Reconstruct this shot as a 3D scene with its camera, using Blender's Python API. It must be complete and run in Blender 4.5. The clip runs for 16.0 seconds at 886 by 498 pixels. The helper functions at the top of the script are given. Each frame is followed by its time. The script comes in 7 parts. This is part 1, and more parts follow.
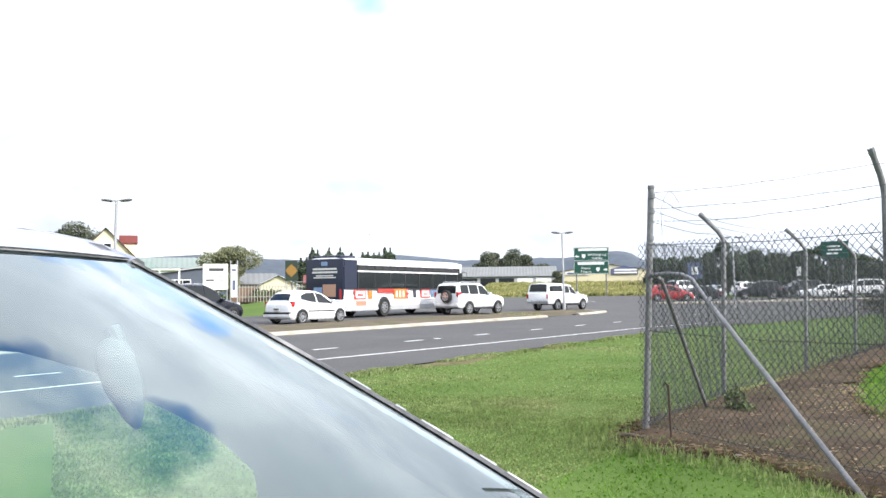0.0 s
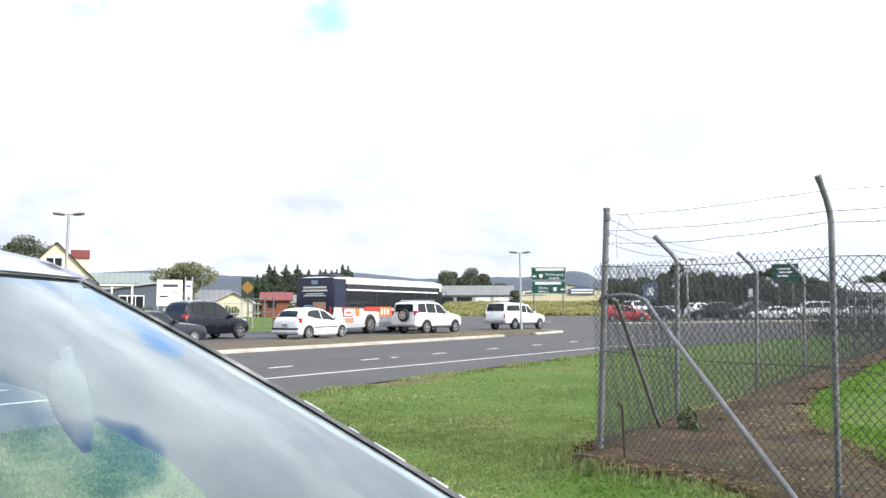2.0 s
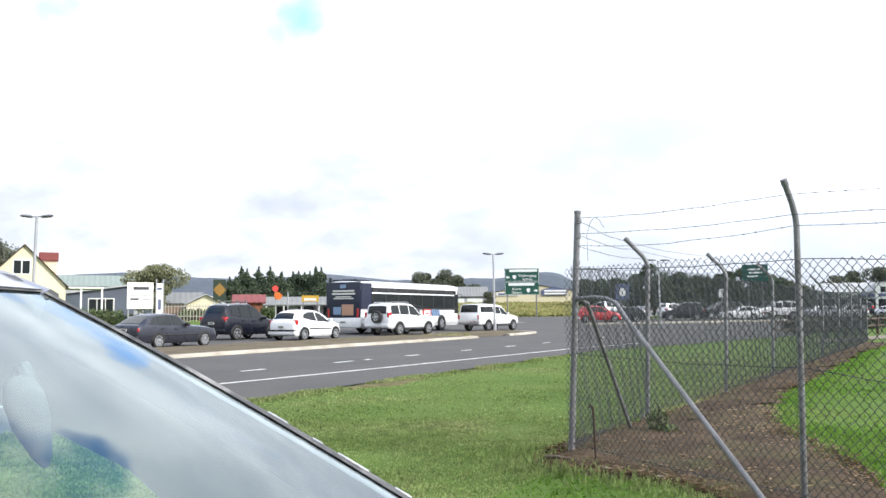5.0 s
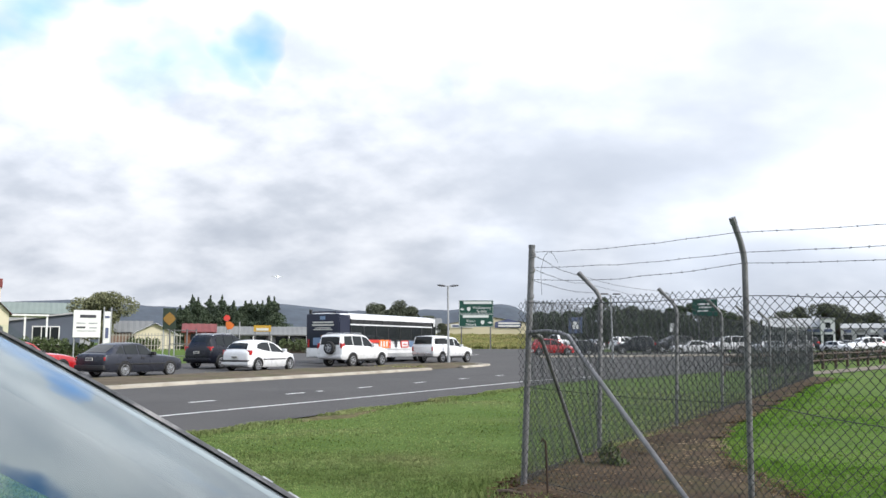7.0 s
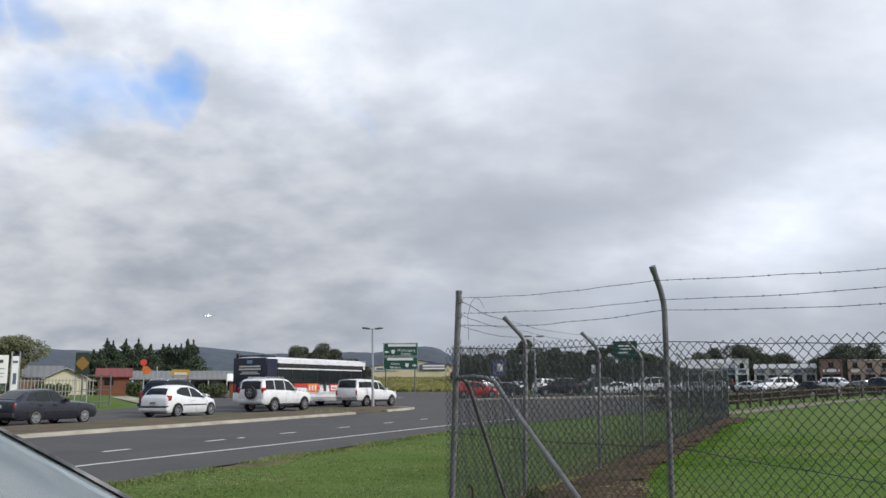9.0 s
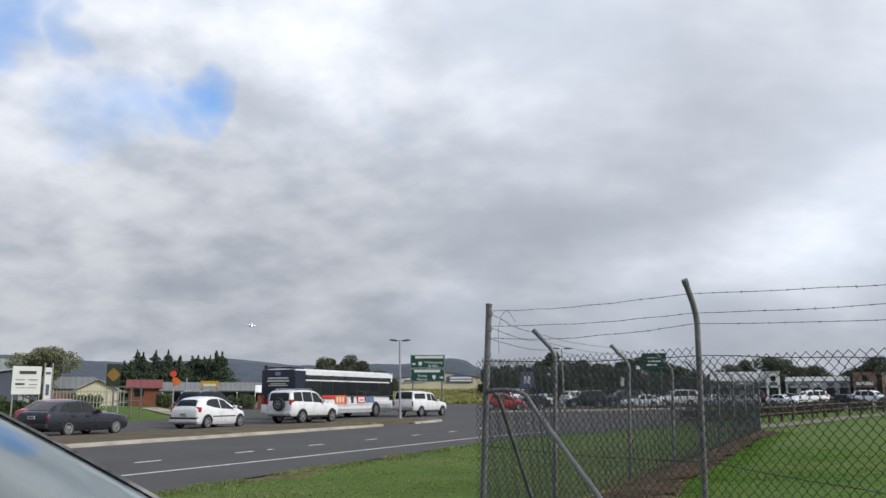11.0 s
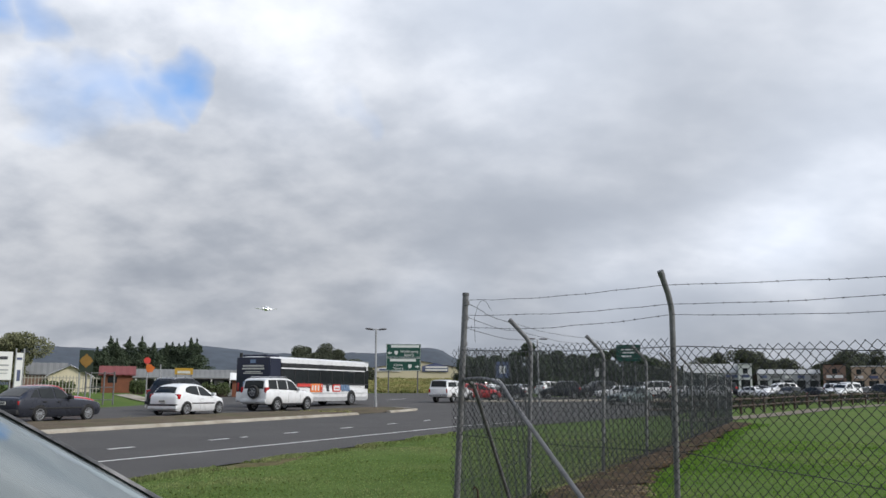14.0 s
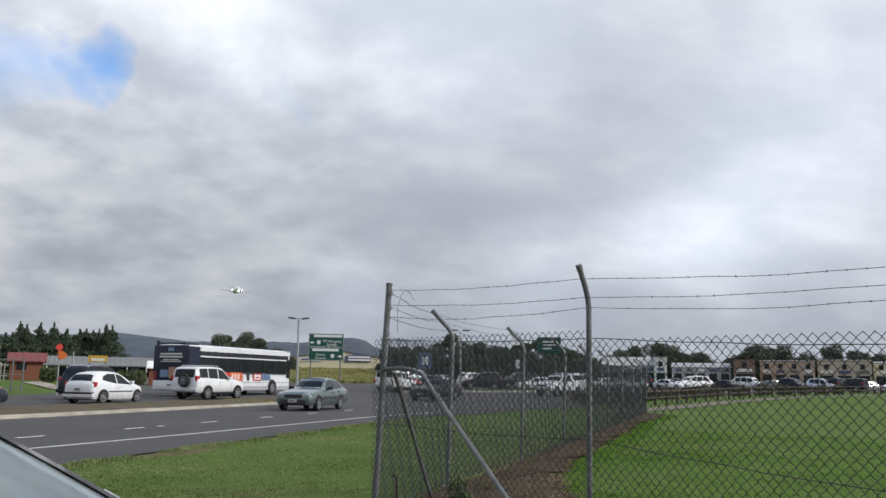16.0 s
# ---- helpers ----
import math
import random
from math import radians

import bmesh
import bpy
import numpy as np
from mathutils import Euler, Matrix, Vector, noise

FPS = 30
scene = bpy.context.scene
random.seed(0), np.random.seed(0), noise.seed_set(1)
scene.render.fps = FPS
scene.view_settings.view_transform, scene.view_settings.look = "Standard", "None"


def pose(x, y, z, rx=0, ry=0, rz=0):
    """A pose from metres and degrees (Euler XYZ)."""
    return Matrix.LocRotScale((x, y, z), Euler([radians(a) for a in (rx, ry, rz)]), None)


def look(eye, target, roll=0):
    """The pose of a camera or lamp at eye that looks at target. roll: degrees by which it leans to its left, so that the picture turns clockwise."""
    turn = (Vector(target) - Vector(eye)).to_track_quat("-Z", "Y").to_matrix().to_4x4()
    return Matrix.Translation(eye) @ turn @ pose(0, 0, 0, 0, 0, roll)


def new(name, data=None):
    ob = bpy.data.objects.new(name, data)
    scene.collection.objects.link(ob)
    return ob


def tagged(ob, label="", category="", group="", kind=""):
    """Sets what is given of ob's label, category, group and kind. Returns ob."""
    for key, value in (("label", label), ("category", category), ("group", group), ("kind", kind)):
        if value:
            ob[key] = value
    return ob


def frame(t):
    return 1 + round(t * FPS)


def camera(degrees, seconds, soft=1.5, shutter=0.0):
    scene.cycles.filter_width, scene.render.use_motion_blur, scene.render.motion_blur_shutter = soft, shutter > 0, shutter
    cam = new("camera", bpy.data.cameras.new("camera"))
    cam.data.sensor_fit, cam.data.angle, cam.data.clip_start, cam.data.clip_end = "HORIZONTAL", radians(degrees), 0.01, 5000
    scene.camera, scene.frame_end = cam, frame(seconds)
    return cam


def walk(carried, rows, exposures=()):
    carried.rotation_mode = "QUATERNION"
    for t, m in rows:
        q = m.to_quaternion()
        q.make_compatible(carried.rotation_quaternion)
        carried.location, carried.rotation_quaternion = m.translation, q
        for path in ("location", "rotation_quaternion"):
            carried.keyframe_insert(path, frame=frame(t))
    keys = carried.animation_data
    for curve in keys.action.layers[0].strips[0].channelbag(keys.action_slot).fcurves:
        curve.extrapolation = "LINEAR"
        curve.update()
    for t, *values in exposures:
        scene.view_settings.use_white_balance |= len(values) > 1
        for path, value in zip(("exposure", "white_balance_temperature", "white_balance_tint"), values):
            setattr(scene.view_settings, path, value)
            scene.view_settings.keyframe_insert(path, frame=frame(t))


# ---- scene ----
EXPOSURES = [(0, 1.34), (0.7, 1.2), (1.5, 1.16), (2, 1.17), (3, 0.99), (5.5, 1.14), (6, 1.07), (6.5, 0.85), (7, 0.64), (7.5, 0.46), (8, 0.36), (8.5, 0.3), (9, 0.03), (10, -0.02), (16, -0.02)]
cam = camera(54.78, 16.0)
PATH = (
    (0.0, (0.019, 0.073, 1.351), -0.04, 2.93, -0.56),
    (0.5, (0.022, 0.071, 1.348), -0.05, 3.42, -1.11),
    (1.0, (0.020, 0.055, 1.355), -1.66, 4.08, -0.73),
    (1.5, (0.023, 0.057, 1.357), -2.51, 3.96, -0.36),
    (2.0, (0.025, 0.053, 1.360), -2.84, 4.15, -0.06),
    (2.5, (0.031, 0.062, 1.375), -2.71, 5.18, -0.63),
    (3.0, (0.037, 0.051, 1.395), -3.06, 2.48, -0.92),
    (3.2, (0.035, 0.036, 1.383), -3.88, 2.02, -0.45),
    (5.5, (0.044, 0.040, 1.376), -5.10, 4.79, -0.21),
    (6.0, (0.039, 0.029, 1.382), -6.61, 5.08, 0.07),
    (6.5, (0.043, 0.041, 1.391), -7.30, 5.62, 0.20),
    (7.0, (0.042, 0.033, 1.387), -7.63, 6.32, 0.20),
    (7.5, (0.041, 0.025, 1.395), -8.27, 6.71, 0.33),
    (8.0, (0.035, 0.001, 1.393), -8.70, 6.79, -0.18),
    (8.1, (0.031, -0.003, 1.396), -10.12, 7.10, -0.22),
    (8.2, (0.027, -0.007, 1.400), -11.66, 7.50, -0.27),
    (8.3, (0.023, -0.011, 1.404), -13.74, 7.65, -0.31),
    (8.4, (0.019, -0.015, 1.407), -15.38, 7.50, -0.36),
    (8.5, (0.015, -0.019, 1.411), -15.90, 7.73, -0.40),
    (8.7, (0.009, -0.021, 1.413), -15.30, 8.55, -0.34),
    (8.8, (0.006, -0.022, 1.415), -14.30, 8.85, -0.31),
    (9.0, (0.000, -0.023, 1.417), -12.73, 9.13, -0.25),
    (9.2, (0.003, -0.022, 1.415), -12.81, 9.92, -0.05),
    (11.3, (-0.049, -0.057, 1.428), -10.82, 9.87, -0.09),
    (11.5, (-0.052, -0.063, 1.424), -11.25, 9.68, -0.05),
    (12.0, (-0.047, -0.053, 1.417), -11.35, 9.51, -0.01),
    (12.5, (-0.045, -0.041, 1.427), -10.47, 9.21, 0.18),
    (13.0, (-0.040, -0.026, 1.416), -10.65, 9.47, 0.24),
    (13.5, (-0.038, -0.023, 1.416), -11.21, 9.33, 0.32),
    (14.0, (-0.040, -0.035, 1.419), -12.47, 9.23, 0.41),
    (14.5, (-0.040, -0.063, 1.417), -13.14, 9.08, 0.43),
    (15.0, (-0.042, -0.071, 1.417), -14.62, 8.71, 0.69),
    (15.5, (-0.046, -0.093, 1.411), -16.38, 8.65, 0.94),
    (16.0, (-0.048, -0.109, 1.408), -17.53, 8.67, 0.89),
)


def aim(place, yaw, pitch, roll):
    """Camera pose from yaw (to the left), pitch (up) and roll, in degrees."""
    return pose(*place, 0, 0, yaw) @ pose(0, 0, 0, 90 + pitch) @ pose(0, 0, 0, 0, 0, roll)


walk(cam, [(t, aim(p, y, i, r)) for t, p, y, i, r in PATH], EXPOSURES)

# ---- light: broken cloud with the sun veiled behind it, off to the right ----
SUN_AZ, SUN_EL = 122.0, 34.0          # degrees right of +y, and up


def toward(az, el):
    a, e = radians(az), radians(el)
    return math.sin(a) * math.cos(e), math.cos(a) * math.cos(e), math.sin(e)


def build_world():
    w = bpy.data.worlds.new("cloudy_sky")
    scene.world = w
    w.use_nodes = True
    nt = w.node_tree
    nt.nodes.clear()
    N = nt.nodes.new
    L = nt.links.new

    def math_(op, a, b=None, c=None):
        n = N("ShaderNodeMath")
        n.operation = op
        for i, v in enumerate((a, b, c)):
            if v is None:
                continue
            if isinstance(v, (int, float)):
                n.inputs[i].default_value = v
            else:
                L(v, n.inputs[i])
        return n.outputs[0]

    out = N("ShaderNodeOutputWorld")
    bg = N("ShaderNodeBackground")
    sky = N("ShaderNodeTexSky")
    sky.sky_type = "NISHITA"
    sky.sun_disc = False
    sky.sun_elevation = radians(SUN_EL)
    sky.sun_rotation = radians(SUN_AZ)
    tc = N("ShaderNodeTexCoord")
    sep = N("ShaderNodeSeparateXYZ")
    L(tc.outputs["Generated"], sep.inputs[0])
    up = math_("MAXIMUM", sep.outputs[2], 0.0)
    flat = math_("ADD", up, 0.4)
    comb = N("ShaderNodeCombineXYZ")
    L(math_("DIVIDE", sep.outputs[0], flat), comb.inputs[0])
    L(math_("DIVIDE", sep.outputs[1], flat), comb.inputs[1])

    def tex(scale, detail, rough, dist=0.0, seed=0.0, turn=0.0, stretch=(1, 1, 1)):
        mp = N("ShaderNodeMapping")
        L(comb.outputs[0], mp.inputs[0])
        mp.inputs["Location"].default_value = (seed, seed * 0.7, 0)
        mp.inputs["Rotation"].default_value = (0, 0, radians(turn))
        mp.inputs["Scale"].default_value = stretch
        n = N("ShaderNodeTexNoise")
        n.inputs["Scale"].default_value = scale
        n.inputs["Detail"].default_value = detail
        n.inputs["Roughness"].default_value = rough
        n.inputs["Distortion"].default_value = dist
        L(mp.outputs[0], n.inputs["Vector"])
        return n.outputs[0]

    def ramp(v, stops):
        n = N("ShaderNodeValToRGB")
        n.color_ramp.interpolation = "B_SPLINE"
        el = n.color_ramp.elements
        while len(el) < len(stops):
            el.new(0.5)
        for e, (p, c) in zip(el, stops):
            e.position = p
            e.color = (*c, 1)
        L(v, n.inputs[0])
        return n.outputs[0]

    def near(az, el, towards=None):
        """Cosine to a direction."""
        dot = N("ShaderNodeVectorMath")
        dot.operation = "DOT_PRODUCT"
        dot.inputs[1].default_value = toward(az, el)
        L(towards or tc.outputs["Generated"], dot.inputs[0])
        return math_("MAXIMUM", dot.outputs["Value"], 0.0)

    big = tex(0.8, 2, 0.45, 0.0, 3.1, 25)
    mid = tex(2.5, 4, 0.5, 0.0, 7.7, 10, (1.0, 1.35, 1))
    fine = tex(8.0, 5, 0.52, 0.0, 1.3, 40)
    puff = math_("MULTIPLY", math_("SUBTRACT", fine, 0.5), math_("MULTIPLY_ADD", math_("POWER", near(-12, 18), 12.0), 0.42, 0.16))
    body = math_("ADD", math_("ADD", math_("MULTIPLY", big, 0.45), math_("MULTIPLY", mid, 0.6)), puff)
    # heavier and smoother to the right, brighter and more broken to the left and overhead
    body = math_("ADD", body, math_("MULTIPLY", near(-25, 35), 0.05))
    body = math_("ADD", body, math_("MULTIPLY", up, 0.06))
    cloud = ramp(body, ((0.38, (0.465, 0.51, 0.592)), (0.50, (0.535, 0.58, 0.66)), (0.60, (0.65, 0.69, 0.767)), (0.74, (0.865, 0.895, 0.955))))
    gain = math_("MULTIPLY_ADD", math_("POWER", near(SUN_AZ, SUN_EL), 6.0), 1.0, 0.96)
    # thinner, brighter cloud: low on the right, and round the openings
    # the last patch, centred above the view, is added to brighten the windscreen reflection
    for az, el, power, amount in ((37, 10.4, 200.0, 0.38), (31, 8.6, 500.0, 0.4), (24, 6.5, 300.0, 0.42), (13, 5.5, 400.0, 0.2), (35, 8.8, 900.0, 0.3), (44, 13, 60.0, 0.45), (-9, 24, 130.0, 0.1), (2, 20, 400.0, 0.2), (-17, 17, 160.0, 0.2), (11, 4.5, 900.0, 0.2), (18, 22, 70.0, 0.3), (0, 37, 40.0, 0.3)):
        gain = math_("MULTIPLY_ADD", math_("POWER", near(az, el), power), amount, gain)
    # greyer towards the horizon
    low = N("ShaderNodeMapRange")
    low.interpolation_type = "SMOOTHSTEP"
    for key, val in (("From Min", 0.0), ("From Max", 0.75), ("To Min", 0.72), ("To Max", 1.3)):
        low.inputs[key].default_value = val
    L(up, low.inputs["Value"])
    gain = math_("MULTIPLY", gain, low.outputs[0])
    lit = N("ShaderNodeVectorMath")
    lit.operation = "SCALE"
    L(cloud, lit.inputs[0])
    L(gain, lit.inputs["Scale"])
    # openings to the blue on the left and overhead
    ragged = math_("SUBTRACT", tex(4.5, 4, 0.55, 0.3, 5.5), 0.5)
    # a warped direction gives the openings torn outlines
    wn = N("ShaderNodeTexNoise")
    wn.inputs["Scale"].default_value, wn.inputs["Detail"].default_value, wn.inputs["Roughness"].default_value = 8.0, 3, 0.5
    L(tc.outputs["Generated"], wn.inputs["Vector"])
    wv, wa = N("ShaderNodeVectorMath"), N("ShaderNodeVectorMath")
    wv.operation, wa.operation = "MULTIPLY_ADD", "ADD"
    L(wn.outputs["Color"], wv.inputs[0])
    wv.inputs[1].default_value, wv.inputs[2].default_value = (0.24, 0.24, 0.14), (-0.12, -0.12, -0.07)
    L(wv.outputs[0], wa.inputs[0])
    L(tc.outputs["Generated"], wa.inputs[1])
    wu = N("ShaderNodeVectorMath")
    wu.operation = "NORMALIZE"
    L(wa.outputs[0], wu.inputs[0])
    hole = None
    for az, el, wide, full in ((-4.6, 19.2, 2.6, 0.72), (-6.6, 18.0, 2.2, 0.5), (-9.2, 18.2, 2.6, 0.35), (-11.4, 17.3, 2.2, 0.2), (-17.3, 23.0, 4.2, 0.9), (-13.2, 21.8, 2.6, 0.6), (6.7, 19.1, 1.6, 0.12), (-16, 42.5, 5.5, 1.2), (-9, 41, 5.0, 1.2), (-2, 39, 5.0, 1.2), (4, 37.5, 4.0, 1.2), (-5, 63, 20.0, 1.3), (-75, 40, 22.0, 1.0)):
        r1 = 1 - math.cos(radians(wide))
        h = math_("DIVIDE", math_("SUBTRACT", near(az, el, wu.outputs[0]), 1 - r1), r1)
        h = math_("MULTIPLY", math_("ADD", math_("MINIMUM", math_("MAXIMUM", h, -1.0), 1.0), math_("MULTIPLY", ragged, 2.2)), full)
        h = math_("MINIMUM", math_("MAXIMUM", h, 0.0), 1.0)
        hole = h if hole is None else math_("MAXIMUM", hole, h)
    blue = N("ShaderNodeVectorMath")
    blue.operation = "MULTIPLY"
    L(sky.outputs[0], blue.inputs[0])
    blue.inputs[1].default_value = (0.1, 0.165, 0.23)
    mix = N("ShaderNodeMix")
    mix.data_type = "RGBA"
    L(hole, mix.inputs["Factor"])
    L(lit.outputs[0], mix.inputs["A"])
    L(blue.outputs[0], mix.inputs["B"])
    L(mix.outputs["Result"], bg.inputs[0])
    bg.inputs[1].default_value = 1.0
    L(bg.outputs[0], out.inputs[0])


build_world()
sun = new("sun", bpy.data.lights.new("sun", "SUN"))
sun.data.energy, sun.data.angle, sun.data.color = 2.4, radians(10), (1.0, 0.95, 0.88)
sun.matrix_world = look((0, 0, 50), tuple(Vector((0, 0, 50)) - 50 * Vector(toward(SUN_AZ, SUN_EL))))

# ---- materials ----
def mat(name, color, rough=0.6, metal=0.0, vary=0.12, scale=6.0, fine=60.0, bump=0.0, bump_scale=80.0, coat=0.0, color2=None, emit=None, spec=0.5, random_ob=0.0, dirt=None):
    """A principled surface with two scales of variation, optional bump, coat and a dirt tint."""
    m = bpy.data.materials.new(name)
    m.use_nodes = True
    nt = m.node_tree
    b = nt.nodes["Principled BSDF"]
    N, L = nt.nodes.new, nt.links.new
    tc = N("ShaderNodeTexCoord")

    def tex(s, d=4, r=0.6):
        n = N("ShaderNodeTexNoise")
        n.inputs["Scale"].default_value, n.inputs["Detail"].default_value, n.inputs["Roughness"].default_value = s, d, r
        L(tc.outputs["Object"], n.inputs["Vector"])
        return n.outputs[0]

    c2 = color2 or tuple(max(0.0, v * (1 - 2.2 * vary)) for v in color)
    big, small = tex(scale), tex(fine, 3)
    add = N("ShaderNodeMath")
    add.operation = "MULTIPLY_ADD"
    L(small, add.inputs[0])
    add.inputs[1].default_value = 0.45
    sc = N("ShaderNodeMath")
    sc.operation = "MULTIPLY"
    L(big, sc.inputs[0])
    sc.inputs[1].default_value = 0.55
    L(sc.outputs[0], add.inputs[2])
    ramp = N("ShaderNodeValToRGB")
    ramp.color_ramp.elements[0].position, ramp.color_ramp.elements[1].position = 0.34, 0.66
    ramp.color_ramp.elements[0].color, ramp.color_ramp.elements[1].color = (*c2, 1), (*color, 1)
    L(add.outputs[0], ramp.inputs[0])
    col = ramp.outputs[0]
    if dirt:
        mx = N("ShaderNodeMix")
        mx.data_type = "RGBA"
        r2 = N("ShaderNodeValToRGB")
        r2.color_ramp.elements[0].position, r2.color_ramp.elements[1].position = 0.5, 0.72
        L(tex(scale * 0.6, 6, 0.65), r2.inputs[0])
        L(r2.outputs[0], mx.inputs["Factor"])
        L(col, mx.inputs["A"])
        mx.inputs["B"].default_value = (*dirt, 1)
        col = mx.outputs["Result"]
    if random_ob:
        oi = N("ShaderNodeObjectInfo")
        hs = N("ShaderNodeHueSaturation")
        mr = N("ShaderNodeMapRange")
        mr.inputs["To Min"].default_value, mr.inputs["To Max"].default_value = 1 - random_ob, 1 + random_ob
        L(oi.outputs["Random"], mr.inputs["Value"])
        L(mr.outputs[0], hs.inputs["Value"])
        L(col, hs.inputs["Color"])
        col = hs.outputs[0]
    L(col, b.inputs["Base Color"])
    rr = N("ShaderNodeMapRange")
    rr.inputs["To Min"].default_value, rr.inputs["To Max"].default_value = max(0.02, rough - 0.12 * (rough > 0.25)), min(1, rough + 0.1)
    L(big, rr.inputs["Value"])
    L(rr.outputs[0], b.inputs["Roughness"])
    b.inputs["Metallic"].default_value = metal
    b.inputs["Coat Weight"].default_value = coat
    b.inputs["Coat Roughness"].default_value = 0.06
    b.inputs["Specular IOR Level"].default_value = spec
    if bump:
        bp = N("ShaderNodeBump")
        bp.inputs["Strength"].default_value = bump
        bp.inputs["Distance"].default_value = 0.02
        L(tex(bump_scale, 5, 0.65), bp.inputs["Height"])
        L(bp.outputs[0], b.inputs["Normal"])
    if emit:
        b.inputs["Emission Color"].default_value = (*emit[0], 1)
        b.inputs["Emission Strength"].default_value = emit[1]
    return m


def glass(name, tint=(0.8, 0.9, 0.86), rough=0.0, ior=1.62, dust=0.0):
    """A thin pane: clear with a tint, and the mirror of its surface by Fresnel."""
    m = bpy.data.materials.new(name)
    m.use_nodes = True
    nt = m.node_tree
    nt.nodes.clear()
    N, L = nt.nodes.new, nt.links.new
    out, mix, tr, gl, fr = N("ShaderNodeOutputMaterial"), N("ShaderNodeMixShader"), N("ShaderNodeBsdfTransparent"), N("ShaderNodeBsdfGlossy"), N("ShaderNodeFresnel")
    fr.inputs["IOR"].default_value = ior
    tr.inputs["Color"].default_value = (*tint, 1)
    gl.inputs["Roughness"].default_value = rough
    gl.inputs["Color"].default_value = (0.93, 1.0, 1.0, 1)
    # both faces of the pane mirror
    two, one, div = N("ShaderNodeMath"), N("ShaderNodeMath"), N("ShaderNodeMath")
    two.operation, one.operation, div.operation = "MULTIPLY", "ADD", "DIVIDE"
    L(fr.outputs[0], two.inputs[0])
    L(fr.outputs[0], one.inputs[0])
    two.inputs[1].default_value, one.inputs[1].default_value = 2.0, 1.0
    L(two.outputs[0], div.inputs[0])
    L(one.outputs[0], div.inputs[1])
    L(div.outputs[0], mix.inputs[0])
    L(tr.outputs[0], mix.inputs[1])
    L(gl.outputs[0], mix.inputs[2])
    if dust:
        film, df = N("ShaderNodeMixShader"), N("ShaderNodeBsdfDiffuse")
        df.inputs["Color"].default_value = (0.75, 0.78, 0.76, 1)
        tc, tx, mr = N("ShaderNodeTexCoord"), N("ShaderNodeTexNoise"), N("ShaderNodeMapRange")
        tx.inputs["Scale"].default_value, tx.inputs["Detail"].default_value = 3.0, 6
        L(tc.outputs["Object"], tx.inputs["Vector"])
        mr.inputs["To Min"].default_value, mr.inputs["To Max"].default_value = dust * 0.6, dust * 1.4
        L(tx.outputs[0], mr.inputs["Value"])
        L(mr.outputs[0], film.inputs[0])
        L(mix.outputs[0], film.inputs[1])
        L(df.outputs[0], film.inputs[2])
        mix = film
    L(mix.outputs[0], out.inputs["Surface"])
    return m


ASPHALT = mat("asphalt", (0.092, 0.088, 0.086), 0.9, 0, 0.2, 0.35, 90, 0.35, 140, dirt=(0.066, 0.063, 0.062), spec=0.25)
CONCRETE = mat("pale_kerb_concrete", (0.44, 0.405, 0.34), 0.85, 0, 0.2, 1.2, 40, 0.3, 60, dirt=(0.2, 0.17, 0.13), spec=0.2)
LINE = mat("road_marking_paint", (0.74, 0.74, 0.72), 0.7, 0, 0.08, 3, 60, 0.1, 90, dirt=(0.5, 0.5, 0.48))
GRASS = mat("mown_grass", (0.095, 0.145, 0.035), 0.95, 0, 0.2, 0.45, 9, 0.5, 45, color2=(0.06, 0.105, 0.02), dirt=(0.11, 0.135, 0.045), spec=0.08)


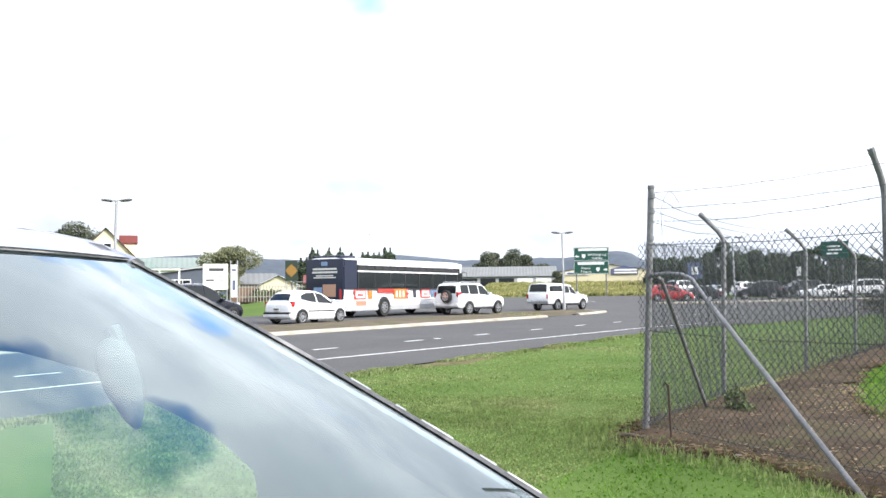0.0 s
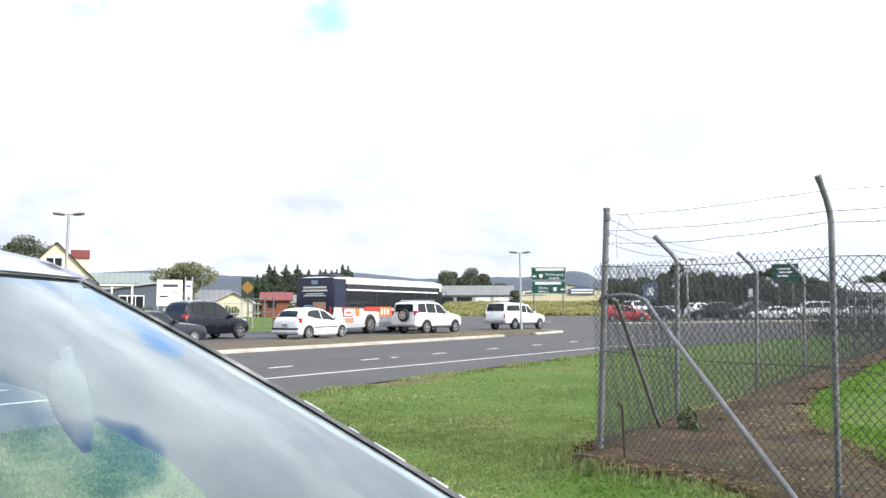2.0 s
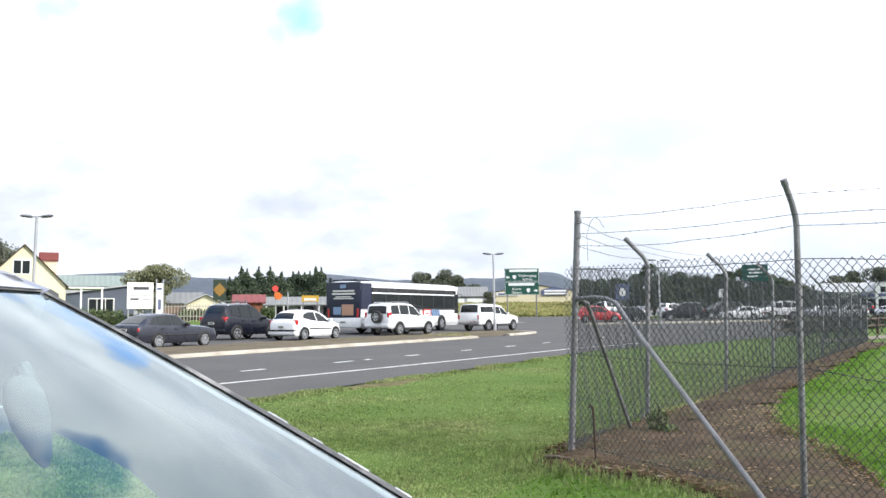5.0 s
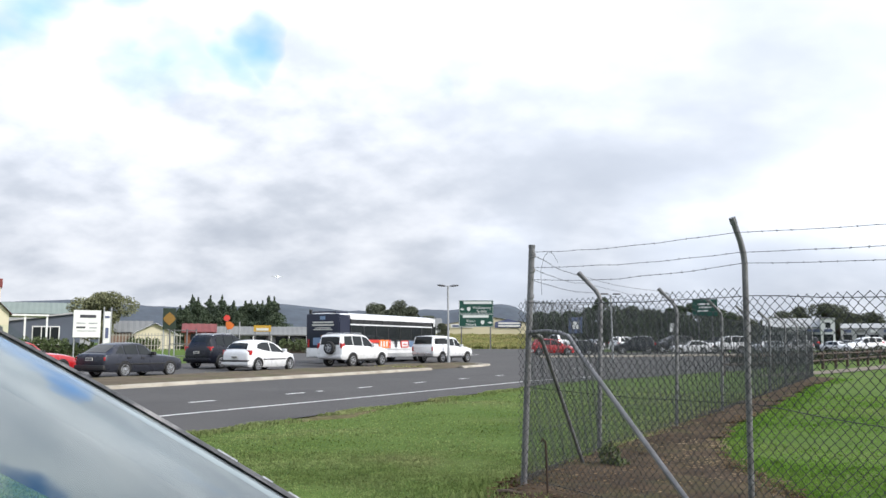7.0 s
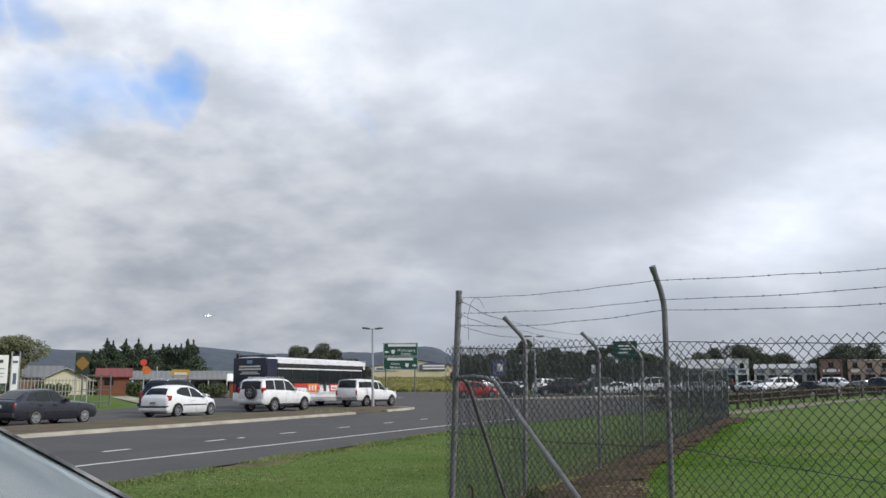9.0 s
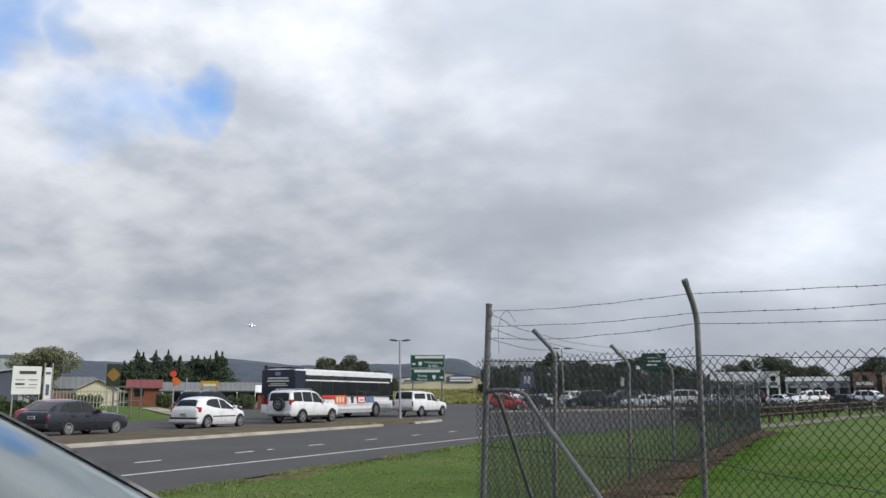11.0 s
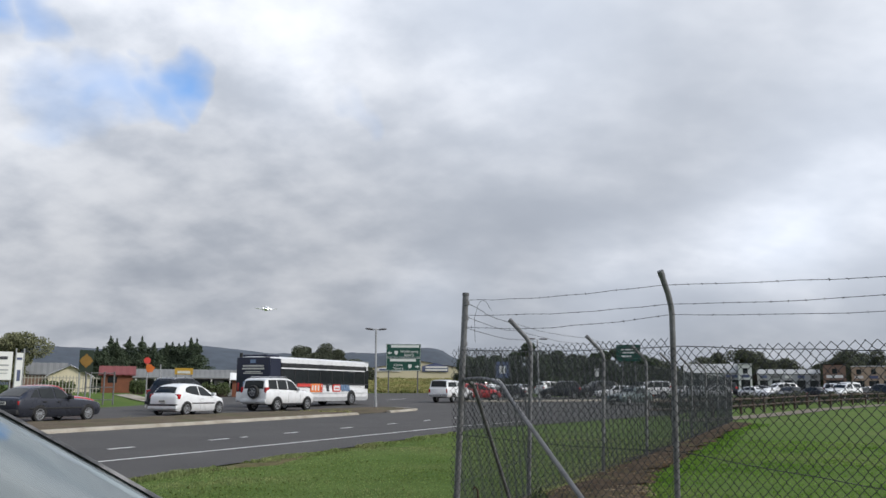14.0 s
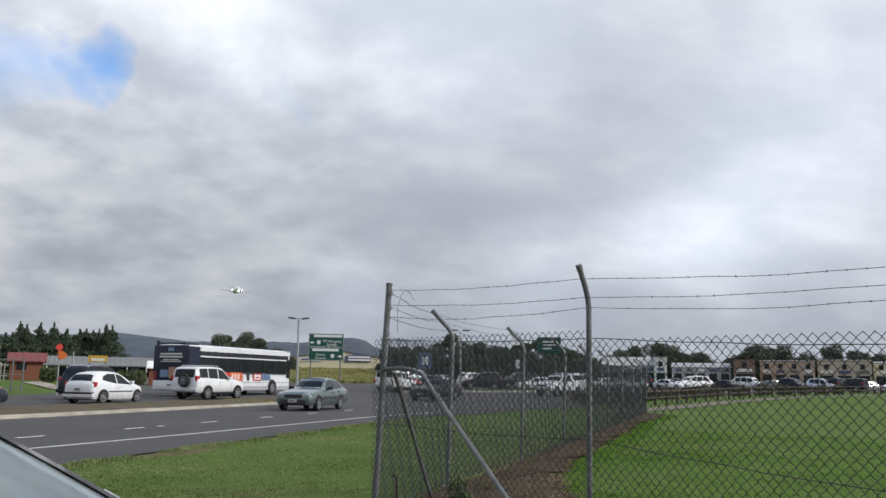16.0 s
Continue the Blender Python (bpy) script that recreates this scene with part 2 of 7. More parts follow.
def leaf_blade(name, light, deep, dry):
    """Thin grass blade: lit from both sides, with patches of tone."""
    m = bpy.data.materials.new(name)
    m.use_nodes = True
    nt = m.node_tree
    nt.nodes.clear()
    N, L = nt.nodes.new, nt.links.new
    out, mix, df, tl, tc = N("ShaderNodeOutputMaterial"), N("ShaderNodeMixShader"), N("ShaderNodeBsdfDiffuse"), N("ShaderNodeBsdfTranslucent"), N("ShaderNodeTexCoord")
    col = None
    for scale, a, b, lo, hi in ((0.45, deep, light, 0.36, 0.64), (0.27, None, dry, 0.52, 0.75)):
        tx, rp, mx = N("ShaderNodeTexNoise"), N("ShaderNodeMapRange"), N("ShaderNodeMix")
        tx.inputs["Scale"].default_value, tx.inputs["Detail"].default_value = scale, 6
        L(tc.outputs["Object"], tx.inputs["Vector"])
        rp.inputs["From Min"].default_value, rp.inputs["From Max"].default_value = lo, hi
        L(tx.outputs[0], rp.inputs["Value"])
        mx.data_type = "RGBA"
        L(rp.outputs[0], mx.inputs["Factor"])
        if col is None:
            mx.inputs["A"].default_value = (*a, 1)
        else:
            L(col, mx.inputs["A"])
        mx.inputs["B"].default_value = (*b, 1)
        col = mx.outputs["Result"]
    geo, hs, mr = N("ShaderNodeNewGeometry"), N("ShaderNodeHueSaturation"), N("ShaderNodeMapRange")
    mr.inputs["To Min"].default_value, mr.inputs["To Max"].default_value = 0.75, 1.25
    L(geo.outputs["Random Per Island"], mr.inputs["Value"])
    clump, cr, cm = N("ShaderNodeTexNoise"), N("ShaderNodeMapRange"), N("ShaderNodeMath")
    clump.inputs["Scale"].default_value, clump.inputs["Detail"].default_value = 4.0, 4
    L(tc.outputs["Object"], clump.inputs["Vector"])
    for key, val in (("From Min", 0.3), ("From Max", 0.7), ("To Min", 0.74), ("To Max", 1.24)):
        cr.inputs[key].default_value = val
    L(clump.outputs[0], cr.inputs["Value"])
    cm.operation = "MULTIPLY"
    L(mr.outputs[0], cm.inputs[0])
    L(cr.outputs[0], cm.inputs[1])
    L(cm.outputs[0], hs.inputs["Value"])
    L(col, hs.inputs["Color"])
    for sh in (df, tl):
        L(hs.outputs[0], sh.inputs["Color"])
    mix.inputs[0].default_value = 0.5
    L(df.outputs[0], mix.inputs[1])
    L(tl.outputs[0], mix.inputs[2])
    L(mix.outputs[0], out.inputs["Surface"])
    return m


BLADE = leaf_blade("grass_blade_green", (0.15, 0.265, 0.05), (0.1, 0.2, 0.03), (0.19, 0.27, 0.075))
VERGE = leaf_blade("verge_blade_olive", (0.26, 0.31, 0.125), (0.175, 0.235, 0.075), (0.33, 0.32, 0.16))
DRYBLADE = leaf_blade("dry_grass_blade", (0.4, 0.37, 0.16), (0.26, 0.28, 0.1), (0.42, 0.36, 0.17))
DIRT = mat("bare_brown_soil", (0.1, 0.072, 0.048), 0.95, 0, 0.3, 1.6, 34, 1.0, 24, color2=(0.022, 0.015, 0.01), dirt=(0.07, 0.068, 0.03), spec=0.1)
MEDIAN = mat("dry_median_soil", (0.15, 0.12, 0.085), 0.95, 0, 0.25, 0.9, 30, 0.5, 40, dirt=(0.085, 0.09, 0.04), spec=0.1)
FOOTING = mat("muddy_footing_concrete", (0.26, 0.23, 0.19), 0.95, 0, 0.25, 12, 60, 0.4, 60, dirt=(0.1, 0.075, 0.05), spec=0.1)
GALV = mat("weathered_galvanised_steel", (0.19, 0.19, 0.2), 0.42, 0.0, 0.25, 7, 50, 0.2, 70, dirt=(0.085, 0.08, 0.078))
WIRE = mat("dull_galvanised_wire", (0.06, 0.063, 0.067), 0.5, 0.4, 0.1, 8, 50)
POLE = mat("grey_pole_paint", (0.4, 0.41, 0.42), 0.5, 0.4, 0.1, 3, 40)
TYRE = mat("black_tyre_rubber", (0.018, 0.018, 0.018), 0.85, 0, 0.1, 8, 60)
RIM = mat("silver_wheel_alloy", (0.55, 0.56, 0.58), 0.3, 0.85, 0.06, 8, 60)
TRIM = mat("black_plastic_trim", (0.02, 0.02, 0.021), 0.55, 0, 0.1, 8, 60)
DARKGLASS = mat("dark_window_glass", (0.014, 0.017, 0.018), 0.06, 0, 0.02, 4, 20, spec=0.3)
REDLENS = mat("red_lamp_lens", (0.42, 0.01, 0.012), 0.15, 0, 0.1, 10, 60, coat=0.8)
CLEARLENS = mat("clear_lamp_lens", (0.7, 0.72, 0.74), 0.12, 0.3, 0.1, 14, 60, coat=0.8)
PLATE = mat("pale_plate", (0.66, 0.66, 0.6), 0.5)
BAR = mat("dark_lettering_bar", (0.05, 0.05, 0.06), 0.6)


def paint(name, color, metal=0.0, rough=0.3):
    dark = max(color) < 0.1
    return mat(name, color, rough, metal, 0.04, 2.5, 50, coat=0.25 if dark else 0.8, dirt=tuple(v * 0.86 for v in color), spec=0.25 if dark else 0.5)


WHITE_PAINT = paint("white_car_paint", (0.74, 0.75, 0.76))
BLACK_PAINT = paint("dark_blue_black_car_paint", (0.006, 0.007, 0.013))
GREY_PAINT = paint("dark_grey_car_paint", (0.035, 0.038, 0.05), 0.2)
RED_PAINT = paint("red_car_paint", (0.42, 0.012, 0.016))
GREEN_PAINT = paint("grey_green_car_paint", (0.12, 0.16, 0.155), 0.4)
SILVER_PAINT = paint("silver_car_paint", (0.5, 0.52, 0.55), 0.6)

# ---- building helpers ----
def finish(name, bm, material, smooth=None):
    me = bpy.data.meshes.new(name)
    bmesh.ops.recalc_face_normals(bm, faces=bm.faces[:])
    bm.to_mesh(me)
    bm.free()
    me.materials.append(material)
    if smooth is not None:
        me.polygons.foreach_set("use_smooth", [True] * len(me.polygons))
        me.set_sharp_from_angle(angle=radians(smooth))
    return me


def part(name, bm, material, parent, label="", smooth=None, at=None):
    """One mesh object under a thing or a part."""
    ob = new(name, bm if isinstance(bm, bpy.types.Mesh) else finish(name, bm, material, smooth))
    ob.parent = parent
    if at is not None:
        ob.matrix_basis = at
    return tagged(ob, label)


def thing(name, at, label, category, group="", kind=""):
    ob = new(name)
    ob.empty_display_size = 0.1
    ob.matrix_basis = at
    return tagged(ob, label, category, group, kind)


def solid(name, bm, material, label, category, group="", kind="", smooth=None, at=None):
    ob = new(name, bm if isinstance(bm, bpy.types.Mesh) else finish(name, bm, material, smooth))
    if at is not None:
        ob.matrix_basis = at
    return tagged(ob, label, category, group, kind)


def box(bm, x0, x1, y0, y1, z0, z1, bevel=0.0, m=None):
    vs = [bm.verts.new((x, y, z)) for x in (x0, x1) for y in (y0, y1) for z in (z0, z1)]
    fs = [bm.faces.new([vs[i] for i in q]) for q in ((0, 1, 3, 2), (4, 6, 7, 5), (0, 4, 5, 1), (2, 3, 7, 6), (0, 2, 6, 4), (1, 5, 7, 3))]
    if bevel:
        es = list({e for f in fs for e in f.edges})
        r = bmesh.ops.bevel(bm, geom=es, offset=bevel, segments=2, affect="EDGES", profile=0.6)
        vs = list({v for f in r["faces"] for v in f.verts} | {v for v in vs if v.is_valid})
    if m is not None:
        bmesh.ops.transform(bm, matrix=m, verts=[v for v in vs if v.is_valid])
    return bm


def boxed(*a, **k):
    return box(bmesh.new(), *a, **k)


def tube(bm, pts, r, seg=8, r2=None, cap=True):
    """A round bar through points."""
    pts = [Vector(p) for p in pts]
    rings = []
    for i, p in enumerate(pts):
        d = (pts[min(i + 1, len(pts) - 1)] - pts[max(i - 1, 0)]).normalized()
        a = d.orthogonal().normalized() if not rings else (rings[-1][1] - d * rings[-1][1].dot(d)).normalized()
        b = d.cross(a)
        rr = r if r2 is None else r + (r2 - r) * i / max(1, len(pts) - 1)
        rings.append(([bm.verts.new(p + rr * (math.cos(t) * a + math.sin(t) * b)) for t in (2 * math.pi * k / seg for k in range(seg))], a))
    for (u, _), (v, _) in zip(rings, rings[1:]):
        for k in range(seg):
            bm.faces.new((u[k], u[(k + 1) % seg], v[(k + 1) % seg], v[k]))
    if cap and seg > 2:
        bm.faces.new(rings[0][0][::-1])
        bm.faces.new(rings[-1][0])
    return bm


def lathe(bm, prof, seg=20, axis="z"):
    """Turn a profile of (radius, height) about an axis."""
    rings = []
    for r, h in prof:
        ring = []
        for k in range(seg):
            c, s = r * math.cos(2 * math.pi * k / seg), r * math.sin(2 * math.pi * k / seg)
            ring.append(bm.verts.new((c, s, h) if axis == "z" else (c, h, s)))
        rings.append(ring)
    for u, v in zip(rings, rings[1:]):
        for k in range(seg):
            bm.faces.new((u[k], u[(k + 1) % seg], v[(k + 1) % seg], v[k]))
    bm.faces.new(rings[0])
    bm.faces.new(rings[-1])
    return bm


def prism(bm, outline, z0, z1):
    """An outline of (x, y) raised from z0 to z1."""
    lo = [bm.verts.new((x, y, z0)) for x, y in outline]
    hi = [bm.verts.new((x, y, z1)) for x, y in outline]
    bm.faces.new(lo[::-1])
    bm.faces.new(hi)
    for i in range(len(lo)):
        j = (i + 1) % len(lo)
        bm.faces.new((lo[i], lo[j], hi[j], hi[i]))
    return bm


def sheet(bm, rows):
    """A skin over rows of points."""
    vs = [[bm.verts.new(p) for p in row] for row in rows]
    for a, b in zip(vs, vs[1:]):
        for i in range(len(a) - 1):
            bm.faces.new((a[i], a[i + 1], b[i + 1], b[i]))
    return bm


# ---- the lie of the land: s runs along the road, n across it to the far side ----
UX, UY = 0.555, 0.832
HEAD = math.degrees(math.atan2(UY, UX))
LAND = ((0, 0), (22, 0), (37, 0.03), (50, 0.07), (60, 0.12), (80, 0.37), (100, 0.5), (200, 0.6), (400, 0.8), (6000, 0.8))


def ease(f):
    f = min(1.0, max(0.0, f))
    return f * f * (3 - 2 * f)


def land(x, y):
    """Height of the ground: a slow rise away from the fence, a slight crossfall, the bank by the sheds and the lawn by the hut."""
    r, n = math.hypot(x, y), UX * y - UY * x
    fall = 0.03 * min(1.0, max(0.0, (n - 27.6) / 2.6)) * min(1.0, max(0.0, (105 - r) / 45))
    az = math.degrees(math.atan2(x, y))
    fall += 0.35 * ease((r - 74) / 24) * ease((az - 1) / 3) * ease((17 - az) / 3) * ease((190 - r) / 40)
    fall += 0.55 * ease((r - 57) / 15) * ease((az + 14) / 2.5) * ease((-4 - az) / 2) * ease((83 - r) / 4)
    return float(np.interp(r, [k[0] for k in LAND], [k[1] for k in LAND])) + fall


def road(s, n):
    """Plan place of road coordinates."""
    return UX * s - UY * n, UY * s + UX * n


def on_road(s, n, turn=0.0, up=0.0):
    x, y = road(s, n)
    return pose(x, y, land(x, y) + up, 0, 0, HEAD + turn)

# ---- ground, roads, kerbs ----
def spaced(*stops):
    out = []
    for a, b, d in stops:
        k = max(1, round((b - a) / d))
        out += [a + (b - a) * i / k for i in range(k)]
    return out + [stops[-1][1]]


def build_ground():
    xs = spaced((-4500, -300, 700), (-300, -60, 30), (-60, 90, 3), (90, 300, 21), (300, 4500, 700))
    ys = spaced((-4500, -200, 700), (-200, -12, 30), (-12, 130, 3), (130, 420, 30), (420, 4500, 700))
    bm = sheet(bmesh.new(), [[(x, y, land(x, y) + 0.02 * noise.noise((x * 0.2, y * 0.2, 0)) * (math.hypot(x, y) < 60) - (0.15 if 12 < UX * y - UY * x < 33.5 and UX * x + UY * y < 40 else 0.03)) for x in xs] for y in ys])
    solid("ground", bm, GRASS, "green mown grass verge and paddocks beside the road", "grass", kind="structure", smooth=60)


def strip(name, material, label, category, edge_a, edge_b, up, steps=40, across=6, **tags):
    """A surface between two lines of plan points that lies on the land."""
    def at(line, f):
        seg = [math.hypot(b[0] - a[0], b[1] - a[1]) for a, b in zip(line, line[1:])]
        d = f * sum(seg)
        for (a, b), l in zip(zip(line, line[1:]), seg):
            if d <= l + 1e-9:
                return a[0] + (b[0] - a[0]) * d / l, a[1] + (b[1] - a[1]) * d / l
            d -= l
        return line[-1]
    rows = []
    for i in range(steps + 1):
        a, b = at(edge_a, i / steps), at(edge_b, i / steps)
        row = []
        for j in range(across + 1):
            x, y = a[0] + (b[0] - a[0]) * j / across, a[1] + (b[1] - a[1]) * j / across
            row.append((x, y, land(x, y) + up))
        rows.append(row)
    return solid(name, sheet(bmesh.new(), rows), material, label, category, kind="structure", smooth=60, **tags)


def build_roads():
    near = [road(-90, 9.2), road(2, 9.2), road(13, 9.55), road(24, 9.8), (8.6, 30.9), (12.2, 33.6), (17.6, 39.2), (22.9, 43.6), (28.5, 52.5), (45, 66), (75, 86), (140, 130)]
    far = [road(-90, 36), road(10, 36), road(30, 36.0), (-9, 54), (-6, 61), (-6, 75), (-8, 92), (25, 95), (50, 98), (80, 118), (130, 150)]
    strip("road", ASPHALT, "grey worn asphalt road and junction", "road", near, far, 0.0, 120, 14)


def mark(bm, s0, s1, n0, n1, w, up=0.006):
    k = max(1, round(abs(s1 - s0) / 3))
    for i in range(k):
        pts = []
        for s, sg in ((i, -1), (i, 1), (i + 1, 1), (i + 1, -1)):
            f = s / k
            x, y = road(s0 + (s1 - s0) * f, n0 + (n1 - n0) * f + sg * w / 2)
            pts.append(bm.verts.new((x, y, land(x, y) + up)))
        bm.faces.new(pts)
    return bm


def build_marks():
    bm = mark(bmesh.new(), -60, 13, 12.2, 12.0, 0.11)
    mark(bm, 13, 30, 12.0, 11.15, 0.11)
    mark(bm, 30, 36, 11.15, 10.2, 0.11)
    solid("edge_line", bm, LINE, "white painted edge line on the asphalt", "road marking", kind="structure")
    s = 15.6 - 3.72 * 8
    while s < 46:
        solid("lane_dash", mark(bmesh.new(), s, s + 0.85, 14.15, 14.15, 0.13), LINE, "short white lane dash on the asphalt", "road marking", "lane dashes", "structure")
        s += 3.72
    for s, n, l in ((20.8, 14.15, 0.3), (9.7, 14.15, 0.3), (68.5, 31.8, 4.2), (52, 31.6, 1.2), (44, 29.6, 1.0), (26.5, 30.0, 1.0)):
        solid("lane_dash", mark(bmesh.new(), s, s + l, n, n, 0.14), LINE, "short white lane dash on the asphalt", "road marking", "lane dashes", "structure")


def kerb_run(pts, w=0.25, h=0.11):
    """Kerb stone with rounded shoulders along plan points, the line being its near face."""
    bm = bmesh.new()
    rows = []
    for i, p in enumerate(pts):
        a, b = pts[max(0, i - 1)], pts[min(len(pts) - 1, i + 1)]
        dx, dy = b[0] - a[0], b[1] - a[1]
        l = math.hypot(dx, dy)
        nx, ny = -dy / l, dx / l
        z = land(*p)
        wob = 0.015 * noise.noise((p[0] * 1.3, p[1] * 1.3, 3))
        rows.append([(p[0] + nx * o, p[1] + ny * o, z + k) for o, k in ((0, -0.1), (0.01, h * 0.5), (0.05, h * 0.9 + wob), (0.1, h + wob), (w - 0.05, h + 0.01 + wob), (w, h - 0.03), (w, -0.1))])
    sheet(bm, rows)
    bm.faces.new([bm.verts.new(p) for p in rows[0]])
    bm.faces.new([bm.verts.new(p) for p in rows[-1]][::-1])
    return bm


def build_median():
    med = thing("median_island", Matrix(), "raised median of dry soil and weeds edged with pale concrete kerbs", "median", kind="structure")
    run = [road(s, 19.95 - 0.012 * max(0, s - 20)) for s in spaced((-60, 39.2, 1.4))]
    for i in range(0, len(run) - 1, 2):
        seg = run[i:i + 3]
        if len(seg) > 1:
            part("kerb_stone", kerb_run(seg), CONCRETE, med, smooth=50)
    nose = [road(43.2, 19.8), road(45.2, 19.85), road(47.2, 20.05), road(48.5, 20.45), road(49.3, 21.2), road(49.6, 22.2), road(49.4, 23.2)]
    part("kerb_nose", kerb_run(nose), CONCRETE, med, "rounded pale concrete kerb nose", smooth=50)
    rows = []
    for s in spaced((-60, 48.8, 1.0)):
        row = []
        for k in range(11):
            f = k / 10
            n0, n1 = 20.2, 25.2
            if s > 45:
                n0, n1 = 20.25 + (s - 45) * 0.3, 25.2 - (s - 45) * 0.35
            n = n0 + (n1 - n0) * f
            x, y = road(s, n)
            dip = 1.0 if not 39.2 < s < 43.0 else 0.12
            row.append((x, y, land(x, y) + dip * (0.09 + 0.06 * math.sin(math.pi * f)) * (1 if 0 < k < 10 else 0.8) + 0.03 * noise.noise((x, y, 1))))
        rows.append(row)
    part("soil", sheet(bmesh.new(), rows), MEDIAN, med, "dry brown soil with sparse weeds", smooth=60)


SOIL_A = [(2.95, 5.45), (2.7, 5.85), (2.5, 6.4), (2.28, 7.02), (1.9, 7.28), (1.45, 7.72), (1.7, 8.7), (2.6, 9.7), (3.6, 11.0), (5.3, 13.35), (7.7, 16.9), (12, 22.7), (19.8, 34)]
SOIL_B = [(3.5, 5.0), (3.7, 5.9), (4.2, 6.9), (4.5, 7.7), (4.75, 8.8), (4.95, 9.8), (5.2, 10.65), (5.9, 12.2), (7.1, 14.3), (8.9, 16.7), (12, 21.2), (16.8, 28), (20.6, 32.6)]


def along(line, f):
    seg = [math.hypot(b[0] - a[0], b[1] - a[1]) for a, b in zip(line, line[1:])]
    d = f * sum(seg)
    for (a, b), l in zip(zip(line, line[1:]), seg):
        if d <= l + 1e-9:
            return a[0] + (b[0] - a[0]) * d / l, a[1] + (b[1] - a[1]) * d / l
        d -= l
    return line[-1]


def on_soil(x, y):
    """Whether a plan point lies inside the bare strip."""
    poly = SOIL_A + SOIL_B[::-1]
    inside = False
    for (ax, ay), (bx, by) in zip(poly, poly[1:] + poly[:1]):
        if (ay > y) != (by > y) and x < (bx - ax) * (y - ay) / (by - ay) + ax:
            inside = not inside
    return inside


def build_soil():
    rows = []
    for i in range(261):
        k = (i / 260)
        idx = k * (len(SOIL_A) - 1)
        j = min(len(SOIL_A) - 2, int(idx))
        f = idx - j
        a = [SOIL_A[j][c] + (SOIL_A[j + 1][c] - SOIL_A[j][c]) * f for c in (0, 1)]
        b = [SOIL_B[j][c] + (SOIL_B[j + 1][c] - SOIL_B[j][c]) * f for c in (0, 1)]
        row = []
        for q in range(37):
            g = q / 36
            wob = (0.2 * noise.noise((a[0] * 1.7, a[1] * 1.7, 2)) + 0.09 * noise.noise((a[0] * 7, a[1] * 7, 9))) * (1 - g) + (0.25 * noise.noise((b[0] * 1.5, b[1] * 1.5, 5)) + 0.1 * noise.noise((b[0] * 6, b[1] * 6, 8))) * g
            x, y = a[0] + (b[0] - a[0]) * (g * 1.08 - 0.04) + wob, a[1] + (b[1] - a[1]) * (g * 1.08 - 0.04) - wob * 0.5
            rough_ = 0.03 * noise.noise((x * 3, y * 3, 0)) + 0.018 * noise.noise((x * 9, y * 9, 4))
            edge = min(1.0, min(g, 1 - g) * 7)
            row.append((x, y, land(x, y) - 0.045 + edge * (0.055 + rough_ + 0.04 * math.sin(math.pi * g))))
        rows.append(row)
    solid("bare_soil_strip", sheet(bmesh.new(), rows), DIRT, "bare brown soil strip under the fence", "soil", kind="structure", smooth=70)
    rnd = random.Random(11)
    verts, faces = [], []
    for _ in range(14000):
        f, g = rnd.random() ** 1.6, rnd.uniform(0.03, 0.97)
        idx = f * (len(SOIL_A) - 1)
        j = min(len(SOIL_A) - 2, int(idx))
        u = idx - j
        a = [SOIL_A[j][c] + (SOIL_A[j + 1][c] - SOIL_A[j][c]) * u for c in (0, 1)]
        b = [SOIL_B[j][c] + (SOIL_B[j + 1][c] - SOIL_B[j][c]) * u for c in (0, 1)]
        x, y = a[0] + (b[0] - a[0]) * g, a[1] + (b[1] - a[1]) * g
        r = rnd.uniform(0.006, 0.026) * (1 + 0.7 * (rnd.random() < 0.1))
        z = land(x, y) + 0.01
        n = len(verts)
        verts += [(x - r, y, z), (x, y - r * rnd.uniform(0.6, 1.2), z), (x + r * rnd.uniform(0.7, 1.5), y, z), (x, y + r, z), (x + rnd.uniform(-r, r) * 0.3, y, z + r * rnd.uniform(0.5, 1.0)), ]
        faces += [(n, n + 1, n + 4), (n + 1, n + 2, n + 4), (n + 2, n + 3, n + 4), (n + 3, n, n + 4)]
    me = bpy.data.meshes.new("clods")
    me.from_pydata(verts, [], faces)
    me.materials.append(leaf_blade("soil_clods_and_leaf_litter", (0.17, 0.125, 0.08), (0.035, 0.025, 0.016), (0.26, 0.2, 0.13)))
    tagged(new("soil_clods", me), "loose soil clods and dry leaf litter by the fence", "soil clods", kind="stuff")
    verts, faces = [], []
    while len(faces) < 5200:
        x, y = rnd.uniform(1.4, 8.5), rnd.uniform(5.2, 17.5)
        thick = noise.noise((x * 1.1, y * 1.1, 12)) + 0.5 * noise.noise((x * 4, y * 4, 3))
        if not on_soil(x, y) or thick < rnd.uniform(-0.5, 0.35):
            continue
        a, l, w = rnd.uniform(0, 6.283), rnd.uniform(0.012, 0.045), rnd.uniform(0.005, 0.014)
        ca, sa, z, n = math.cos(a), math.sin(a), land(x, y) + rnd.uniform(0.015, 0.05), len(verts)
        verts += [(x - ca * l, y - sa * l, z), (x - sa * w, y + ca * w, z + rnd.uniform(-0.004, 0.012)), (x + ca * l, y + sa * l, z + rnd.uniform(-0.01, 0.012)), (x + sa * w, y - ca * w, z)]
        faces.append((n, n + 1, n + 2, n + 3))
    me = bpy.data.meshes.new("leaf_litter")
    me.from_pydata(verts, [], faces)
    me.materials.append(leaf_blade("dry_leaf_litter", (0.33, 0.25, 0.16), (0.13, 0.085, 0.05), (0.42, 0.35, 0.25)))
    tagged(new("leaf_litter", me), "dry brown leaves and twigs strewn over bare soil", "leaf litter", kind="stuff")
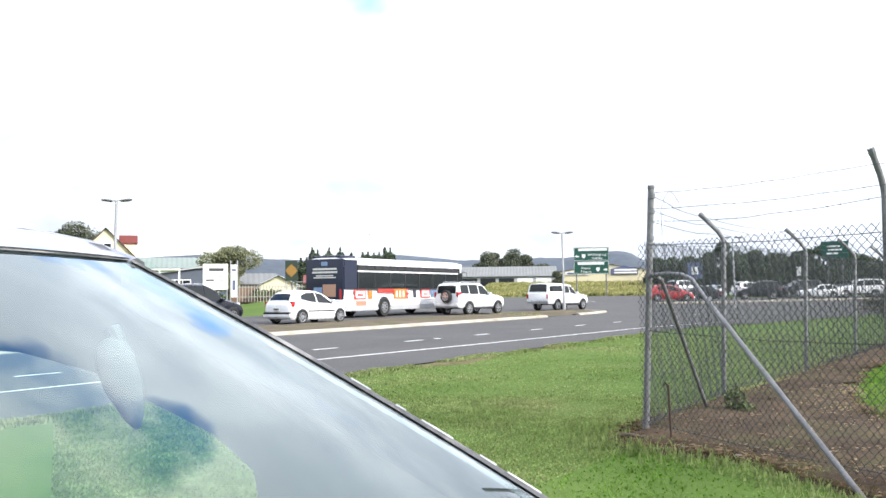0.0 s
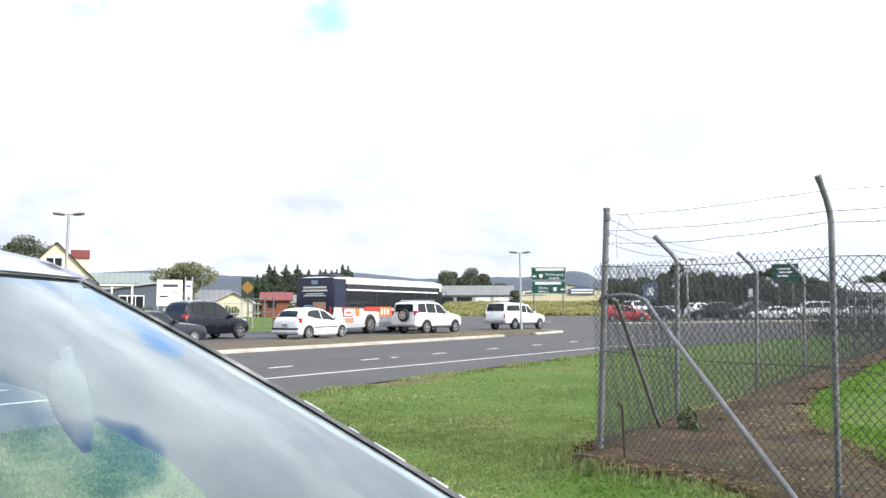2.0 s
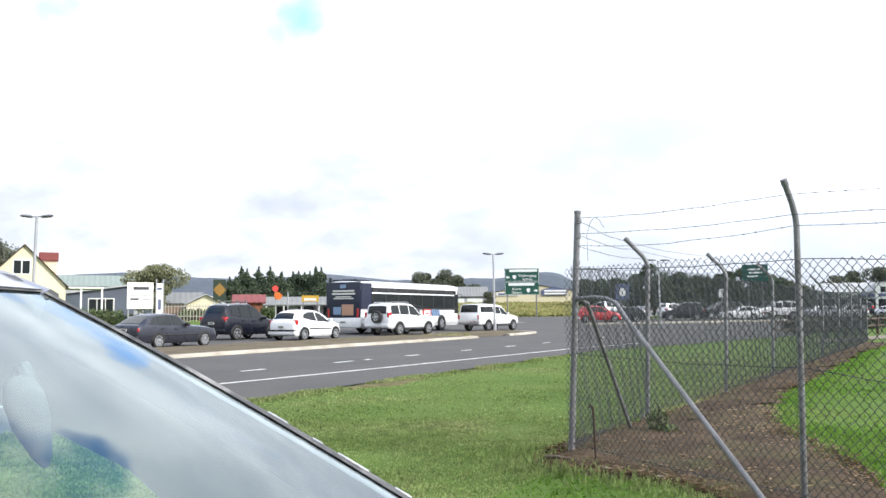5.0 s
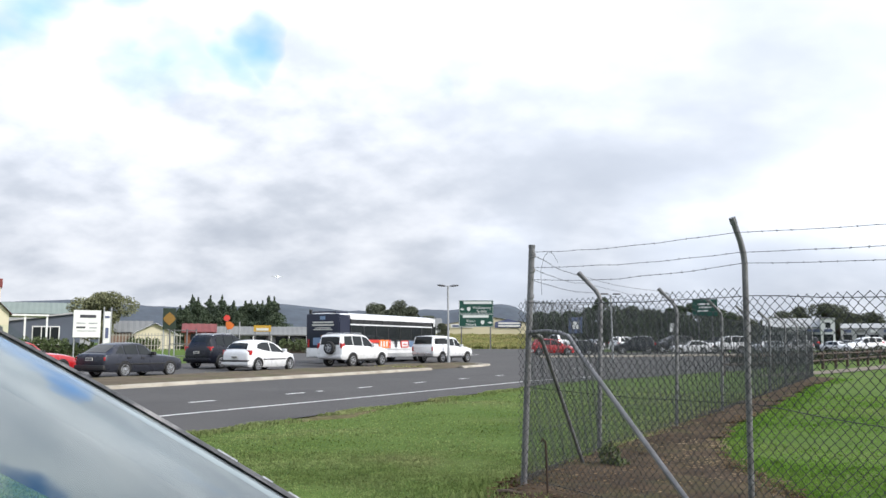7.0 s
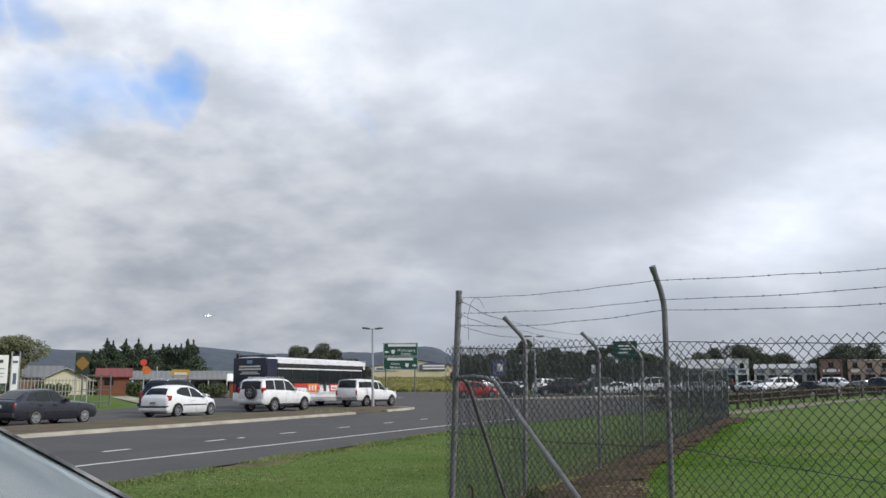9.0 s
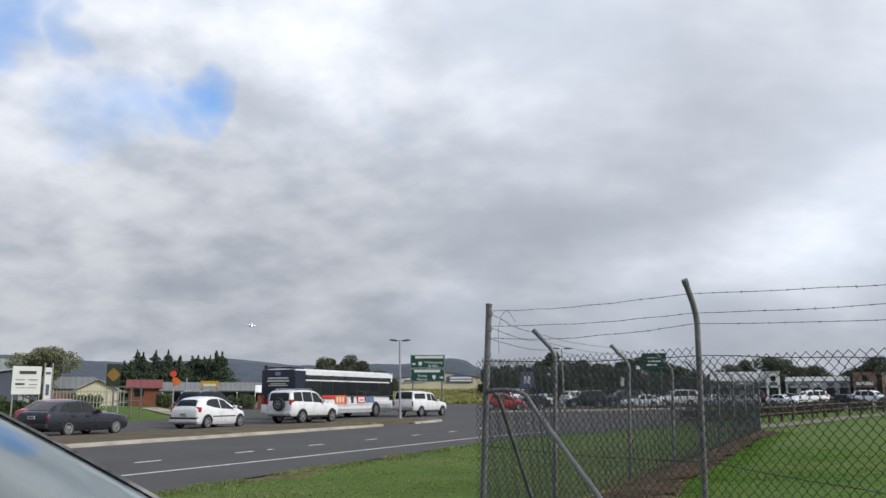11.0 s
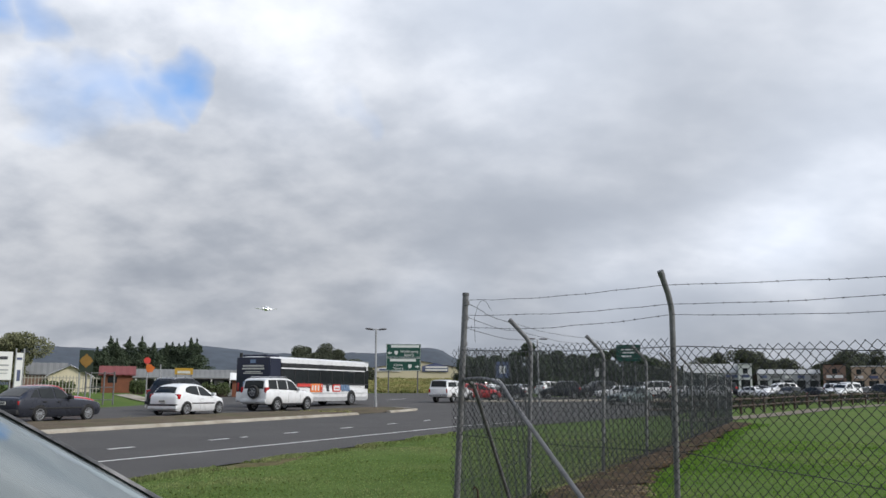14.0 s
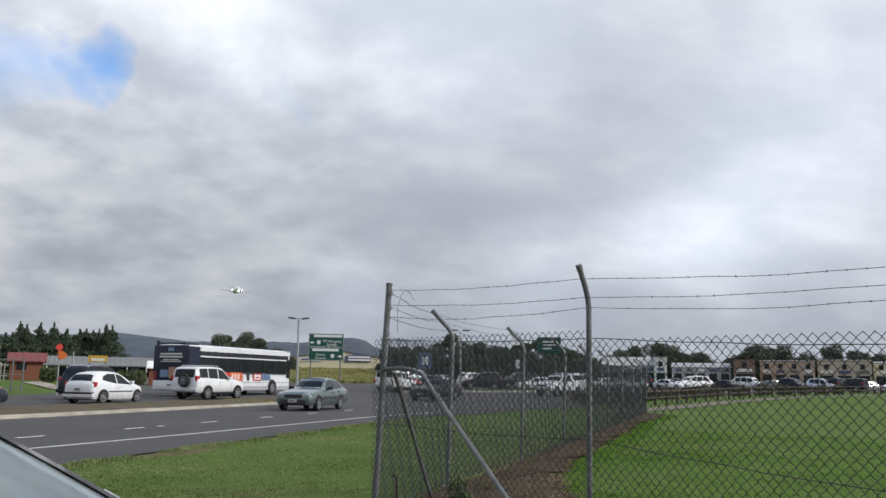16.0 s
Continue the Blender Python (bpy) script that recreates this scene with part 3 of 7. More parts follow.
    for x, y, size, turn in ((2.36, 6.95, 1.0, 20), (2.02, 7.35, 1.3, 80), (2.62, 6.55, 0.8, 130), (2.95, 8.6, 0.9, 40), (3.6, 9.9, 1.2, 10), (4.3, 11.2, 1.2, 100), (3.35, 7.7, 0.7, 60), (2.3, 7.75, 0.9, 150)):
        scrap = prism(bmesh.new(), [(-0.035 * size, -0.01 * size), (0.01 * size, -0.018 * size), (0.04 * size, 0.0), (0.015 * size, 0.016 * size), (-0.025 * size, 0.012 * size)], 0, 0.006)
        solid("litter_scrap", scrap, FOOTING, "small pale scrap of litter on bare soil", "litter", "litter scraps", at=pose(x, y, land(x, y) + 0.035, 8, 5, turn))


def bank(x, y):
    """Extra height of the grassy bank before the sheds."""
    r, az = math.hypot(x, y), math.degrees(math.atan2(x, y))
    return 1.55 * ease((r - 99) / 27) * ease((az - 1.5) / 2) * ease((16.9 - az) / 2.5) + 0.12 * noise.noise((x * 0.3, y * 0.3, 4)) * ease((r - 100) / 8)


def blades(name, material, count, region, h, seed, label, keep=None, w=0.006, lift=None):
    """Grass blades as bent slips scattered over a plan region."""
    rnd = random.Random(seed)
    verts, faces = [], []
    made = 0
    while made < count:
        x, y = region(rnd)
        if keep and not keep(x, y):
            made += 1 if rnd.random() < 0.3 else 0
            continue
        made += 1
        hh = h * rnd.uniform(0.45, 1.25) * (0.8 + 0.5 * noise.noise((x * 0.9, y * 0.9, 7)))
        a = rnd.uniform(0, 6.283)
        bx, by = math.cos(a), math.sin(a)
        lean = rnd.uniform(0.1, 0.7) * hh
        ww = w * rnd.uniform(0.7, 1.4) * (1 + math.hypot(x, y) * 0.05)
        la = a + rnd.uniform(0.8, 2.2)
        lx, ly = math.cos(la) * lean, math.sin(la) * lean
        z = land(x, y) - 0.035 + (lift(x, y) if lift else 0.0)
        n = len(verts)
        verts += [(x - bx * ww, y - by * ww, z), (x + bx * ww, y + by * ww, z), (x + bx * ww * 0.8 + lx * 0.4, y + by * ww * 0.8 + ly * 0.4, z + hh * 0.6), (x - bx * ww * 0.8 + lx * 0.4, y - by * ww * 0.8 + ly * 0.4, z + hh * 0.6), (x + lx, y + ly, z + hh)]
        faces += [(n, n + 1, n + 2, n + 3), (n + 3, n + 2, n + 4)]
    me = bpy.data.meshes.new(name)
    me.from_pydata(verts, [], faces)
    me.materials.append(material)
    me.normals_split_custom_set_from_vertices([(0, 0, 1)] * len(verts))
    return tagged(new(name, me), label, "grass", kind="stuff")


def build_grass():
    def clear(x, y):
        s, n = UX * x + UY * y, -UY * x + UX * y
        return n < 9.9 and not on_soil(x, y) and not (x < -0.2 and y < 3.2)

    def near(rnd):
        d = 2.6 + 9.0 * rnd.random() ** 1.3
        a = radians(rnd.uniform(-24, 52))
        return d * math.sin(a), d * math.cos(a)

    def far(rnd):
        d = 9.0 + 18.0 * rnd.random() ** 1.2
        a = radians(rnd.uniform(-24, 50))
        return d * math.sin(a), d * math.cos(a)

    def outside(x, y):
        return clear(x, y) and -UY * x + UX * y > 2.8 - (UX * x + UY * y - 8.05) * 0.034 and not (y < 8.3 and x > 1.98 + (8.38 - y) * 0.429 + 0.3)

    def inside(x, y):
        return clear(x, y) and not outside(x, y)

    blades("verge_grass", VERGE, 110000, near, 0.036, 1, "short olive green verge grass close by", outside)
    blades("verge_grass", VERGE, 60000, far, 0.03, 2, "short olive green verge grass towards the road", outside, 0.007)
    blades("field_grass", BLADE, 60000, near, 0.034, 21, "short bright green field grass behind the fence", inside)
    blades("field_grass", BLADE, 60000, far, 0.03, 22, "short bright green field grass further off", inside, 0.007)

    def fringe(line):
        def spot(rnd):
            x, y = along(line, rnd.random() ** 1.7)
            return x + rnd.gauss(0, 0.22), y + rnd.gauss(0, 0.22)
        return spot

    blades("grass_tufts", VERGE, 8000, fringe(SOIL_A), 0.09, 3, "longer grass tufts along the bare soil", None)
    blades("grass_tufts", BLADE, 16000, fringe(SOIL_B), 0.06, 4, "longer green grass tufts along the bare soil", None)

    def sparse(rnd):
        while True:
            j = rnd.randrange(len(SOIL_A) - 1)
            f, g = rnd.random(), rnd.random()
            a = [SOIL_A[j][c] + (SOIL_A[j + 1][c] - SOIL_A[j][c]) * f for c in (0, 1)]
            b = [SOIL_B[j][c] + (SOIL_B[j + 1][c] - SOIL_B[j][c]) * f for c in (0, 1)]
            x, y = a[0] + (b[0] - a[0]) * g, a[1] + (b[1] - a[1]) * g
            if noise.noise((x * 1.6, y * 1.6, 3)) + 0.5 * noise.noise((x * 5, y * 5, 6)) > 0.08:
                return x, y

    blades("soil_weeds", VERGE, 20000, sparse, 0.045, 9, "sparse grass and weeds growing through bare soil", None)

    def weeds(rnd):
        s, n = rnd.uniform(-5, 48), 20.4 + 4.6 * rnd.random()
        while noise.noise((s * 0.5, n * 0.8, 2)) < 0.12:
            s, n = rnd.uniform(-5, 48), 20.4 + 4.6 * rnd.random()
        return road(s, n)

    blades("median_weeds", DRYBLADE, 6000, weeds, 0.15, 5, "sparse dry weeds on the median", None, 0.008)

    def rough(rnd):
        return far_at(rnd.uniform(2.2, 16), rnd.uniform(100, 127))

    rows = [[(*far_at(1.5 + 0.25 * k, r), land(*far_at(1.5 + 0.25 * k, r)) - 0.05 + bank(*far_at(1.5 + 0.25 * k, r))) for k in range(62)] for r in (98.5, 101, 104, 107, 110, 113, 116, 119, 122, 125, 128)]
    solid("grass_bank", sheet(bmesh.new(), rows), mat("dry_bank_grass", (0.23, 0.215, 0.085), 0.95, 0, 0.2, 0.4, 6, 0.4, 30, color2=(0.13, 0.14, 0.045), dirt=(0.28, 0.25, 0.12), spec=0.05), "grassy bank of long dry grass before the sheds", "grass bank", kind="structure", smooth=70)
    blades("rank_grass", DRYBLADE, 40000, rough, 0.45, 6, "tall dry grass on the bank before the sheds", None, 0.02, bank)

    def verge_edge(rnd):
        s = 2 + 24 * rnd.random()
        n = 9.2 + 0.35 * min(1, max(0, (s - 2) / 11)) + 0.25 * min(1, max(0, (s - 13) / 11))
        return road(s, n - 0.05 + 0.16 * noise.noise((s * 0.8, 0, 3)) + 0.1 * noise.noise((s * 3, 0, 5)) - abs(rnd.gauss(0, 0.16)))

    blades("edge_tufts", VERGE, 12000, verge_edge, 0.09, 13, "ragged grass tufts along the road edge", lambda x, y: noise.noise((x, y, 8)) > -0.25)
    # orange-brown worn patch at the road edge
    rows = []
    for i in range(41):
        s = 12.6 + i * 0.085
        rows.append([(*road(s, 9.35 + 0.16 * noise.noise((s, 1, 1)) + (0.5 + 0.4 * noise.noise((s * 1.3, 4, 2))) * math.sin(math.pi * (0.06 + 0.9 * i / 40)) * (j / 4 - 0.8)), 0.0 - 0.03 * (j == 0)) for j in range(5)])
    solid("worn_verge_patch", sheet(bmesh.new(), rows), mat("orange_brown_clay", (0.135, 0.12, 0.06), 0.95, 0, 0.25, 3, 40, 0.6, 40, dirt=(0.12, 0.14, 0.05), spec=0.1), "orange-brown worn clay at the road edge", "soil", kind="structure")

# ---- vehicles: x forward, y left, origin on the ground under the rear axle ----
def smooth_stations(st):
    """More stations between the given ones, along monotone curves."""
    out = []
    for i in range(len(st) - 1):
        h = st[i + 1][0] - st[i][0]
        parts_ = 4 if h > 0.3 else (3 if h > 0.1 else 2)
        for k in range(parts_):
            f = k / parts_
            row = [st[i][0] + h * f]
            for c in range(1, 7):
                d = [(st[j + 1][c] - st[j][c]) / (st[j + 1][0] - st[j][0]) for j in (max(0, i - 1), i, min(len(st) - 2, i + 1))]
                m0 = 0.0 if d[0] * d[1] <= 0 else 2 * d[0] * d[1] / (d[0] + d[1])
                m1 = 0.0 if d[1] * d[2] <= 0 else 2 * d[1] * d[2] / (d[1] + d[2])
                row.append((2 * f ** 3 - 3 * f * f + 1) * st[i][c] + (f ** 3 - 2 * f * f + f) * h * m0 + (3 * f * f - 2 * f ** 3) * st[i + 1][c] + (f ** 3 - f * f) * h * m1)
            out.append(tuple(row))
    return out + [st[-1]]


class Shell:
    """A car body skinned over stations: x, half width, underside z, belt z, roof-edge half width, roof-edge z, crown."""

    def __init__(self, stations):
        self.st = smooth_stations(stations)

    def vals(self, x):
        xs = [s[0] for s in self.st]
        return [float(np.interp(x, xs, [s[i] for s in self.st])) for i in range(1, 7)]

    def half(self, x):
        w, zb, zt, wr, zr, cr = self.vals(x)
        return [(0, zb), (w * 0.9, zb), (w * 0.985, zb + 0.1), (w, zb + 0.5 * (zt - zb)), (w * 0.975, zt - 0.05), (w * 0.94, zt), (wr, zr), (wr * 0.86, zr + cr * 0.55), (wr * 0.5, zr + cr * 0.92), (0, zr + cr)]

    def mesh(self):
        bm = bmesh.new()
        rows = []
        for s in self.st:
            h = self.half(s[0])
            rows.append([(s[0], y, z) for y, z in h] + [(s[0], -y, z) for y, z in h[-2:0:-1]])
        vs = [[bm.verts.new(p) for p in r] for r in rows]
        k = len(vs[0])
        for a, b in zip(vs, vs[1:]):
            for i in range(k):
                bm.faces.new((a[i], a[(i + 1) % k], b[(i + 1) % k], b[i]))
        bm.faces.new(vs[0][::-1])
        bm.faces.new(vs[-1])
        return bm

    def side(self, x, f, sgn, out=0.012):
        """A point of the side glass zone: f from belt (0) to roof edge (1)."""
        h = self.half(x)
        (y0, z0), (y1, z1) = h[5], h[6]
        return x, sgn * (y0 + (y1 - y0) * f + out), z0 + (z1 - z0) * f + out * 0.3

    def flank(self, x, z, sgn, out=0.01):
        h = self.half(x)[1:6]
        y = float(np.interp(z, [p[1] for p in h], [p[0] for p in h]))
        return x, sgn * (y + out), z

    def pane(self, corners, sgn, out=0.012):
        """Side pane from (x, f) corners: a slightly raised plate."""
        bm = bmesh.new()
        a = [bm.verts.new(self.side(x, f, sgn, out)) for x, f in corners]
        b = [bm.verts.new(self.side(x, f, sgn, -0.03)) for x, f in corners]
        bm.faces.new(a)
        for i in range(len(a)):
            j = (i + 1) % len(a)
            bm.faces.new((a[i], a[j], b[j], b[i]))
        return bm

    def screen(self, x0, x1, f0=0.08, f1=0.93, wide=0.9, out=0.012):
        """Front or rear screen between two stations."""
        bm = bmesh.new()
        rows = []
        lean = Vector((-(self.half(x1)[9][1] - self.half(x0)[9][1]), 0, x1 - x0))
        lean = lean.normalized() * out * (1 if lean.z > 0 else -1)
        for f in (f0, (f0 + f1) / 2, f1):
            x = x0 + (x1 - x0) * f
            row = []
            hs = self.half(x)[6:]
            for y in np.linspace(-1, 1, 9):
                yy = abs(y) * hs[0][0] * wide
                z = float(np.interp(yy, [p[0] for p in hs[::-1]], [p[1] for p in hs[::-1]]))
                row.append((x + lean.x, math.copysign(yy, y), z + lean.z))
            rows.append(row)
        return sheet(bm, rows)


def wheel_meshes(r, w, spokes=5, cap=0.68):
    bm = lathe(bmesh.new(), ((r * cap * 0.9, -w / 2 + 0.01), (r * cap, -w / 2), (r * 0.94, -w / 2), (r, -w * 0.33), (r, w * 0.33), (r * 0.94, w / 2), (r * cap, w / 2), (r * cap * 0.9, w / 2 - 0.01)), 24, "y")
    tyre = finish("wheel", bm, TYRE, 40)
    bm = bmesh.new()
    lathe(bm, ((0.02, -w * 0.2), (r * cap, -w * 0.2), (r * cap, w * 0.2), (0.02, w * 0.2)), 16, "y")
    for side in (-1, 1):
        lathe(bm, ((r * cap, side * (w / 2 - 0.02)), (r * cap, side * w / 2), (r * cap * 0.86, side * w / 2), (r * cap * 0.84, side * (w / 2 - 0.05))), 20, "y")
        lathe(bm, ((r * 0.17, side * (w / 2 - 0.05)), (r * 0.17, side * (w / 2 + 0.005)), (r * 0.1, side * (w / 2 + 0.012))), 10, "y")
        for k in range(spokes):
            a = 2 * math.pi * k / spokes
            y0, y1 = sorted((side * (w / 2 - 0.05), side * (w / 2 - 0.008)))
            box(bm, 0.08 * r, r * cap * 0.88, y0, y1, -r * 0.085, r * 0.085, m=Matrix.Rotation(a, 4, "Y"))
    return tyre, finish("rim", bm, RIM, 40)


WHEELS = {}


def wheels(th, spots, r, w, spokes=5, cap=0.68):
    """Wheels at (x, y), each with its rim; returns them for turning."""
    key = (r, w, spokes, cap)
    if key not in WHEELS:
        WHEELS[key] = wheel_meshes(*key)
    out = []
    for x, y in spots:
        wh = part("wheel", WHEELS[key][0], TYRE, th, at=pose(x, y, r))
        part("rim", WHEELS[key][1], RIM, wh)
        out.append(wh)
    return out


def arch(th, sh, x, r, material=TRIM):
    """Black sheets laid along both flanks for the shade in the wheel openings, with a rolled lip."""
    zlow = sh.vals(x)[1] - 0.01
    for sg in (-1, 1):
        rows = []
        for q in (0.0, 0.35, 0.7, 1.0, 1.03, 1.07):
            row = []
            for k in range(19):
                a = math.pi * (-0.12 + 1.24 * k / 18)
                px, pz = x + math.cos(a) * r * 1.14 * q, r + math.sin(a) * r * 1.12 * q
                row.append(sh.flank(px, max(zlow, pz), sg, (0.01 if q < 1.02 else (0.018 if q < 1.05 else 0.0))))
            rows.append(row)
        part("wheel_arch", sheet(bmesh.new(), rows), material, th)


def block(th, name, x0, x1, y0, y1, z0, z1, material, label="", bevel=0.015):
    return part(name, boxed(x0, x1, y0, y1, z0, z1, bevel=bevel), material, th, label, smooth=40)


def plate_with_bars(th, x, z, y=0.0, w=0.37, h=0.12, face=-1):
    p = part("number_plate", boxed(x - 0.01, x + 0.01, y - w / 2, y + w / 2, z - h / 2, z + h / 2), PLATE, th, "pale number plate")
    bm = bmesh.new()
    for k in range(6):
        yy = y - w * 0.36 + k * w * 0.14
        xx = x + face * 0.014
        box(bm, xx - 0.003, xx + 0.003, yy - w * 0.045, yy + w * 0.045, z - h * 0.28, z + h * 0.28)
    part("plate_bars", bm, BAR, p)


def car(name, kind, colour, at, label, group="", detail=True, cat="car"):
    """One car of a given kind with its parts. Returns the thing and its wheels."""
    k = KINDS[kind]
    th = thing(name, at, label, cat, group)
    sh = Shell(k["st"])
    part("body", sh.mesh(), colour, th, smooth=38)
    wb, tr, r = k["wb"], k["track"] / 2, k["r"]
    for x in (0, wb):
        arch(th, sh, x, r)
    tr = sh.vals(0)[0] * 0.99 - k.get("tw", 0.2) / 2 + 0.02
    whs = wheels(th, [(0, -tr), (0, tr), (wb, -tr), (wb, tr)], r, k.get("tw", 0.2), k.get("spokes", 5), k.get("cap", 0.68))
    for sg in (-1, 1):
        for pane in k["panes"]:
            part("side_window", sh.pane(pane, sg), DARKGLASS, th)
    part("windscreen", sh.screen(*k["front"]), DARKGLASS, th)
    part("rear_window", sh.screen(*k["rear"]), DARKGLASS, th)
    xr, xf = k["st"][0][0], k["st"][-1][0]
    w = k["w"] / 2
    for sg in (-1, 1):
        a, b = sorted((sg * (w * k.get("tailin", 0.66)), sg * (w * 0.93)))
        z0, z1 = k["tail"]
        dx = k.get("taildx", 0.06)
        block(th, "tail_lamp", xr - 0.012 + dx, xr + 0.3, a, sorted((sg * (w * 0.93), sg * (w * 0.955)))[1] if sg > 0 else b, z0, z1, REDLENS, "red tail lamp", 0.02)
        z0, z1 = k["head"]
        hx = k.get("headdx", 0.1)
        block(th, "headlight", xf - 0.4 - hx, xf - hx - 0.03, *sorted((sg * w * 0.46, sg * w * 0.8)), z0, z1, CLEARLENS, "clear headlight", 0.03)
        mx, mz = k["mirror"]
        y0 = sh.flank(mx, mz - 0.1, sg)[1]
        block(th, "door_mirror", mx - 0.06, mx + 0.08, *sorted((y0 - sg * 0.03, y0 + sg * 0.17)), mz - 0.02, mz + 0.13, k.get("mirror_mat", colour), "", 0.03)
    zb = k["st"][len(k["st"]) // 2][2]
    block(th, "rear_bumper", xr - 0.05, xr + 0.25, -w * 0.93, w * 0.93, zb + 0.12, zb + 0.3, k.get("bumper", colour), "", 0.04)
    block(th, "front_bumper", xf - 0.25, xf + 0.03, -w * 0.66, w * 0.66, zb + 0.06, zb + 0.28, k.get("bumper", colour), "", 0.05)
    block(th, "grille", xf - 0.1, xf + 0.012, -w * 0.45, w * 0.45, zb + 0.34, zb + 0.48, TRIM)
    if kind == "crossover":
        for sg in (-1, 1):
            part("roof_rail", tube(bmesh.new(), [(-0.38, sg * 0.56, 1.64), (-0.25, sg * 0.56, 1.74), (0.4, sg * 0.57, 1.79), (1.05, sg * 0.57, 1.77), (1.25, sg * 0.57, 1.68)], 0.02, 8), RIM, th, "bright roof rail", smooth=50)
    if kind == "hatch":
        block(th, "bumper_strip", xr - 0.062, xr + 0.2, -w * 0.9, w * 0.9, 0.44, 0.53, TRIM, "black rear bumper strip", 0.02)
    if k.get("step"):
        for sg in (-1, 1):
            y = sh.vals(wb / 2)[0]
            part("side_step", tube(bmesh.new(), [(r * 1.25, sg * (y - 0.08), zb + 0.02), (r * 1.5, sg * (y + 0.02), zb + 0.0), (wb - r * 1.5, sg * (y + 0.02), zb + 0.0), (wb - r * 1.25, sg * (y - 0.08), zb + 0.02)], 0.045, 8), TRIM, th, "black side step", smooth=50)
            part("sill", boxed(r * 1.2, wb - r * 1.2, *sorted((sg * (y - 0.12), sg * (y - 0.02))), zb - 0.06, zb + 0.07, 0.02), TRIM, th)
    plate_with_bars(th, xr - 0.02 + k.get("platedx", 0.0), k["plate"])
    plate_with_bars(th, xf + 0.05, zb + 0.22, face=1)
    if detail:
        for sg in (-1, 1):
            for x in k["doors"]:
                bm = bmesh.new()
                zs = np.linspace(zb + 0.12, sh.vals(x)[2] - 0.02, 5)
                rows = [[sh.flank(x + d, z, sg, 0.004) for d in (-0.006, 0.006)] for z in zs]
                part("door_gap", sheet(bm, rows), TRIM, th)
            for x in k["handles"]:
                z = sh.vals(x)[2] - 0.1
                y = sh.flank(x, z, sg)[1]
                block(th, "door_handle", x - 0.09, x + 0.09, *sorted((y - sg * 0.01, y + sg * 0.025)), z - 0.02, z + 0.02, k.get("handle_mat", colour), "", 0.008)
            if k.get("strip"):
                x0, x1, z = k["strip"]
                bm = bmesh.new()
                rows = [[sh.flank(x, z + d, sg, 0.016 if abs(d) < 0.02 else 0.0) for d in (-0.03, -0.018, 0.018, 0.03)] for x in np.linspace(x0, x1, 8)]
                part("side_moulding", sheet(bm, rows), TRIM, th)
    return th, whs


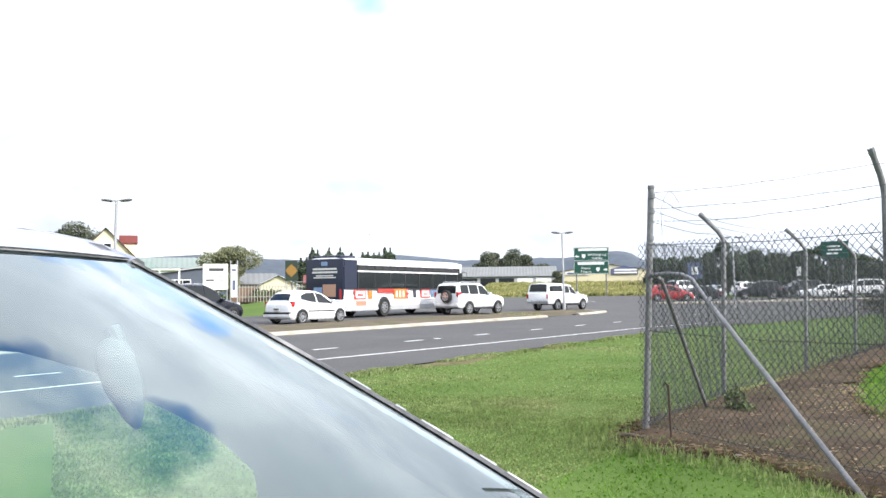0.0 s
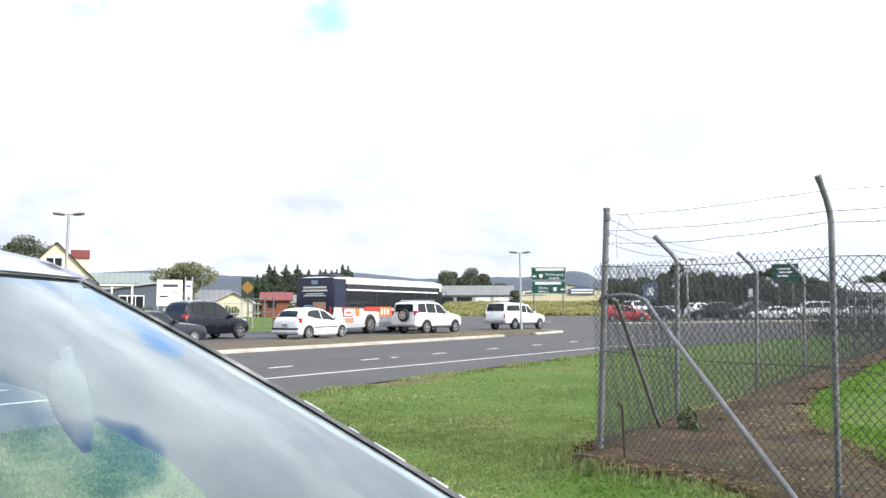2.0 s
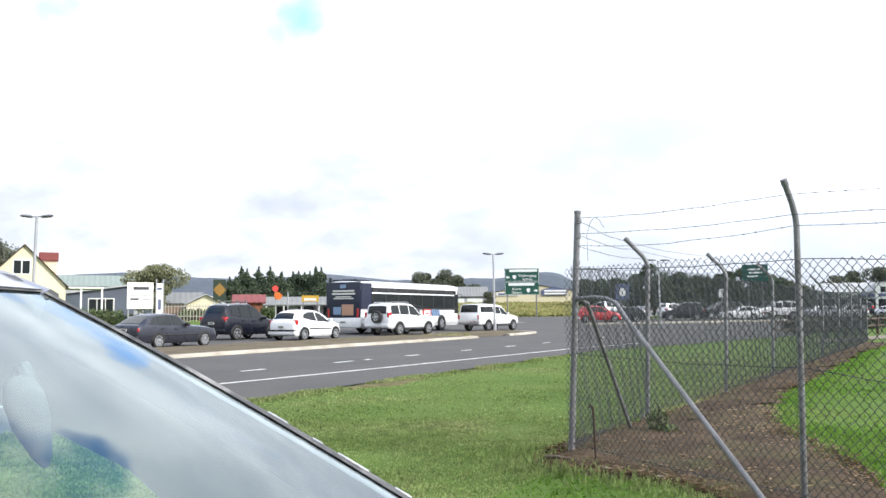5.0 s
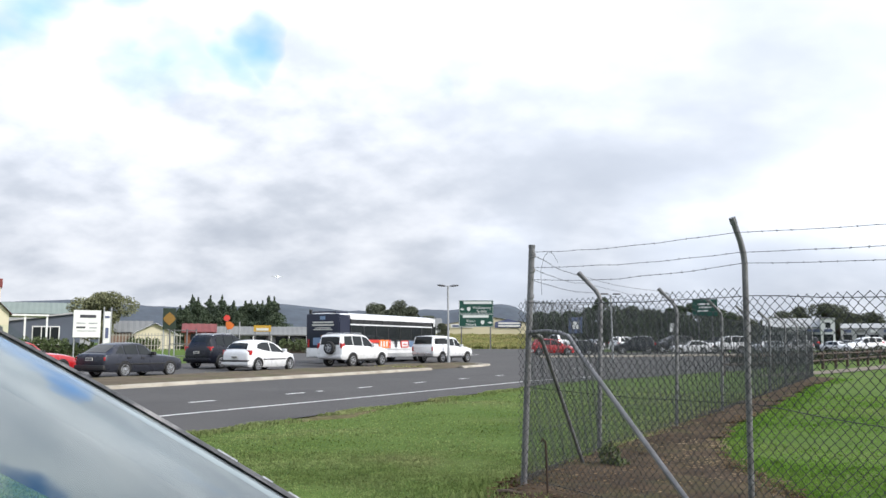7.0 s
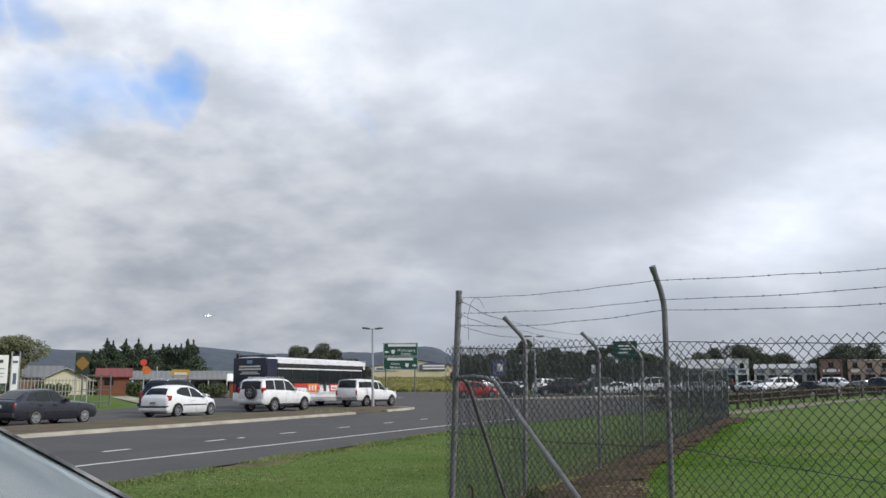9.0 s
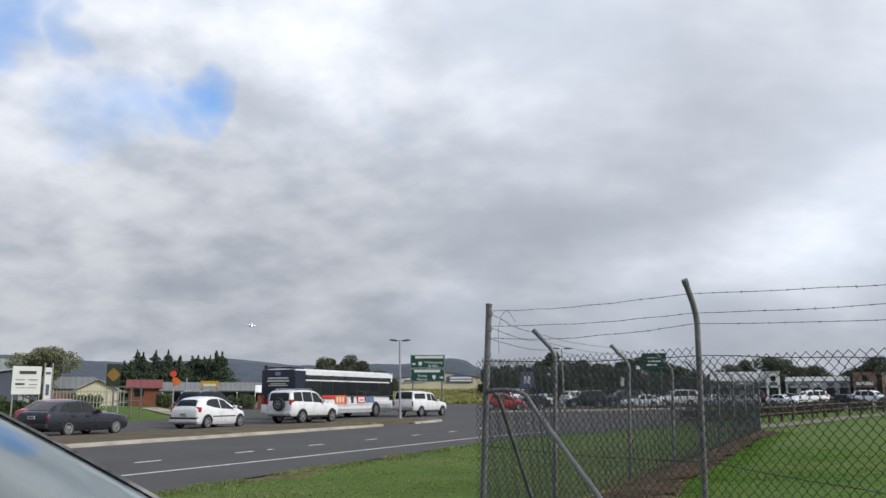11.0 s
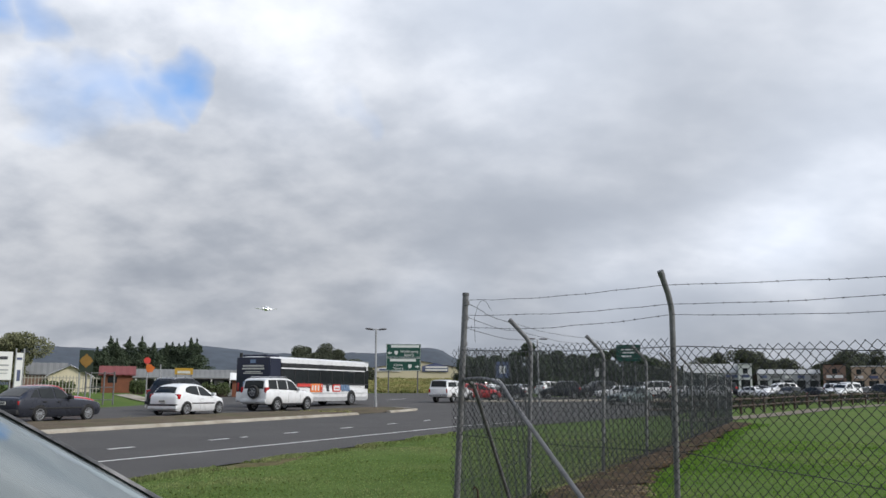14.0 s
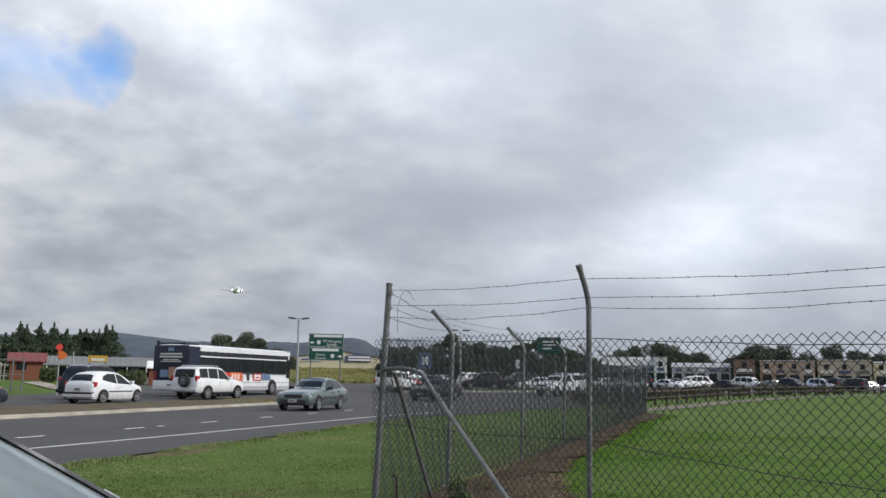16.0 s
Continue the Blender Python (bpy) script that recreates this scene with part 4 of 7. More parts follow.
# stations: x, half width, underside, belt, roof-edge half width, roof-edge z, crown
KINDS = {
    "hatch": dict(wb=2.54, track=1.47, r=0.305, w=1.75, spokes=9, cap=0.72,
        st=[(-0.70, 0.66, 0.36, 0.72, 0.60, 0.78, 0.03), (-0.66, 0.76, 0.27, 0.86, 0.68, 0.90, 0.04), (-0.58, 0.80, 0.22, 0.93, 0.66, 1.00, 0.05), (-0.36, 0.84, 0.2, 0.97, 0.58, 1.27, 0.07), (-0.1, 0.86, 0.2, 0.96, 0.57, 1.37, 0.07), (0.5, 0.87, 0.19, 0.92, 0.58, 1.43, 0.07), (1.0, 0.87, 0.18, 0.89, 0.58, 1.43, 0.06), (1.45, 0.87, 0.18, 0.87, 0.59, 1.35, 0.05), (2.32, 0.865, 0.18, 0.86, 0.70, 0.93, 0.06), (2.7, 0.85, 0.19, 0.8, 0.68, 0.85, 0.06), (2.98, 0.77, 0.2, 0.68, 0.6, 0.74, 0.05), (3.16, 0.64, 0.24, 0.55, 0.46, 0.6, 0.03), (3.24, 0.46, 0.3, 0.46, 0.34, 0.5, 0.02)],
        panes=[[(0.0, 0.32), (0.45, 0.14), (0.98, 0.07), (0.98, 0.9), (0.45, 0.88), (0.12, 0.7)], [(1.06, 0.07), (2.02, 0.07), (1.46, 0.9), (1.06, 0.9)]],
        front=(2.3, 1.35), rear=(-0.6, -0.34), tail=(0.76, 1.0), head=(0.62, 0.8), mirror=(1.95, 0.93), plate=0.66, bumper=WHITE_PAINT, doors=(1.02, 2.25), handles=(1.2,), strip=(0.35, 2.15, 0.56), platedx=-0.03, taildx=0.1, headdx=0.2),
    "wagon4x4": dict(wb=2.79, track=1.58, r=0.375, w=1.88, spokes=6, tw=0.25, cap=0.64,
        st=[(-0.98, 0.84, 0.52, 1.0, 0.76, 1.04, 0.02), (-0.95, 0.9, 0.46, 1.1, 0.75, 1.2, 0.03), (-0.86, 0.92, 0.42, 1.16, 0.72, 1.66, 0.06), (-0.74, 0.93, 0.4, 1.16, 0.71, 1.76, 0.06), (0.4, 0.94, 0.38, 1.14, 0.71, 1.8, 0.06), (1.1, 0.94, 0.38, 1.12, 0.71, 1.79, 0.06), (1.45, 0.94, 0.38, 1.11, 0.71, 1.72, 0.06), (2.25, 0.93, 0.38, 1.1, 0.76, 1.17, 0.06), (2.9, 0.92, 0.4, 1.05, 0.76, 1.1, 0.05), (3.4, 0.88, 0.42, 0.96, 0.72, 1.0, 0.04), (3.55, 0.8, 0.46, 0.84, 0.62, 0.88, 0.03), (3.6, 0.7, 0.52, 0.74, 0.56, 0.78, 0.02)],
        panes=[[(-0.7, 0.1), (0.05, 0.1), (0.05, 0.9), (-0.62, 0.9)], [(0.13, 0.08), (0.95, 0.08), (0.95, 0.9), (0.13, 0.9)], [(1.03, 0.08), (2.02, 0.08), (1.5, 0.9), (1.03, 0.9)]],
        front=(2.24, 1.36), rear=(-0.955, -0.86), tail=(1.0, 1.32), head=(0.84, 1.02), mirror=(1.85, 1.15), plate=0.74, doors=(0.09, 0.99, 2.1), handles=(0.3, 1.15), taildx=0.02, headdx=0.12, tailin=0.78, step=True),
    "crossover": dict(wb=2.6, track=1.55, r=0.34, w=1.8, spokes=5, tw=0.22,
        st=[(-0.86, 0.7, 0.42, 0.8, 0.66, 0.86, 0.02), (-0.8, 0.82, 0.34, 0.96, 0.7, 1.02, 0.04), (-0.66, 0.87, 0.28, 1.06, 0.64, 1.3, 0.05), (-0.42, 0.89, 0.26, 1.08, 0.6, 1.64, 0.06), (0.4, 0.9, 0.25, 1.04, 0.61, 1.72, 0.06), (1.1, 0.9, 0.24, 1.02, 0.61, 1.7, 0.06), (1.5, 0.9, 0.24, 1.0, 0.62, 1.6, 0.05), (2.28, 0.89, 0.25, 0.98, 0.72, 1.06, 0.06), (2.8, 0.87, 0.26, 0.9, 0.7, 0.96, 0.05), (3.2, 0.8, 0.28, 0.78, 0.62, 0.84, 0.04), (3.4, 0.68, 0.34, 0.62, 0.5, 0.68, 0.03)],
        panes=[[(-0.3, 0.25), (0.25, 0.12), (0.25, 0.88), (-0.2, 0.85)], [(0.33, 0.1), (1.0, 0.08), (1.0, 0.9), (0.33, 0.9)], [(1.08, 0.08), (2.02, 0.08), (1.52, 0.88), (1.08, 0.9)]],
        front=(2.27, 1.38), rear=(-0.68, -0.42), tail=(0.9, 1.12), head=(0.72, 0.92), mirror=(1.9, 1.0), plate=0.82, doors=(0.29, 1.04, 2.15), handles=(0.45, 1.2), taildx=0.08, headdx=0.2),
    "sedan": dict(wb=2.45, track=1.44, r=0.3, w=1.68, spokes=12, cap=0.7, tw=0.18,
        st=[(-1.0, 0.72, 0.36, 0.74, 0.62, 0.8, 0.01), (-0.95, 0.79, 0.3, 0.86, 0.68, 0.89, 0.02), (-0.8, 0.82, 0.24, 0.88, 0.66, 0.93, 0.03), (-0.2, 0.84, 0.2, 0.88, 0.56, 1.24, 0.05), (0.15, 0.84, 0.19, 0.87, 0.55, 1.3, 0.05), (0.7, 0.84, 0.19, 0.86, 0.56, 1.32, 0.05), (1.1, 0.84, 0.19, 0.85, 0.56, 1.29, 0.05), (1.75, 0.83, 0.19, 0.84, 0.64, 0.9, 0.05), (2.4, 0.82, 0.2, 0.8, 0.66, 0.84, 0.04), (3.0, 0.79, 0.22, 0.72, 0.64, 0.75, 0.03), (3.2, 0.74, 0.26, 0.62, 0.6, 0.66, 0.02), (3.24, 0.66, 0.34, 0.54, 0.56, 0.58, 0.01)],
        panes=[[(-0.42, 0.2), (0.0, 0.1), (0.0, 0.85), (-0.1, 0.85)], [(0.06, 0.08), (0.72, 0.08), (0.72, 0.9), (0.06, 0.88)], [(0.79, 0.08), (1.55, 0.08), (1.14, 0.88), (0.79, 0.9)]],
        front=(1.73, 1.04), rear=(-0.82, -0.2), tail=(0.66, 0.8), head=(0.58, 0.72), mirror=(1.4, 0.87), plate=0.72, doors=(0.03, 0.76, 1.72), handles=(0.2, 0.92), bumper=TRIM, mirror_mat=TRIM, handle_mat=TRIM, strip=(-0.5, 2.1, 0.52), taildx=0.03, headdx=0.05),
    "ute": dict(wb=3.085, track=1.52, r=0.36, w=1.8, spokes=6, tw=0.24, cap=0.62,
        st=[(-1.1, 0.86, 0.56, 1.06, 0.78, 1.1, 0.01), (-1.08, 0.87, 0.5, 1.1, 0.78, 1.12, 0.02), (-1.06, 0.88, 0.46, 1.12, 0.77, 1.18, 0.02), (-0.92, 0.88, 0.44, 1.12, 0.72, 1.72, 0.05), (-0.1, 0.88, 0.42, 1.12, 0.71, 1.78, 0.05), (0.82, 0.88, 0.4, 1.11, 0.7, 1.76, 0.05), (0.88, 0.88, 0.4, 1.1, 0.66, 1.68, 0.05), (1.6, 0.88, 0.4, 1.08, 0.65, 1.7, 0.05), (1.85, 0.88, 0.4, 1.07, 0.66, 1.64, 0.05), (2.55, 0.87, 0.4, 1.04, 0.7, 1.12, 0.05), (3.2, 0.86, 0.42, 1.0, 0.7, 1.05, 0.05), (3.7, 0.82, 0.44, 0.9, 0.66, 0.94, 0.04), (3.93, 0.72, 0.5, 0.74, 0.56, 0.78, 0.02)],
        panes=[[(-0.85, 0.22), (0.66, 0.22), (0.66, 0.8), (-0.78, 0.8)], [(0.95, 0.1), (1.5, 0.1), (1.5, 0.88), (1.0, 0.88)], [(1.58, 0.1), (2.36, 0.1), (1.9, 0.86), (1.58, 0.88)]],
        front=(2.54, 1.78), rear=(-1.06, -0.92), tail=(0.78, 1.08), head=(0.8, 0.98), mirror=(2.2, 1.1), plate=0.66, bumper=RIM, doors=(0.86, 1.54, 2.45), handles=(1.05, 1.68), taildx=0.0, headdx=0.1, tailin=0.8, step=True),
}

BUS_WHITE = paint("white_bus_paint", (0.76, 0.77, 0.78))
BUS_BLUE = paint("dark_navy_advert_vinyl", (0.02, 0.024, 0.045), 0, 0.35)
AD_RED = paint("red_advert_vinyl", (0.62, 0.045, 0.03), 0, 0.4)
AD_ORANGE = paint("orange_advert_vinyl", (0.8, 0.2, 0.03), 0, 0.4)
AD_BROWN = paint("tan_advert_vinyl", (0.4, 0.22, 0.14), 0, 0.4)
AD_BLUE = paint("blue_stripe_vinyl", (0.16, 0.25, 0.4), 0, 0.4)
BUS_SKIRT = mat("grey_bus_skirt", (0.46, 0.47, 0.48), 0.5, 0.2, 0.1, 2, 40)


def build_bus():
    th = thing("city_bus", on_road(40, 30.05), "white city bus with adverts and a dark navy wrapped rear", "bus")
    W, X0, X1 = 1.25, -3.65, 8.85
    st = [(X0, W - 0.06, 0.42, 1.1, W - 0.12, 2.8, 0.18), (X0 + 0.06, W, 0.36, 1.2, W - 0.03, 2.98, 0.16), (X0 + 1.1, W, 0.34, 1.2, W - 0.02, 3.02, 0.17), (X1 - 0.5, W, 0.34, 1.2, W - 0.02, 3.02, 0.17), (X1 - 0.12, W - 0.02, 0.36, 1.2, W - 0.06, 2.96, 0.14), (X1, W - 0.12, 0.42, 1.15, W - 0.16, 2.6, 0.12)]
    sh = Shell(st)
    part("body", sh.mesh(), BUS_WHITE, th, smooth=35)

    def side_plate(name, x0, x1, z0, z1, material, sg, out=0.012, label="", parent=None):
        y = sg * W
        return part(name, boxed(x0, x1, *sorted((y - sg * 0.03, y + sg * out)), z0, z1), material, parent or th, label)

    # wrapped tail
    wrap = [boxed(X0 - 0.015, X0 + 0.12, -W + 0.04, W - 0.04, 0.95, 3.08, 0.05)]
    part("rear_wrap", wrap[0], BUS_BLUE, th, "dark navy advert on the rear", smooth=40)
    for sg in (-1, 1):
        side_plate("side_wrap", X0 + 0.05, X0 + 1.15, 1.5, 3.02, BUS_BLUE, sg, 0.014, "dark navy advert vinyl")
    part("roof_pod", boxed(X0 + 0.15, X0 + 1.5, -0.9, 0.9, 3.1, 3.26, 0.05), BUS_BLUE, th, smooth=40)
    part("exhaust_stack", boxed(X0 + 0.05, X0 + 0.2, 0.95, 1.1, 2.9, 3.36, 0.02), TRIM, th)
    part("badge_panel", boxed(X0 - 0.03, X0, -0.2, 0.2, 2.72, 2.93), AD_BLUE, th)
    for z, y0, y1, h in ((2.55, -0.8, 0.75, 0.1), (2.38, -0.85, 0.8, 0.1), (2.2, -0.6, 0.55, 0.06), (2.1, -0.75, 0.7, 0.06)):
        part("advert_bar", boxed(X0 - 0.03, X0, y0, y1, z - h / 2, z + h / 2), PLATE, th)
    part("advert_picture", boxed(X0 - 0.028, X0, -0.75, 0.1, 1.1, 1.75), AD_BROWN, th, "tan and blue advert picture")
    part("advert_picture", boxed(X0 - 0.03, X0, 0.15, 0.7, 1.15, 1.6), AD_BLUE, th, "tan and blue advert picture")
    part("rear_skirt", boxed(X0 - 0.02, X0 + 0.1, -W + 0.05, W - 0.05, 0.42, 0.94, 0.03), BUS_WHITE, th, smooth=40)
    for y in (-1.05, 1.05):
        part("tail_lamp", boxed(X0 - 0.035, X0, y - 0.07, y + 0.07, 1.0, 1.5, 0.01), REDLENS, th, "red tail lamp")
    plate_with_bars(th, X0 - 0.03, 0.7)
    for sg in (-1, 1):
        side_plate("window_band", X0 + 1.2, X1 - 0.45, 1.5, 2.8, DARKGLASS, sg, 0.008, "dark tinted side windows")
        n = 7
        step = (X1 - 0.75 - (X0 + 1.25)) / n
        for i in range(n + 1):
            x = X0 + 1.25 + i * step
            side_plate("window_post", x - 0.035, x + 0.035, 1.5, 2.8, TRIM, sg, 0.022)
        for i in range(n):
            x = X0 + 1.25 + i * step
            side_plate("vent_window", x + 0.06, x + step / 2 - 0.03, 2.52, 2.74, TRIM, sg, 0.016)
            side_plate("vent_window", x + step / 2 + 0.03, x + step - 0.06, 2.52, 2.74, TRIM, sg, 0.016)
        side_plate("vent_rail", X0 + 1.2, X1 - 0.7, 2.4, 2.48, BUS_WHITE, sg, 0.026)
        side_plate("gutter", X0 + 1.15, X1 - 0.2, 2.76, 3.04, BUS_WHITE, sg, 0.012)
        side_plate("belt_rail", X0 + 1.15, X1 - 0.1, 1.46, 1.53, TRIM, sg, 0.018)
        for x0, x1 in ((X0 + 0.1, -0.62), (0.62, 5.68), (6.92, X1 - 0.3)):
            side_plate("skirt", x0, x1, 0.36, 0.62, BUS_SKIRT, sg, 0.016)
            side_plate("rub_strip", x0, x1, 0.86, 0.9, BUS_SKIRT, sg, 0.02)
    # adverts along the kerb-far flank
    y = -W
    for x0, x1, z0, z1, m in ((-2.75, -1.75, 0.95, 1.46, AD_RED), (-1.5, -1.15, 0.98, 1.4, AD_ORANGE), (-0.6, 0.95, 1.3, 1.5, AD_RED), (0.95, 2.15, 0.95, 1.5, AD_ORANGE), (2.15, 2.4, 0.95, 1.5, AD_RED), (3.75, 4.75, 0.98, 1.46, AD_RED)):
        p = side_plate("advert_panel", x0, x1, z0, z1, m, -1, 0.02)
        if m is AD_RED and z0 < 1:
            part("advert_bar", boxed(x0 + 0.1, x1 - 0.1, y - 0.028, y, z0 + 0.07, z1 - 0.07), BUS_WHITE, p)
            part("advert_bar", boxed(x0 + 0.25, x1 - 0.25, y - 0.034, y, z0 + 0.18, z1 - 0.22), AD_RED, p)
    for x in (1.1, 1.45, 1.8):
        side_plate("advert_bar", x, x + 0.16, 1.05, 1.4, BUS_WHITE, -1, 0.03)
    side_plate("advert_figure", 3.0, 3.25, 1.0, 1.44, BAR, -1, 0.02, "dark picture on the advert")
    for i in range(4):
        bm = prism(bmesh.new(), [(0, 0), (0.22, 0), (0.02, 0.42), (-0.2, 0.42)], 0, 0.03)
        part("blue_stripe", bm, AD_BLUE, th, at=Matrix.Translation((4.95 + i * 0.3, -W - 0.005, 1.02)) @ Matrix.Rotation(math.pi / 2, 4, "X"))
    part("side_vent", boxed(-2.6, -1.7, -W - 0.015, -W, 0.62, 0.86), AD_BROWN, th)
    part("front_door_glass", boxed(X1 - 0.5, X1 - 0.1, -W - 0.012, -W + 0.1, 1.2, 2.5), DARKGLASS, th)
    part("windscreen", boxed(X1 - 0.1, X1 + 0.012, -W + 0.18, W - 0.18, 1.25, 2.55, 0.02), DARKGLASS, th)
    bwb = 6.3
    for x in (0, bwb):
        arch(th, sh, x, 0.5)
    whs = wheels(th, [(0, -1.13), (0, 1.13), (bwb, -1.13), (bwb, 1.13)], 0.5, 0.32, 8, 0.6)
    for sg in (-1, 1):
        part("mirror_arm", tube(bmesh.new(), [(X1 - 0.1, sg * (W - 0.1), 2.6), (X1 + 0.3, sg * (W + 0.1), 2.5), (X1 + 0.3, sg * (W + 0.12), 2.2)], 0.02), TRIM, th)
    return th, whs

# ---- chain-link security fence with barbed wire on cranked posts ----
CORNER = Vector((1.956, 8.392, 0))


def mesh_panel(a, b, top, bottom=0.06, cell=0.062, wire=0.0026):
    """Woven diamond mesh between two posts: each wire a zigzag bar, every other one crossing in front."""
    d = b - a
    length = math.hypot(d.x, d.y)
    ux, uy = d.x / length, d.y / length
    px, py = -uy, ux
    verts, faces = [], []
    count = int(length / cell)
    rows = int((top - bottom) / cell)
    for i in range(count + 1):
        # each wire zigzags between column i and i + 1
        pts = []
        for k in range(rows + 1):
            side = (k + i) % 2
            sag = 0.012 * math.sin(i * 0.7 + k * 0.3) + 0.02 * math.sin(i * 0.09) * math.sin(math.pi * k / rows)
            t = (i + side) * length / (count + 1) + 0.004 * math.sin(k * 1.7 + i)
            off = sag * 0.6 - 0.04 + (0.004 if side else -0.004)
            z = bottom + k * cell + d.z * t / length + a.z
            pts.append((a.x + ux * t + px * off, a.y + uy * t + py * off, z))
        for p, q in zip(pts, pts[1:]):
            n = len(verts)
            du, dz = (q[0] - p[0]) * ux + (q[1] - p[1]) * uy, q[2] - p[2]
            l = math.hypot(du, dz)
            cu, cz = -dz / l * wire, du / l * wire
            for c in (p, q):
                verts.append((c[0] + px * wire, c[1] + py * wire, c[2]))
                verts.append((c[0] + ux * cu - px * wire * 0.5, c[1] + uy * cu - py * wire * 0.5, c[2] + cz))
                verts.append((c[0] - ux * cu - px * wire * 0.5, c[1] - uy * cu - py * wire * 0.5, c[2] - cz))
            faces += [(n, n + 1, n + 4, n + 3), (n + 1, n + 2, n + 5, n + 4), (n + 2, n, n + 3, n + 5)]
    me = bpy.data.meshes.new("chain_link")
    me.from_pydata(verts, [], faces)
    me.materials.append(WIRE)
    return me


def wire_run(pts, r=0.003, sag=0.02, barbs=0.0, seed=0):
    """Strand between points with a sag, and barbs at even steps."""
    rnd = random.Random(seed)
    bm, strand = bmesh.new(), []
    for a, b in zip(pts, pts[1:]):
        a, b = Vector(a), Vector(b)
        line = [a.lerp(b, k / 10) - Vector((0, 0, sag * math.sin(math.pi * k / 10) + 0.006 * rnd.uniform(-1, 1))) for k in range(11)]
        line[0], line[-1] = a, b
        strand += line if not strand else line[1:]
        if barbs:
            n = int((b - a).length / barbs)
            for k in range(1, n):
                f = k / n * 10
                p = line[int(f)].lerp(line[min(10, int(f) + 1)], f - int(f))
                for _ in range(2):
                    v = Vector((rnd.uniform(-1, 1), rnd.uniform(-1, 1), rnd.uniform(-1, 1))).normalized() * 0.0095
                    tube(bm, [p - v, p + v], r * 0.8, 3, cap=False)
    return tube(bm, strand, r, 4, cap=False)


def cranked_post(th, foot, lean, arm_dir, h=2.0, arm=0.42, r=0.026, rise=0.75):
    """Pipe post that bends over at the top towards arm_dir; returns points along the arm."""
    p0 = Vector(foot) - Vector((0, 0, 0.15))
    p1 = Vector(foot) + Vector((lean[0] * h, lean[1] * h, h))
    dirv = Vector((arm_dir[0], arm_dir[1], rise)).normalized()
    tip = p1 + dirv * arm
    elbow = [p1 + Vector((0, 0, -0.08)), p1 - Vector((0, 0, 0.03)) + dirv * 0.02, p1 + dirv * 0.09]
    post = part("post", tube(bmesh.new(), [p0, *elbow, tip], r, 10), GALV, th, smooth=50)
    part("cap", tube(bmesh.new(), [tip - dirv * 0.02, tip + dirv * 0.03], r * 1.15, 10), GALV, post)
    return [p1 + dirv * arm * f for f in (0.12, 0.52, 0.93)], p1


def mid(a, b, f=0.5):
    return a.lerp(b, f)


